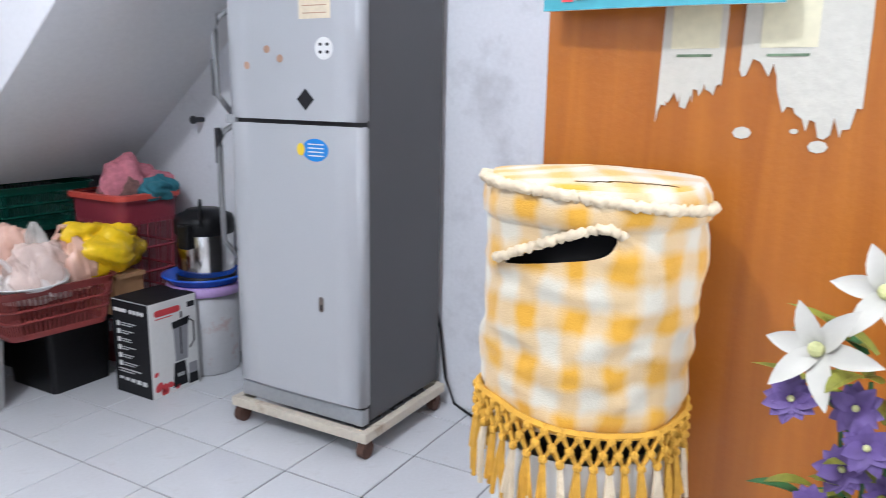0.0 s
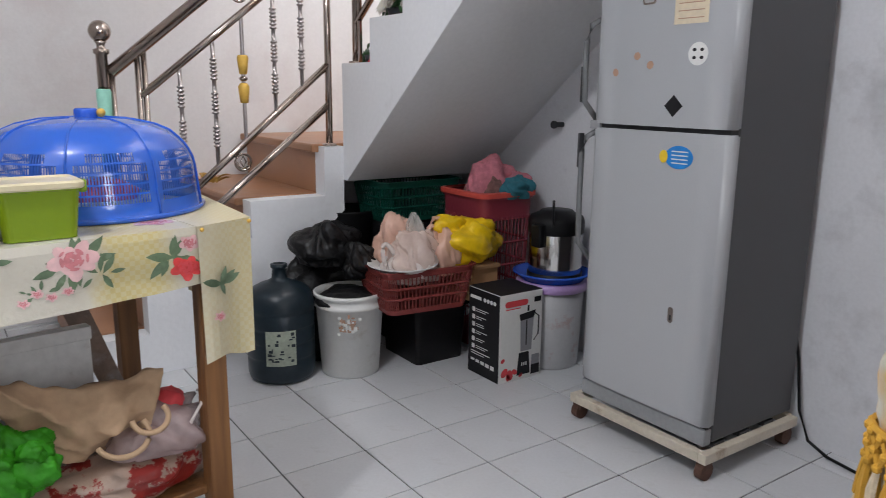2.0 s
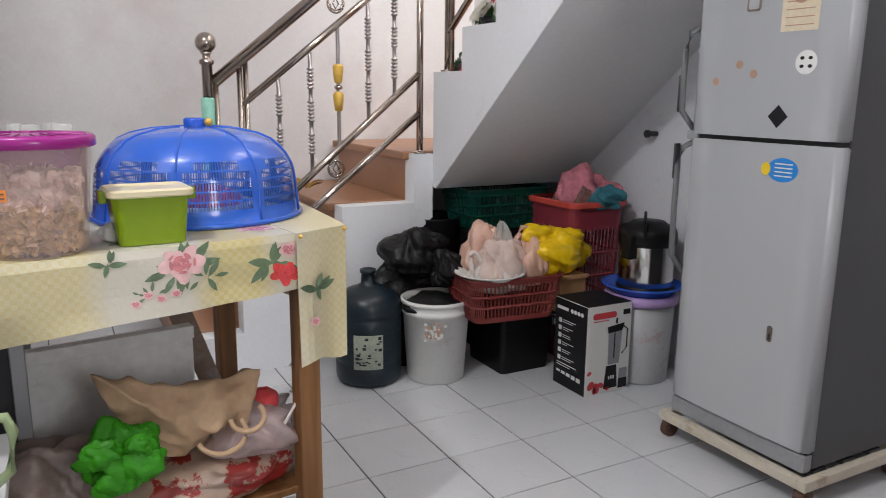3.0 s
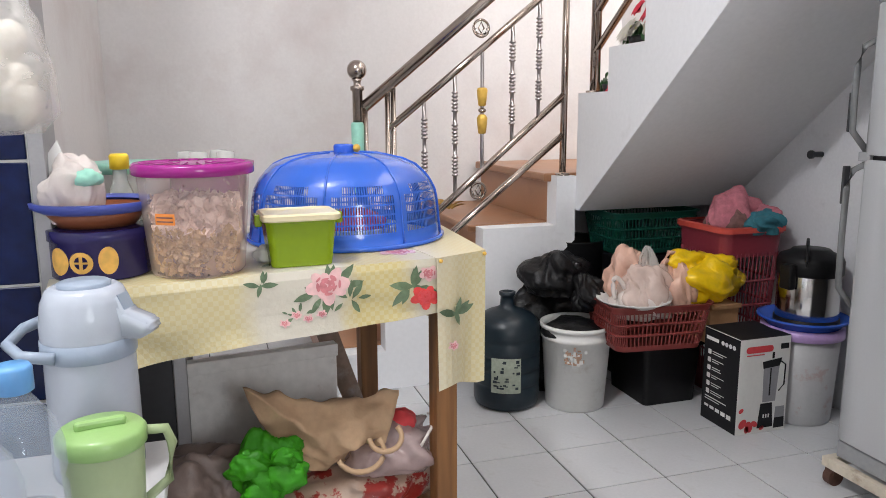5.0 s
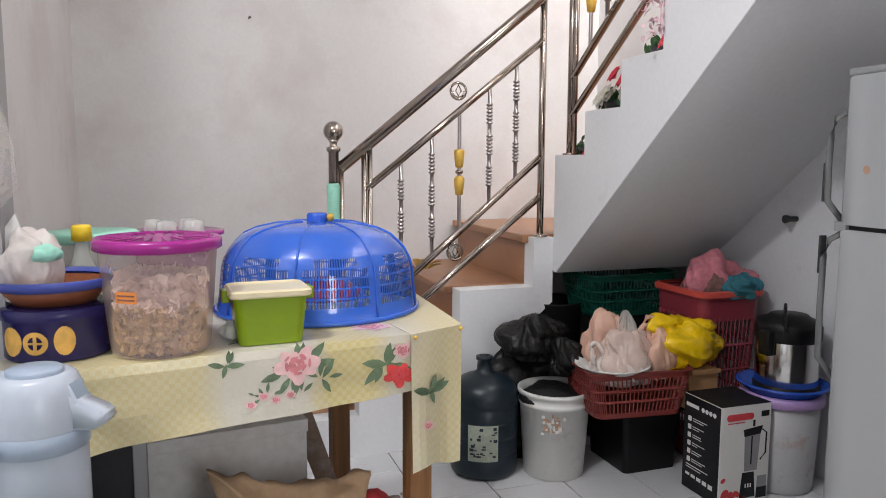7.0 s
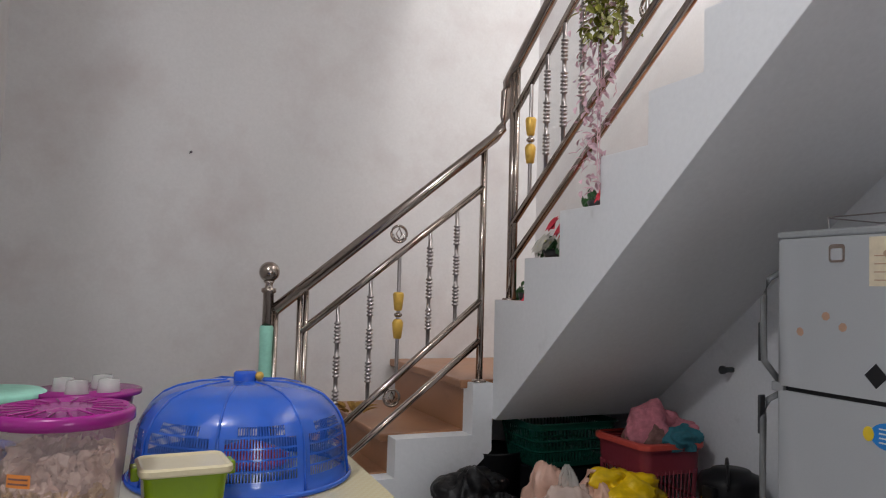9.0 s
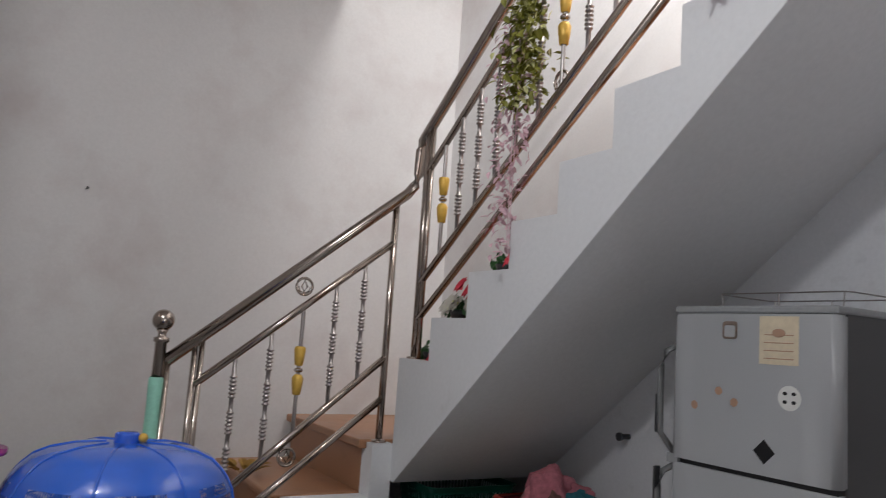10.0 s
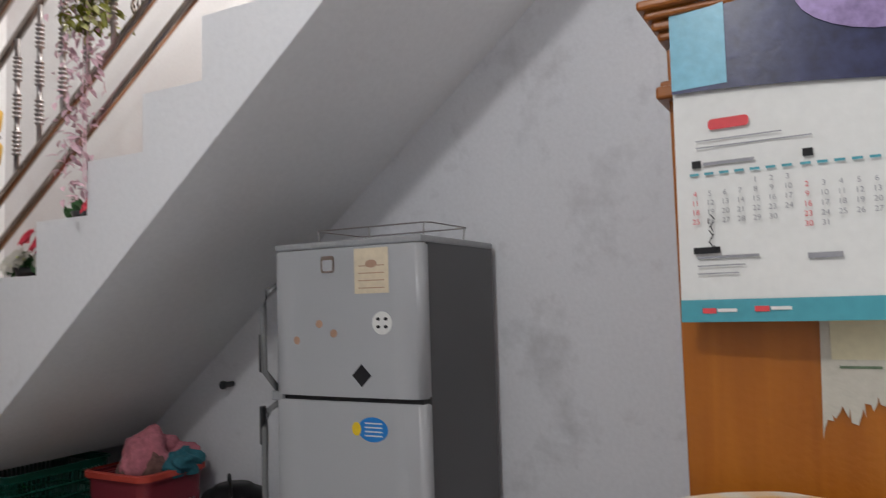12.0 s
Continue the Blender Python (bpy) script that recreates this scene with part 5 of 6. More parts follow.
part("glass", lathe(B(), [(0.0, 0.0), (0.036, 0.0), (0.038, 0.01), (0.038, 0.11), (0.03, 0.14), (0.016, 0.18), (0.015, 0.215)], 24), M["glass_pale"], sb, smooth=True)
part("cap", lathe(B(), [(0.018, 0.205), (0.021, 0.207), (0.021, 0.235), (0.017, 0.24), (0.0, 0.24)], 20), M["cap_yellow"], sb, "yellow cap", smooth=True)
part("sauce", lathe(B(), [(0.0, 0.003), (0.034, 0.003), (0.034, 0.07), (0.0, 0.072)], 24), M["terracotta_plastic"], sb)
tl = thing("mint_tub", "mint green plastic tub with a flat lid", "tub", (-1.03, -0.32, CZ + 0.0015))
part("tub", lathe(B(), [(0.0, 0.0), (0.085, 0.0), (0.10, 0.19)], 32), M["white_plastic"], tl, smooth=True)
part("lid", lathe(B(), [(0.10, 0.185), (0.108, 0.187), (0.108, 0.205), (0.10, 0.21), (0.0, 0.208)], 32), M["mint_plastic"], tl, "mint green lid", smooth=True)
tr = thing("glass_tray", "pink tray with upturned drinking glasses", "tray", (-0.84, -0.30, CZ + 0.0015))
part("tray_tub", lathe(B(), [(0.0, 0.0), (0.085, 0.0), (0.10, 0.19), (0.118, 0.195), (0.118, 0.205), (0.0, 0.2)], 32), M["magenta_plastic"], tr, smooth=True)
for x, y in ((-0.05, 0.0), (0.03, 0.04), (0.045, -0.04), (-0.02, -0.06)):
    part("drinking_glass", lathe(B(), [(0.026, 0.202), (0.022, 0.232), (0.0, 0.234)], 16, (x, y, 0)), M["glass_pale"], tr, "upturned clear glass", smooth=True)
nut = thing("candy_wrapper", "small white crumpled wrapper on the tablecloth", "wrapper", (-0.725, -0.66, CZ + 0.0015))
part("wrapper", crumple(B(), (0, 0, 0), 0.028, 0.028, 0.022, 85), M["paper_white"], nut, smooth=True)

# ---- below the table ----
wb = thing("white_board", "stained whitewashed board standing on the table shelf", "board", (-0.207, -0.715, 0), 7.5)
part("board", box(B(), -0.94, 0.40, 0.262, -0.27, 0.425, 0.61, 0.004), M["board_old"], wb)
part("top_batten", box(B(), -0.94, 0.385, 0.575, -0.27, 0.399, 0.61, 0.003), M["board_old"], wb)
br = thing("wooden_brace", "dusty diagonal wooden brace under the table", "brace", (0, 0, 0))
part("brace", prism(B(), [(-0.60, 0.70), (-0.53, 0.70), (-0.395, 0.29), (-0.44, 0.262), (-0.46, 0.30)], lambda x, z: (x, -0.155, z), lambda x, z: (x, -0.125, z)), M["dusty_wood"], br)


def kraft(u, v):
    """Front of the paper bag: wide and folded over above, drawn together below."""
    x = (-0.79 + 0.375 * u) * (1 - v) + (-0.705 + 0.215 * u) * v
    z = (0.612 - 0.05 * u - 0.03 * math.sin(math.pi * u)) * (1 - v) + (0.430 - 0.05 * math.sin(math.pi * (0.15 + 0.7 * u))) * v
    w = noise.noise(Vector((u * 5 + v * 2, v * 3 - u, 1.7)))
    crease = abs(noise.noise(Vector((u * 3.1 - v * 2.2, v * 2.4 + u, 8.3))))
    y = -0.655 - 0.055 * math.sin(math.pi * v) * math.sin(math.pi * (0.1 + 0.8 * u)) - 0.028 * w + 0.05 * crease
    return x + 0.010 * w, y, z + 0.012 * noise.noise(Vector((u * 7, v * 7, 4)))


def arc_pts(cx, cz, rx, rz, a0, a1):
    return [(cx + rx * math.cos(radians(a)), -0.725 - 0.015 * math.sin(radians(a - a0) * 180 / (a1 - a0)), cz + rz * math.sin(radians(a))) for a in (a0 + (a1 - a0) * i / 14 for i in range(15))]


pb = thing("paper_bag", "crumpled brown paper bag with twisted handles", "paper bag", (0, 0, 0))
bm = B()
NU, NV = 40, 22
frontg = [[bm.verts.new(kraft(i / NU, k / NV)) for i in range(NU + 1)] for k in range(NV + 1)]
backg = [[bm.verts.new((v.co.x, -0.60 + 0.05 * math.sin(math.pi * k / NV) + 0.01 * math.sin(i * 0.9), v.co.z - 0.012)) for i, v in enumerate(row)] for k, row in enumerate(frontg)]
for g in (frontg, backg):
    for k in range(NV):
        for i in range(NU):
            bm.faces.new((g[k][i], g[k][i + 1], g[k + 1][i + 1], g[k + 1][i]))
for i in range(NU):
    for k in (0, NV):
        bm.faces.new((frontg[k][i], frontg[k][i + 1], backg[k][i + 1], backg[k][i]))
for k in range(NV):
    for i in (0, NU):
        bm.faces.new((frontg[k][i], frontg[k + 1][i], backg[k + 1][i], backg[k][i]))
part("bag", bm, M["paper_bag"], pb, smooth=True)
for pts in (arc_pts(-0.535, 0.455, 0.055, 0.045, 200, 395), arc_pts(-0.475, 0.485, 0.038, 0.032, 180, 400)):
    part("handle", tube(B(), pts, 0.0065, 6), M["paper_bag"], pb, "twisted paper handle", smooth=True)
sk = thing("printed_sack", "red printed plastic sacks piled on the table shelf", "sack", (-0.53, -0.60, 0.2605))
part("red_sack", crumple(B(), (-0.03, -0.01, 0), 0.25, 0.12, 0.065, 95, 0.18, 1.6, 5), M["sack_print"], sk, "red printed sack", smooth=True)
part("clear_sack", crumple(B(), (0.09, -0.01, 0.095), 0.135, 0.10, 0.075, 98, 0.28, 1.8, 5), M["bag_clear"], sk, "clear crumpled plastic", smooth=True)
part("sack_rim", tube(B(), [(0.14, -0.10, 0.16), (0.18, -0.09, 0.215), (0.20, -0.03, 0.225), (0.205, 0.03, 0.20)], 0.004, 6), M["bag_white"], sk, smooth=True)
part("red_fold", crumple(B(), (0.125, -0.02, 0.19), 0.035, 0.04, 0.03, 97), M["print_red"], sk, "red fold", smooth=True)
gn = thing("green_bag", "bright green knotted plastic bag", "plastic bag", (-0.745, -0.70, 0.375))
part("bag", pleated(B(), (0, 0, 0), 0.078, 0.058, 0.085, 101, 0.36, 2.2), M["bag_green"], gn, smooth=True)
for k, (fx, fz, r) in enumerate(((-0.045, 0.085, 0.045), (0.04, 0.05, 0.048), (-0.02, 0.02, 0.045), (0.035, 0.10, 0.035))):
    part("bag_fold", pleated(B(), (fx, -0.045, fz - 0.02), r, 0.02, r * 0.8, 110 + k, 0.45, 2.0, 4), M["bag_green"], gn, smooth=True)
tn = thing("brown_sack", "dull brown plastic sack lying on the table shelf", "sack", (-0.90, -0.62, 0.2605))
part("sack", crumple(B(), (0, 0, 0), 0.16, 0.11, 0.13, 105, 0.3, 1.5, 5), M["sack_dull"], tn, smooth=True)
part("sack_lining", crumple(B(), (-0.01, 0.01, 0.0), 0.13, 0.09, 0.10, 106, 0.25, 1.5, 4), M["dusty_wood"], tn, "brown contents", smooth=True)
wbn = thing("dark_basin", "dark blue round basin on the floor", "basin", (-0.30, -0.86, 0))
part("basin", lathe(B(), [(0.0, 0.0), (0.10, 0.0), (0.13, 0.13), (0.138, 0.135), (0.134, 0.14), (0.12, 0.13), (0.09, 0.01), (0.0, 0.01)], 32), M["dark_plastic"], wbn, smooth=True)
part("blue_edge", tube(B(), [(0.136 * math.cos(a), 0.136 * math.sin(a), 0.139) for a in (i * math.pi / 20 for i in range(40))], 0.005, 6, True), M["blue_plastic"], wbn)

# ---- near counter ----
ac = thing("aluminium_cabinet", "aluminium framed kitchen cabinet with dark glass", "cabinet", (-1.06, -0.50, 0))
for x in (-0.14, 0.115):
    for y in (-0.04, 0.34):
        part("post", box(B(), x, y, 0, x + 0.03, y + 0.03, 0.70, 0.002), M["aluminium"], ac)
part("top", box(B(), -0.14, -0.04, 0.70, 0.145, 0.37, 0.715, 0.002), M["white_plastic"], ac)
part("glass_door", box(B(), -0.108, -0.022, 0.05, 0.113, -0.016, 0.69), M["dark_plastic"], ac, "dark glass door")
co = thing("low_counter", "low white counter with aluminium edges beside the table", "counter", (-1.5, -1.24, 0))
part("carcass", box(B(), -0.5, -0.26, 0, 0.545, 0.35, 0.585, 0.003), M["white_board"], co)
part("worktop", box(B(), -0.52, -0.28, 0.585, 0.565, 0.365, 0.61, 0.003), M["bin_plastic"], co)
ap = thing("airpot", "pale blue and white vacuum airpot with a spout and handle", "airpot", (-1.05, -0.97, 0.612), -20)
ap.scale = (0.86, 0.86, 0.915)
part("body", lathe(B(), [(0.0, 0.0), (0.085, 0.0), (0.088, 0.01), (0.086, 0.24)], 40), M["airpot_body"], ap, smooth=True)
part("collar", lathe(B(), [(0.087, 0.235), (0.090, 0.238), (0.090, 0.270), (0.086, 0.272)], 40), M["airpot_trim"], ap, "blue-grey collar", smooth=True)
part("head", lathe(B(), [(0.088, 0.272), (0.088, 0.30), (0.082, 0.34), (0.072, 0.362), (0.06, 0.37), (0.052, 0.368), (0.0, 0.368)], 40), M["airpot_body"], ap, smooth=True)
part("button", lathe(B(), [(0.05, 0.366), (0.05, 0.374), (0.045, 0.377), (0.0, 0.378)], 30), M["airpot_trim"], ap, "round push button", smooth=True)
bm = prism(B(), [(0.05, 0.362), (0.074, 0.354), (0.088, 0.322), (0.135, 0.305), (0.142, 0.295), (0.140, 0.283), (0.118, 0.272), (0.05, 0.270)], lambda x, z: (x, -0.03 + 0.06 * max(0.0, x - 0.09), z), lambda x, z: (x, 0.03 - 0.06 * max(0.0, x - 0.09), z))
bmesh.ops.bevel(bm, geom=[e for e in bm.edges if e.calc_face_angle(0.0) > 0.6], offset=0.005, segments=2, affect="EDGES")
part("spout", bm, M["airpot_body"], ap, smooth=True)
part("spout_panel", prism(B(), [(0.0745, 0.353), (0.0765, 0.354), (0.0895, 0.326), (0.0875, 0.325)], lambda x, z: (x, -0.02, z), lambda x, z: (x, 0.02, z)), M["airpot_trim"], ap)
part("carry_handle", tube(B(), [(-0.02, -0.092, 0.252), (-0.08, -0.10, 0.258), (-0.125, -0.07, 0.27), (-0.135, 0.0, 0.282), (-0.125, 0.07, 0.285), (-0.08, 0.10, 0.285), (-0.02, 0.092, 0.262)], 0.011, 10), M["airpot_trim"], ap, smooth=True)
wpr = [(r * 1.22, z * 1.0) for r, z in [(0.0, 0.0), (0.04, 0.0), (0.044, 0.008), (0.044, 0.06), (0.040, 0.075), (0.044, 0.09), (0.044, 0.125), (0.040, 0.14), (0.044, 0.155), (0.044, 0.19), (0.036, 0.225), (0.020, 0.255), (0.014, 0.265), (0.014, 0.285)]]
wt = thing("water_bottle", "clear plastic water bottle with a blue cap", "bottle", (-1.092, -1.29, 0.612), group="water bottles")
part("bottle", lathe(B(), wpr, 32), M["clear_plastic"], wt, smooth=True)
part("cap", lathe(B(), [(0.021, 0.268), (0.024, 0.27), (0.024, 0.300), (0.021, 0.305), (0.0, 0.305)], 24), M["cap_blue"], wt, "blue screw cap", smooth=True)
part("water", lathe(B(), [(0.0, 0.004), (0.038, 0.004), (0.040, 0.10), (0.0, 0.101)], 28), M["clear_plastic"], wt, smooth=True)
copy_thing(wt, pose(-1.118, -1.405, 0.612))
pt = thing("green_pitcher", "pale green plastic pitcher with a lid", "pitcher", (-1.008, -1.20, 0.612), 10)
pt.scale = (0.80, 0.80, 0.83)
part("jug", lathe(B(), [(0.0, 0.0), (0.062, 0.0), (0.066, 0.01), (0.074, 0.180)], 36), M["pitcher_pale"], pt, smooth=True)
part("lid", lathe(B(), [(0.076, 0.170), (0.079, 0.173), (0.079, 0.197), (0.072, 0.205), (0.0, 0.207)], 36), M["pitcher_green"], pt, "green lid", smooth=True)
part("lid_grip", box(B(), -0.045, -0.010, 0.203, 0.045, 0.010, 0.221, 0.006), M["pitcher_green"], pt)
part("handle", tube(B(), [(0.07, 0.0, 0.185), (0.112, 0.0, 0.18), (0.122, 0.0, 0.15), (0.112, 0.0, 0.08), (0.07, 0.0, 0.05)], 0.010, 8), M["pitcher_pale"], pt, smooth=True)

# aluminium edge and tiles on the partition, and the hanging bag of eggs
tagged(part("corner_trim", box(B(), -1.172, -0.70, 0.0, -1.142, -0.578, 2.25, 0.003), M["aluminium"]), "grey aluminium corner trim on the partition", "trim", kind="structure")
hg = thing("hanging_egg_bag", "clear plastic bag of white eggs hanging on the partition", "plastic bag", (-1.175, -0.86, 1.20))
rnd = random.Random(9)
for k in range(14):
    a = rnd.uniform(0, 6.28)
    q = 0.055 * math.sqrt(rnd.random())
    part("egg", ball(B(), (q * math.cos(a), q * math.sin(a), 0.04 + 0.013 * k * 0.8), 0.028, sz=1.25, u=14, v=10), M["egg_white"], hg, smooth=True)
part("bag", lathe(B(), [(0.0, 0.0), (0.06, 0.004), (0.092, 0.04), (0.095, 0.11), (0.07, 0.20), (0.03, 0.28), (0.018, 0.33), (0.03, 0.40), (0.02, 0.44)], 28, wob=lambda a, z: 0.006 * math.sin(5 * a + z * 30)), M["bag_film"], hg, smooth=True)
part("strap", tube(B(), [(0, 0, 0.43), (0.005, 0.05, 0.48), (0.01, 0.12, 0.52), (0.012, 0.155, 0.53)], 0.006, 6), M["bag_film"], hg)

# ---- cupboard and calendar ----
cup = thing("wooden_cupboard", "tall orange-brown wooden cupboard with a dark moulded cornice", "cupboard", (0.52, -1.888, 0))
part("carcass", box(B(), 0.022, -0.95, 0.0, 0.48, 0.0, 1.80, 0.003), M["cupboard_wood"], cup)
part("door", box(B(), 0.002, -0.70, 0.04, 0.021, -0.001, 1.79, 0.003), M["cupboard_wood"], cup, "orange-brown wooden door")
part("door", box(B(), 0.002, -0.95, 0.04, 0.021, -0.704, 1.79, 0.003), M["cupboard_wood"], cup, "orange-brown wooden door")
part("plinth", box(B(), 0.004, -0.95, 0.0, 0.021, -0.002, 0.038), M["cornice_wood"], cup)
for z0, z1, o in ((1.700, 1.722, 0.020), (1.712, 1.732, 0.012), (1.80, 1.815, 0.012), (1.815, 1.832, 0.022), (1.832, 1.846, 0.034), (1.846, 1.862, 0.046)):
    part("cornice", box(B(), -0.006 - o, -0.95, z0, 0.47, o * 0.75, z1, 0.005, 2), M["cornice_wood"], cup, "dark moulded cornice")


def on_cup(u, v, d):
    return (0.5215 - d, u, v)


tp = thing("torn_paper", "torn white paper stuck on the cupboard door", "paper", (0, 0, 0))
rnd = random.Random(5)


def torn(y0, y1, z1, low, n=26):
    """A sheet with a ragged lower edge; low(f) is its mean height from one side (0) to the other (1)."""
    edge = []
    for i in range(n + 1):
        f = i / n
        edge.append((y1 + (y0 - y1) * f + rnd.uniform(-0.003, 0.003), low(f) + 0.045 * noise.noise(Vector((f * 7, y0 * 40, 0))) + rnd.uniform(-0.014, 0.014)))
    return [(y0 + 0.004, z1), (y0, (z1 + edge[-1][1]) / 2), *edge[::-1], (y1 - 0.003, (z1 + edge[0][1]) / 2), (y1 - 0.006, z1)]


for y0, y1, low in ((-2.19, -2.088, lambda f: 1.155 + 0.075 * f ** 0.7), (-2.388, -2.212, lambda f: 1.195 - 0.055 * math.sin(f * 4.2 - 1.2) * f + 0.02 * (1 - f))):
    part("paper", flat(B(), torn(y0, y1, 1.42, low), on_cup, 0.0025), M["paper_torn"], tp)
for y0, y1 in ((-2.17, -2.115), (-2.31, -2.25)):
    part("printed_line", flat(B(), rect(y0, 1.262, y1, 1.266), lambda u, v, d: on_cup(u, v, d + 0.0026)), M["print_leaf"], tp)
    part("yellowed_area", flat(B(), rect(y0 - 0.01, 1.275, y1 + 0.01, 1.40), lambda u, v, d: on_cup(u, v, d * 0.5 + 0.0026)), M["paper_aged"], tp)
for u, v, r in ((-2.225, 1.145, 0.014), (-2.335, 1.128, 0.014), (-2.30, 1.15, 0.006)):
    part("scrap", flat(B(), disc(u, v, r, r * 0.7, 8), on_cup, 0.002), M["paper_torn"], tp)

cal = thing("wall_calendar", "wall calendar with a dark photo and teal border on the cupboard", "calendar", (0, 0, 0))
CY0, CY1, CB, CT = -2.275, -1.902, 1.335, 1.905


def on_cal(u, v, d):
    f = (v - CB) / (CT - CB)
    bow = 0.030 * (1 - f) + 0.012 * math.sin((u - CY0) / (CY1 - CY0) * 3.1)
    return (0.500 - bow - d, u, v)


def sheet_strip(bm, y0, y1, z0, z1, d, n=10, m=6, top=None):
    vs = [[bm.verts.new(on_cal(y0 + (y1 - y0) * i / n, z0 + ((top(y0 + (y1 - y0) * i / n) if top else z1) - z0) * k / m, d)) for i in range(n + 1)] for k in range(m + 1)]
    for k in range(m):
        for i in range(n):
            bm.faces.new((vs[k][i], vs[k][i + 1], vs[k + 1][i + 1], vs[k + 1][i]))
    return bm


bm = sheet_strip(B(), CY0, CY1, CB, CT, 0.0)
bmesh.ops.recalc_face_normals(bm, faces=bm.faces[:])
bm.normal_update()
bmesh.ops.solidify(bm, geom=bm.faces[:], thickness=-0.004)
page = part("page", bm, M["paper_white"], cal, "white paper pages")
part("teal_band", sheet_strip(B(), CY0, CY1, CB, CB + 0.034, 0.005), M["print_teal"], cal, "teal printed band")


def wave(y):
    return 1.700 - 0.03 * (max(0.0, CY1 - y) / 0.37) ** 1.3


photo = sheet_strip(B(), CY0, CY1, 1.655, CT, 0.005, 16)
for v in photo.verts:
    y = v.co.y
    f = (v.co.z - 1.655) / (CT - 1.655)
    v.co.z = wave(y) + (CT - wave(y)) * f
part("photo_night", photo, M["print_night"], cal, "dark blue printed photo")
bm = B()
sheet_strip(bm, CY1 - 0.085, CY1, 1.705, CT, 0.008)
part("pale_strip", bm, M["print_paleblue"], cal)
bm = B()
sheet_strip(bm, CY0, CY1 - 0.0, 1.865, CT, 0.009)
part("pale_top", bm, M["print_paleblue"], cal)
bm = B()
flat(bm, disc(CY0 + 0.10, 1.80, 0.09, 0.045, 20, 0.3), lambda u, v, d: on_cal(u, v, d * 0.3 + 0.0075))
part("violet_glow", bm, M["print_violet"], cal)


def marks(name, mat, rects, d=0.0046):
    for r in rects:
        part(name, flat(B(), rect(*r), lambda u, v, q: on_cal(u, v, q * 0.3 + d)), M[mat], page)


part("logo_shape", flat(B(), [(-1.985 + a, 1.642 + b) for a, b in rrect(0.030, 0.0085, 0.006)], lambda u, v, q: on_cal(u, v, q * 0.3 + 0.0046)), M["print_red"], page, "plain red mark")
marks("small_print", "print_grey", [(-2.06 - 0.0, 1.617, -1.935, 1.619), (-2.10, 1.606, -1.935, 1.608), (-2.02, 1.578, -1.945, 1.583), (-2.02, 1.432, -1.93, 1.436), (-2.00, 1.420, -1.93, 1.422), (-1.99, 1.408, -1.93, 1.410), (-2.13, 1.425, -2.085, 1.433)])
marks("dark_print", "print_dark", [(-1.942, 1.575, -1.928, 1.587), (-1.965, 1.440, -1.925, 1.450), (-2.10, 1.575, -2.086, 1.587)])


def on_page(u, v, d):
    return on_cal(u, v, d + 0.0056)


# the month grids: numbers in rows of seven
def number(txt, u, v, size, mat):
    cu = bpy.data.curves.new("number", "FONT")
    cu.body, cu.size, cu.align_x, cu.align_y = txt, size, "CENTER", "CENTER"
    ob = new("date_number", cu)
    me = bpy.data.meshes.new_from_object(ob)
    bpy.data.objects.remove(ob)
    for vt in me.vertices:
        vt.co = Vector(on_cal(u - vt.co.x, v + vt.co.y, 0.0052))
    me.materials.append(M[mat])
    o = new("date_number", me)
    o.parent = page
    return o


for col0, first, days in ((-1.931, 4, 30), (-2.089, 6, 31)):
    for c in range(7):
        marks("weekday_bar", "print_teal", [(col0 - c * 0.0222 - 0.007, 1.563, col0 - c * 0.0222 + 0.007, 1.567)])
    for dday in range(1, days + 1):
        k = dday - 1 + first
        r, c = divmod(k, 7)
        number(str(dday), col0 - c * 0.0222, 1.548 - r * 0.0145, 0.0115, "print_red" if c == 0 else "print_grey")
bm = B()
for k in range(9):
    u, v = -1.953 + 0.004 * math.sin(k * 2.1), 1.50 - k * 0.006
    tube(bm, [on_cal(u, v, 0.007), on_cal(u - 0.006 * math.cos(k * 1.7), v - 0.008, 0.007)], 0.0008, 4)
part("pen_scribble", bm, M["print_dark"], page)
marks("band_print", "print_red", [(-1.955, 1.348, -1.935, 1.356), (-2.03, 1.350, -2.01, 1.358)], 0.0066)
marks("band_print", "paper_white", [(-1.985, 1.350, -1.957, 1.355), (-2.06, 1.352, -2.032, 1.357)], 0.0066)
part("hanger_rail", box(B(), 0.488, CY0, CT - 0.004, 0.500, CY1, CT + 0.012, 0.003), M["steel"], cal)

# ---- covered water dispenser ----
wd = thing("covered_dispenser", "white water dispenser under a yellow gingham cloth with fringe", "water dispenser", (0.329, -2.052, 0), 0)
part("cabinet", lathe(B(), [(0.0, 0.0), (0.135, 0.0), (0.14, 0.01), (0.140, 0.66), (0.138, 0.68)], 32), M["white_plastic"], wd, "white dispenser body", smooth=True)
# black core put in as the shade seen through the cloth's gaps and net
part("inner_bottle", lathe(B(), [(0.0, 0.682), (0.125, 0.682), (0.128, 1.02), (0.0, 1.03)], 32), M["black_plastic"], wd, "black core standing for the shade under the cloth", smooth=True)


def folds(a, z):
    return 0.007 * math.sin(2 * a + z * 5) + 0.006 * noise.noise(Vector((math.cos(a) * 2.2, math.sin(a) * 2.2, z * 26))) + 0.004 * math.sin(5 * a - z * 11) + 0.005 * noise.noise(Vector((a * 1.5, z * 14, 0))) + 0.004 * noise.noise(Vector((a * 3, z * 40, 5)))


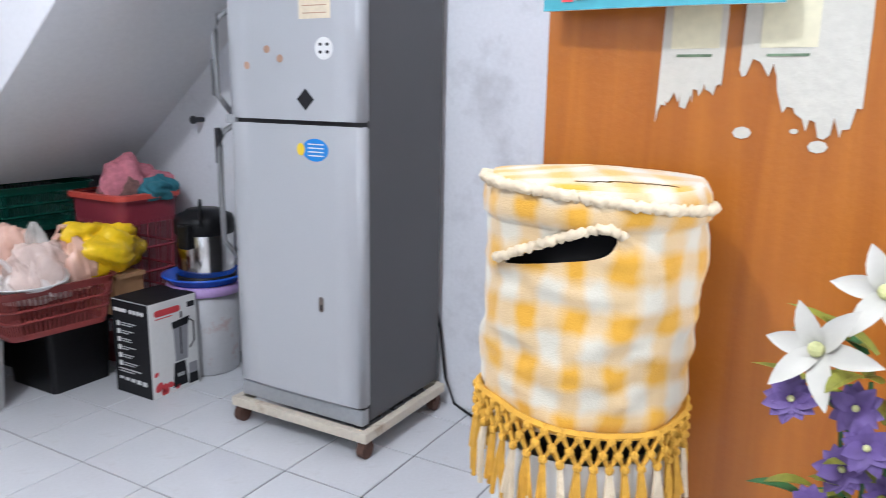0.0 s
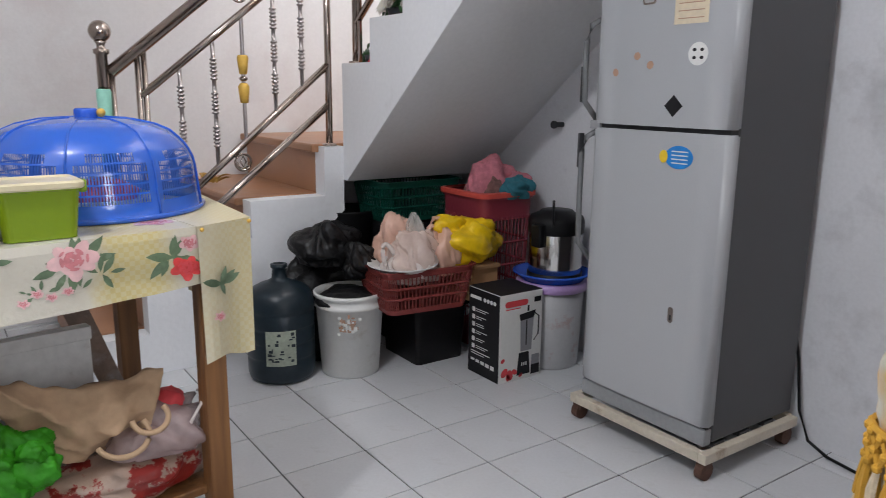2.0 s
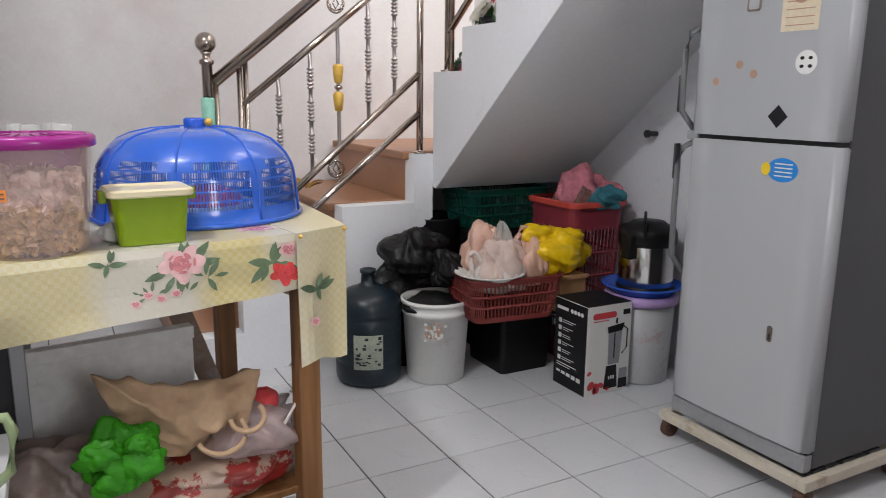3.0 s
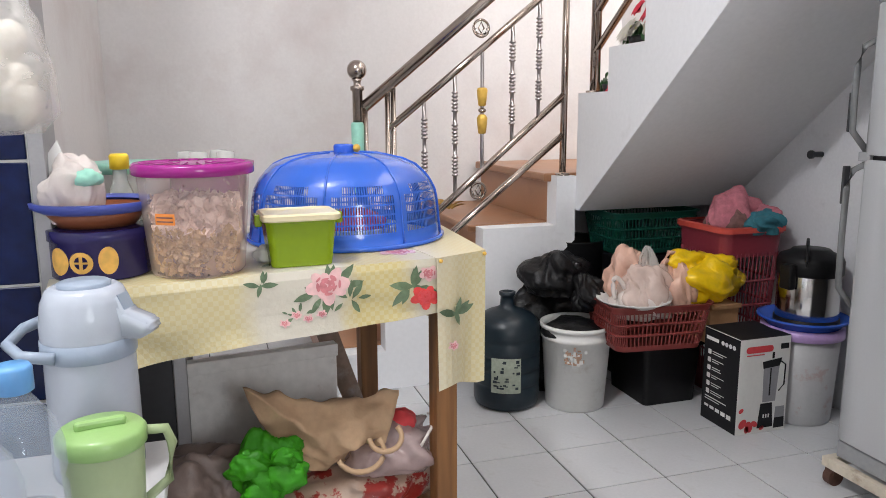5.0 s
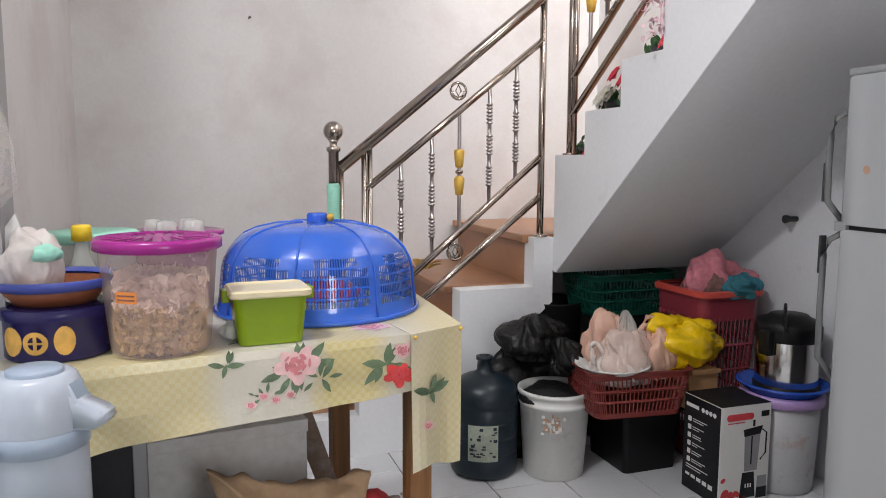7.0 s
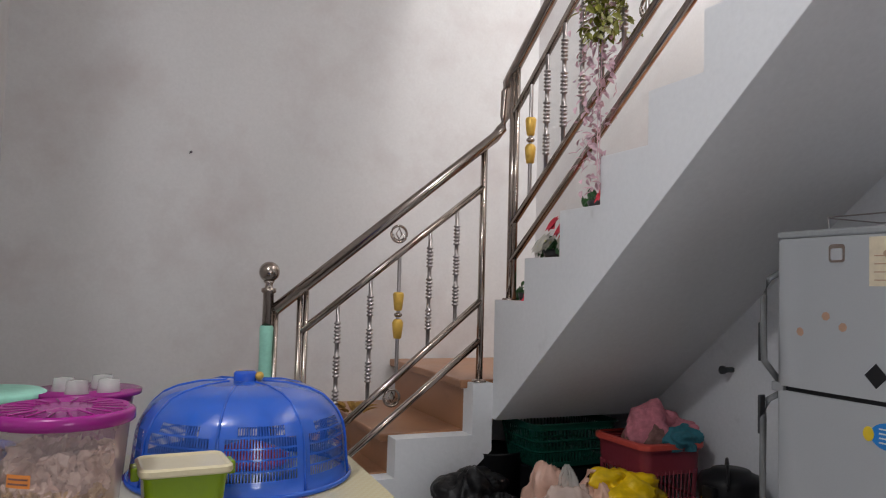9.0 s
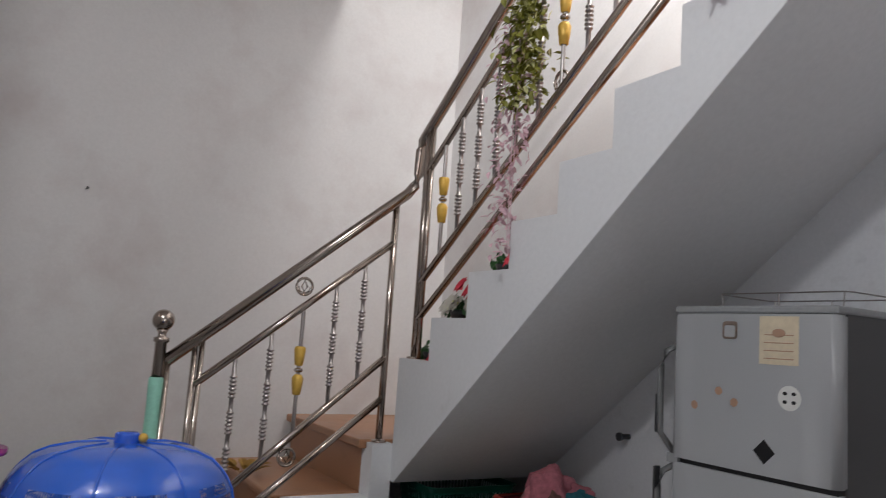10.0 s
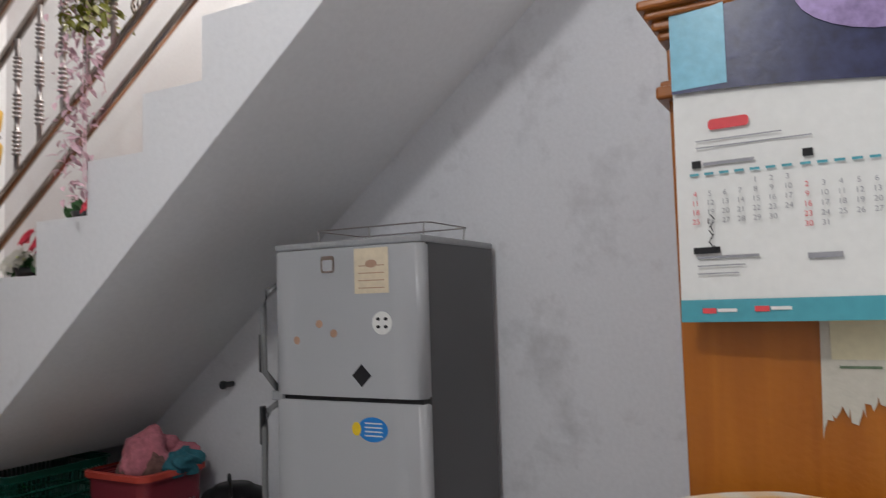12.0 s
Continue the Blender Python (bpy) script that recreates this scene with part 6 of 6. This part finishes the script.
bm = B()
cp = [(0.148, 0.725)] + [(0.148 + 0.010 * (i / 70) ** 0.8, 0.725 + (1.028 - 0.725) * i / 70) for i in range(1, 70)] + [(0.163, 1.028), (0.167, 1.046), (0.166, 1.064), (0.160, 1.078)] + [(0.155 - 0.0062 * i, 1.083 + 0.0006 * i) for i in range(25)] + [(0.0, 1.098)]
lathe(bm, cp, 200, wob=folds)


def mouth(g):
    g = max(0.0, min(1.0, g))
    return 0.002 + 0.021 * g ** 0.8 * math.sqrt(max(0.0, 1 - g ** 8))


# two gaps in the cover: a wide one below the top hem, and a slit in the top
gone = []
for f in bm.faces:
    c = f.calc_center_median()
    a = (math.degrees(math.atan2(c.y, c.x)) + 360) % 360
    g = (a - 150) / 60
    if 0 < g < 1 and math.hypot(c.x, c.y) > 0.1 and abs(c.z - (0.966 + 0.046 * g)) < mouth(g):
        gone.append(f)
    right, ahead = c.x * 0.493 - c.y * 0.87, -c.x * 0.95 - c.y * 0.314
    if c.z > 1.075 and -0.05 < right < 0.085 and abs(ahead - 0.118 + 0.03 * right) < 0.0035:
        gone.append(f)
bmesh.ops.delete(bm, geom=gone, context="FACES")
for vt in bm.verts:
    if vt.is_boundary and 0.88 < vt.co.z < 1.035:
        g = ((math.degrees(math.atan2(vt.co.y, vt.co.x)) + 360) % 360 - 150) / 60
        h = mouth(g)
        mid = 0.966 + 0.046 * g
        vt.co.z = mid + (h if vt.co.z > mid else -h)
uvl = bm.loops.layers.uv.verify()
for f in bm.faces:
    if f.calc_center_median().z > 1.077:
        for lp in f.loops:
            p = lp.vert.co
            lp[uvl].uv = (p.x * 0.5 - p.y * 0.87, p.x * 0.87 + p.y * 0.5)
part("gingham_cover", bm, M["gingham_cloth"], wd, "yellow and white gingham cloth", smooth=True)


def ruffle(a0, a1, zf, r, w, n):
    pts = []
    for i in range(n + 1):
        a = radians(a0 + (a1 - a0) * i / n)
        q = r + folds(a, zf(a)) + 0.002 * math.sin(i * 1.9) + 0.003 * math.sin(i * 0.7)
        pts.append((q * math.cos(a), q * math.sin(a), zf(a) + 0.0025 * math.sin(i * 2.3)))
    return tube(B(), pts, w, 6)


part("ruffle", ruffle(95, 300, lambda a: 1.060 + 0.018 * math.cos(a - 2.3), 0.166, 0.008, 110), M["cloth_ruffle"], wd, "gathered cream ruffle", smooth=True)
part("ruffle", ruffle(146, 214, lambda a: 0.972 + 0.046 * (math.degrees(a) - 150) / 60 + mouth((math.degrees(a) - 150) / 60), 0.164, 0.007, 44), M["cloth_ruffle"], wd, "gathered cream ruffle", smooth=True)
# knotted fringe: a net of cords and hanging tassels
bm = B()
NF = 40


def fr_pt(k, z, r=0.166):
    r, z = r - 0.010, z - 0.010
    a = 2 * math.pi * k / NF
    return ((r + folds(a, 0.73)) * math.cos(a), (r + folds(a, 0.73)) * math.sin(a), z - 0.012 * math.sin(a * 2))


for k in range(NF):
    tube(bm, [fr_pt(k, 0.745), fr_pt(k + 0.5, 0.722), fr_pt(k + 1, 0.745)], 0.0045, 5)
    tube(bm, [fr_pt(k + 0.5, 0.722), fr_pt(k + 1, 0.700), fr_pt(k + 1.5, 0.722)], 0.0050, 5)
    for q in ((k, 0.745), (k + 0.5, 0.722), (k + 1, 0.700)):
        ball(bm, fr_pt(*q, 0.168), 0.0075, u=6, v=5)
    tube(bm, [fr_pt(k, 0.750), fr_pt(k + 1, 0.750)], 0.006, 5)
part("knotted_net", bm, M["cloth_fringe"], wd, "knotted yellow cord net")
rnd = random.Random(2)
for k in range(NF):
    bm = B()
    for j in range(5):
        e = rnd.uniform(-0.5, 0.5)
        tube(bm, [fr_pt(k, 0.700, 0.167), fr_pt(k + e * 0.5, 0.665, 0.172), fr_pt(k + e, 0.62 + rnd.uniform(-0.02, 0.02), 0.168 + rnd.uniform(0, 0.01))], 0.0042, 4)
    part("tassel", bm, M["cloth_fringe" if k % 3 else "cloth_ruffle"], wd)

# ---- vase of artificial flowers beside the cupboard ----
vs = thing("flower_vase", "white floor vase with artificial white lilies and purple flowers", "flower vase", (0.24, -2.47, 0))
part("vase", lathe(B(), [(0.0, 0.0), (0.07, 0.0), (0.09, 0.1), (0.085, 0.3), (0.05, 0.45), (0.06, 0.50), (0.055, 0.50), (0.045, 0.45), (0.0, 0.44)], 28), M["white_plastic"], vs, smooth=True)


def petal(bm, base, direction, up, length, width, curl=0.3, n=6):
    d, u = Vector(direction).normalized(), Vector(up)
    s = d.cross(u).normalized()
    u = s.cross(d)
    rows = []
    for i in range(n + 1):
        f = i / n
        w = width * math.sin(math.pi * min(1, 0.12 + 0.88 * f)) ** 0.8 if i < n else 0.0005
        c = Vector(base) + d * (length * f) + u * (length * curl * (f * f - 0.5 * f) * -1)
        rows.append([bm.verts.new(c - s * w + u * w * 0.35), bm.verts.new(c), bm.verts.new(c + s * w + u * w * 0.35)])
    for A, C in zip(rows, rows[1:]):
        for j in range(2):
            bm.faces.new((A[j], A[j + 1], C[j + 1], C[j]))


def flower(c, axis, n, length, width, mat, name, parent, spread=1.0, core=None, seed=0):
    rn = random.Random(seed)
    ax = Vector(axis).normalized()
    ref = Vector((0, 0, 1)) if abs(ax.z) < 0.9 else Vector((1, 0, 0))
    a1 = ax.cross(ref).normalized()
    a2 = ax.cross(a1)
    bm = B()
    for k in range(n):
        t = 2 * math.pi * k / n + rn.uniform(-0.15, 0.15)
        petal(bm, c, a1 * math.cos(t) * spread + a2 * math.sin(t) * spread + ax * rn.uniform(0.25, 0.55), ax, length * rn.uniform(0.85, 1.1), width)
    ob = part(name, bm, M[mat], parent, smooth=True)
    if core:
        part("flower_core", ball(B(), tuple(Vector(c) + ax * length * 0.15), length * 0.14, u=8, v=6), M[core], ob)
    return ob


EYE = Vector((-1.0, 0.15, 0.35))
for i, (x, y, z, L) in enumerate(((-0.09, 0.088, 0.925, 0.066), (-0.05, 0.030, 0.990, 0.064), (-0.08, -0.05, 0.96, 0.066))):
    flower((x, y, z), EYE + Vector((0, 0.25 - 0.2 * i, 0.1 * i)), 6, L, 0.0135, "petal_white", "lily", vs, 1.0, "leaf_cream", 40 + i)
for i, (x, y, z) in enumerate(((-0.09, 0.110, 0.862), (-0.09, 0.045, 0.865), (-0.09, 0.05, 0.79), (-0.10, 0.0, 0.77), (-0.11, 0.055, 0.685), (-0.09, 0.02, 0.72), (-0.10, 0.075, 0.74), (-0.11, 0.03, 0.83), (-0.10, -0.03, 0.80))):
    flower((x, y, z), EYE, 12, 0.030, 0.010, "petal_purple", "purple_flower", vs, 0.9, "leaf_cream", 50 + i)
for i, (x, y, z) in enumerate(((-0.12, 0.06, 0.735), (-0.12, 0.03, 0.70))):
    flower((x, y, z), EYE, 9, 0.026, 0.010, "leaf_cream", "cream_flower", vs, 0.9, None, 60 + i)
flower((-0.12, -0.01, 0.665), EYE, 10, 0.05, 0.016, "petal_orange", "orange_flower", vs, 0.9, "leaf_cream", 70)
rnd = random.Random(21)
for k in range(80):
    bm = B()
    a, z = rnd.uniform(0, 6.28), rnd.uniform(0.60, 0.92)
    q = rnd.uniform(0.03, 0.09)
    petal(bm, (q * math.cos(a) - 0.03, q * math.sin(a), z), (math.cos(a), math.sin(a), rnd.uniform(-0.2, 0.8)), (0, 0, 1), rnd.uniform(0.05, 0.09), 0.012)
    part("leaf", bm, M["leaf_bright" if k % 3 else "foliage_dark"], vs)
for k in range(12):
    a = k * 0.52
    part("stem", tube(B(), [(0.02 * math.cos(a), 0.02 * math.sin(a), 0.44), (0.04 * math.cos(a), 0.04 * math.sin(a), 0.62), (-0.03 + 0.06 * math.cos(a), 0.06 * math.sin(a), 0.86)], 0.003, 5), M["foliage_dark"], vs)

# ---- hanging plants and flowers on the stairs ----


def vine(name, label, at, width, z_top, z_mid, z_end, seed, lush=1.0):
    ob = thing(name, label, "artificial plant", at)
    rn = random.Random(seed)
    for nm, mat, n, za, zb, spread, size in (("green_leaves", "leaf_bright", int(330 * lush), z_mid, z_top, width * 0.8, 0.045), ("cream_leaves", "leaf_cream", int(170 * lush), z_mid, z_top, width * 0.85, 0.036), ("pink_leaves", "petal_pink", 330, z_end, z_top - 0.08, width * 0.75, 0.032)):
        bm = B()
        for k in range(n):
            z = rn.uniform(za, zb)
            f = (z - za) / max(1e-3, zb - za)
            s = spread * (0.45 + 0.55 * math.sin(math.pi * min(1, f + 0.1))) if nm != "pink_leaves" else spread * (0.25 + 0.75 * f)
            drift = (0.10 * (z - z_end) if nm != "pink_leaves" else -0.05 + 0.05 * math.sin(z * 9))
            b = (rn.gauss(-0.03, 0.035), rn.gauss(0, s * 0.5) - drift * 0.4, z)
            petal(bm, b, (rn.uniform(-1, 0.6), rn.uniform(-1, 1), rn.uniform(-1.1, 0.1)), (-0.6, rn.uniform(-0.4, 0.4), 0.8), size * rn.uniform(0.7, 1.3), size * 0.26, 0.3, 4)
        o = part(nm, bm, M[mat], ob)
        o["kind"] = "stuff"
    for k in range(2):
        y = rn.uniform(-width * 0.2, width * 0.2)
        part("stem", tube(B(), [(0, y, z_top), (-0.02, y * 1.2, (z_top + z_mid) / 2), (-0.03, y * 0.6, z_mid - 0.05), (-0.03, y * 0.3, z_end + 0.04 * k)], 0.0016, 5), M["petal_pink"], ob)
    return ob


vine("hanging_vine", "artificial green and pink leaf vine hung over the stair rail", (0.815, -0.005, 0), 0.145, 2.74, 2.30, 1.73, 1)
vine("hanging_vine", "artificial pink leaf vine trailing from the upper stair rail", (0.80, -0.93, 0), 0.06, 3.0, 2.62, 2.40, 2, 0.3)


def step_flowers(at, label, reds, whites, seed):
    ob = thing("flower_pot", label, "flower pot", at)
    rn = random.Random(seed)
    part("pot", lathe(B(), [(0.0, 0.0), (0.035, 0.0), (0.045, 0.035), (0.04, 0.035), (0.0, 0.03)], 16), M["dark_plastic"], ob, smooth=True)
    for k in range(reds):
        flower((rn.uniform(-0.05, 0.05), rn.uniform(-0.11, -0.01), rn.uniform(0.10, 0.14) if whites else rn.uniform(0.0, 0.05)), (-1, 0.2, 0.6), 7, 0.048, 0.019, "petal_red", "red_flower", ob, 0.9, None, seed + k)
    for k in range(whites):
        flower((rn.uniform(-0.05, 0.04), rn.uniform(-0.12, 0.11), rn.uniform(0.03, 0.075)), (-1, 0.1, 0.6), 8, 0.042, 0.014, "petal_white", "white_flower", ob, 0.9, "leaf_cream", seed + 20 + k)
    for k in range(54):
        bm = B()
        a = rn.uniform(0, 6.28)
        petal(bm, (rn.uniform(-0.02, 0.06), rn.uniform(-0.12, 0.11), rn.uniform(0.0, 0.06)), (0.5 * math.cos(a), math.sin(a), 0.7), (-1, 0, 0.3), 0.05, 0.015)
        part("leaf", bm, M["foliage_dark"], ob)
    return ob


step_flowers((0.875, 0.43, 1.509), "artificial white and red flowers with dark leaves on a stair tread", 5, 18, 100)
step_flowers((0.91, 0.165, 1.691), "artificial dark red flowers on a stair tread", 3, 0, 130)
step_flowers((0.89, 0.66, 1.326), "artificial dark red flowers on a stair tread", 3, 0, 160)
sl = thing("dried_leaf_bunch", "yellow-brown dried leaf bunch on the stairs", "leaf bunch", (0.30, 1.30, 0.741))
rnd = random.Random(31)
for k in range(16):
    bm = B()
    a = rnd.uniform(0, 6.28)
    petal(bm, (0.05 * math.cos(a), 0.06 * math.sin(a), rnd.uniform(0.0, 0.03)), (math.cos(a), math.sin(a), 0.5), (0, 0, 1), 0.07, 0.02)
    part("leaf", bm, M["dry_leaf"], sl)

# ---- tiles of the partition and of the floor ----
for i in range(3):
    for j in range(6):
        ob = part("wall_tile", box(B(), 0.004, -0.008, 0.003, 0.396, 0, 0.247, 0.002, 1), M["blue_tile"])
        ob.location = (-1.173 - 0.40 * (i + 1), -0.6805, 0.147 + 0.25 * j)
        ob.parent = bpy.data.objects["wall_partition"]
part("tile_bed", box(B(), -2.45, -0.684, 0.0, -1.172, -0.6802, 1.655), M["white_grout"], bpy.data.objects["wall_partition"])
floor = tagged(part("floor", box(B(), -2.62, -4.34, -0.12, XW + 0.14, YB + 0.14, -0.0035), M["grout"]), "white-grey square ceramic floor tiles with dark joints", "floor", kind="structure")
tile = bpy.data.meshes.new("floor_tile")
bm = box(B(), -0.1477, -0.1477, -0.010, 0.1477, 0.1477, 0.0, 0.0015, 1)
bm.to_mesh(tile)
bm.free()
tile.materials.append(M["floor_tile"])
rest = B()
rnd = random.Random(77)
for i in range(-9, 6):
    for j in range(-15, 7):
        x, y = 0.15 + 0.3 * i, 0.15 + 0.3 * j
        if x > XW + 0.1 or y > YB + 0.1:
            continue
        if -5 <= i and -9 <= j:
            ob = new("floor_tile", tile)
            ob.location = (x, y, rnd.uniform(-0.0004, 0.0004))
            ob.parent = floor
        else:
            box(rest, x - 0.1482, y - 0.1482, -0.010, x + 0.1482, y + 0.1482, 0.0)
part("outer_tiles", rest, M["floor_tile"], floor)["kind"] = "stuff"
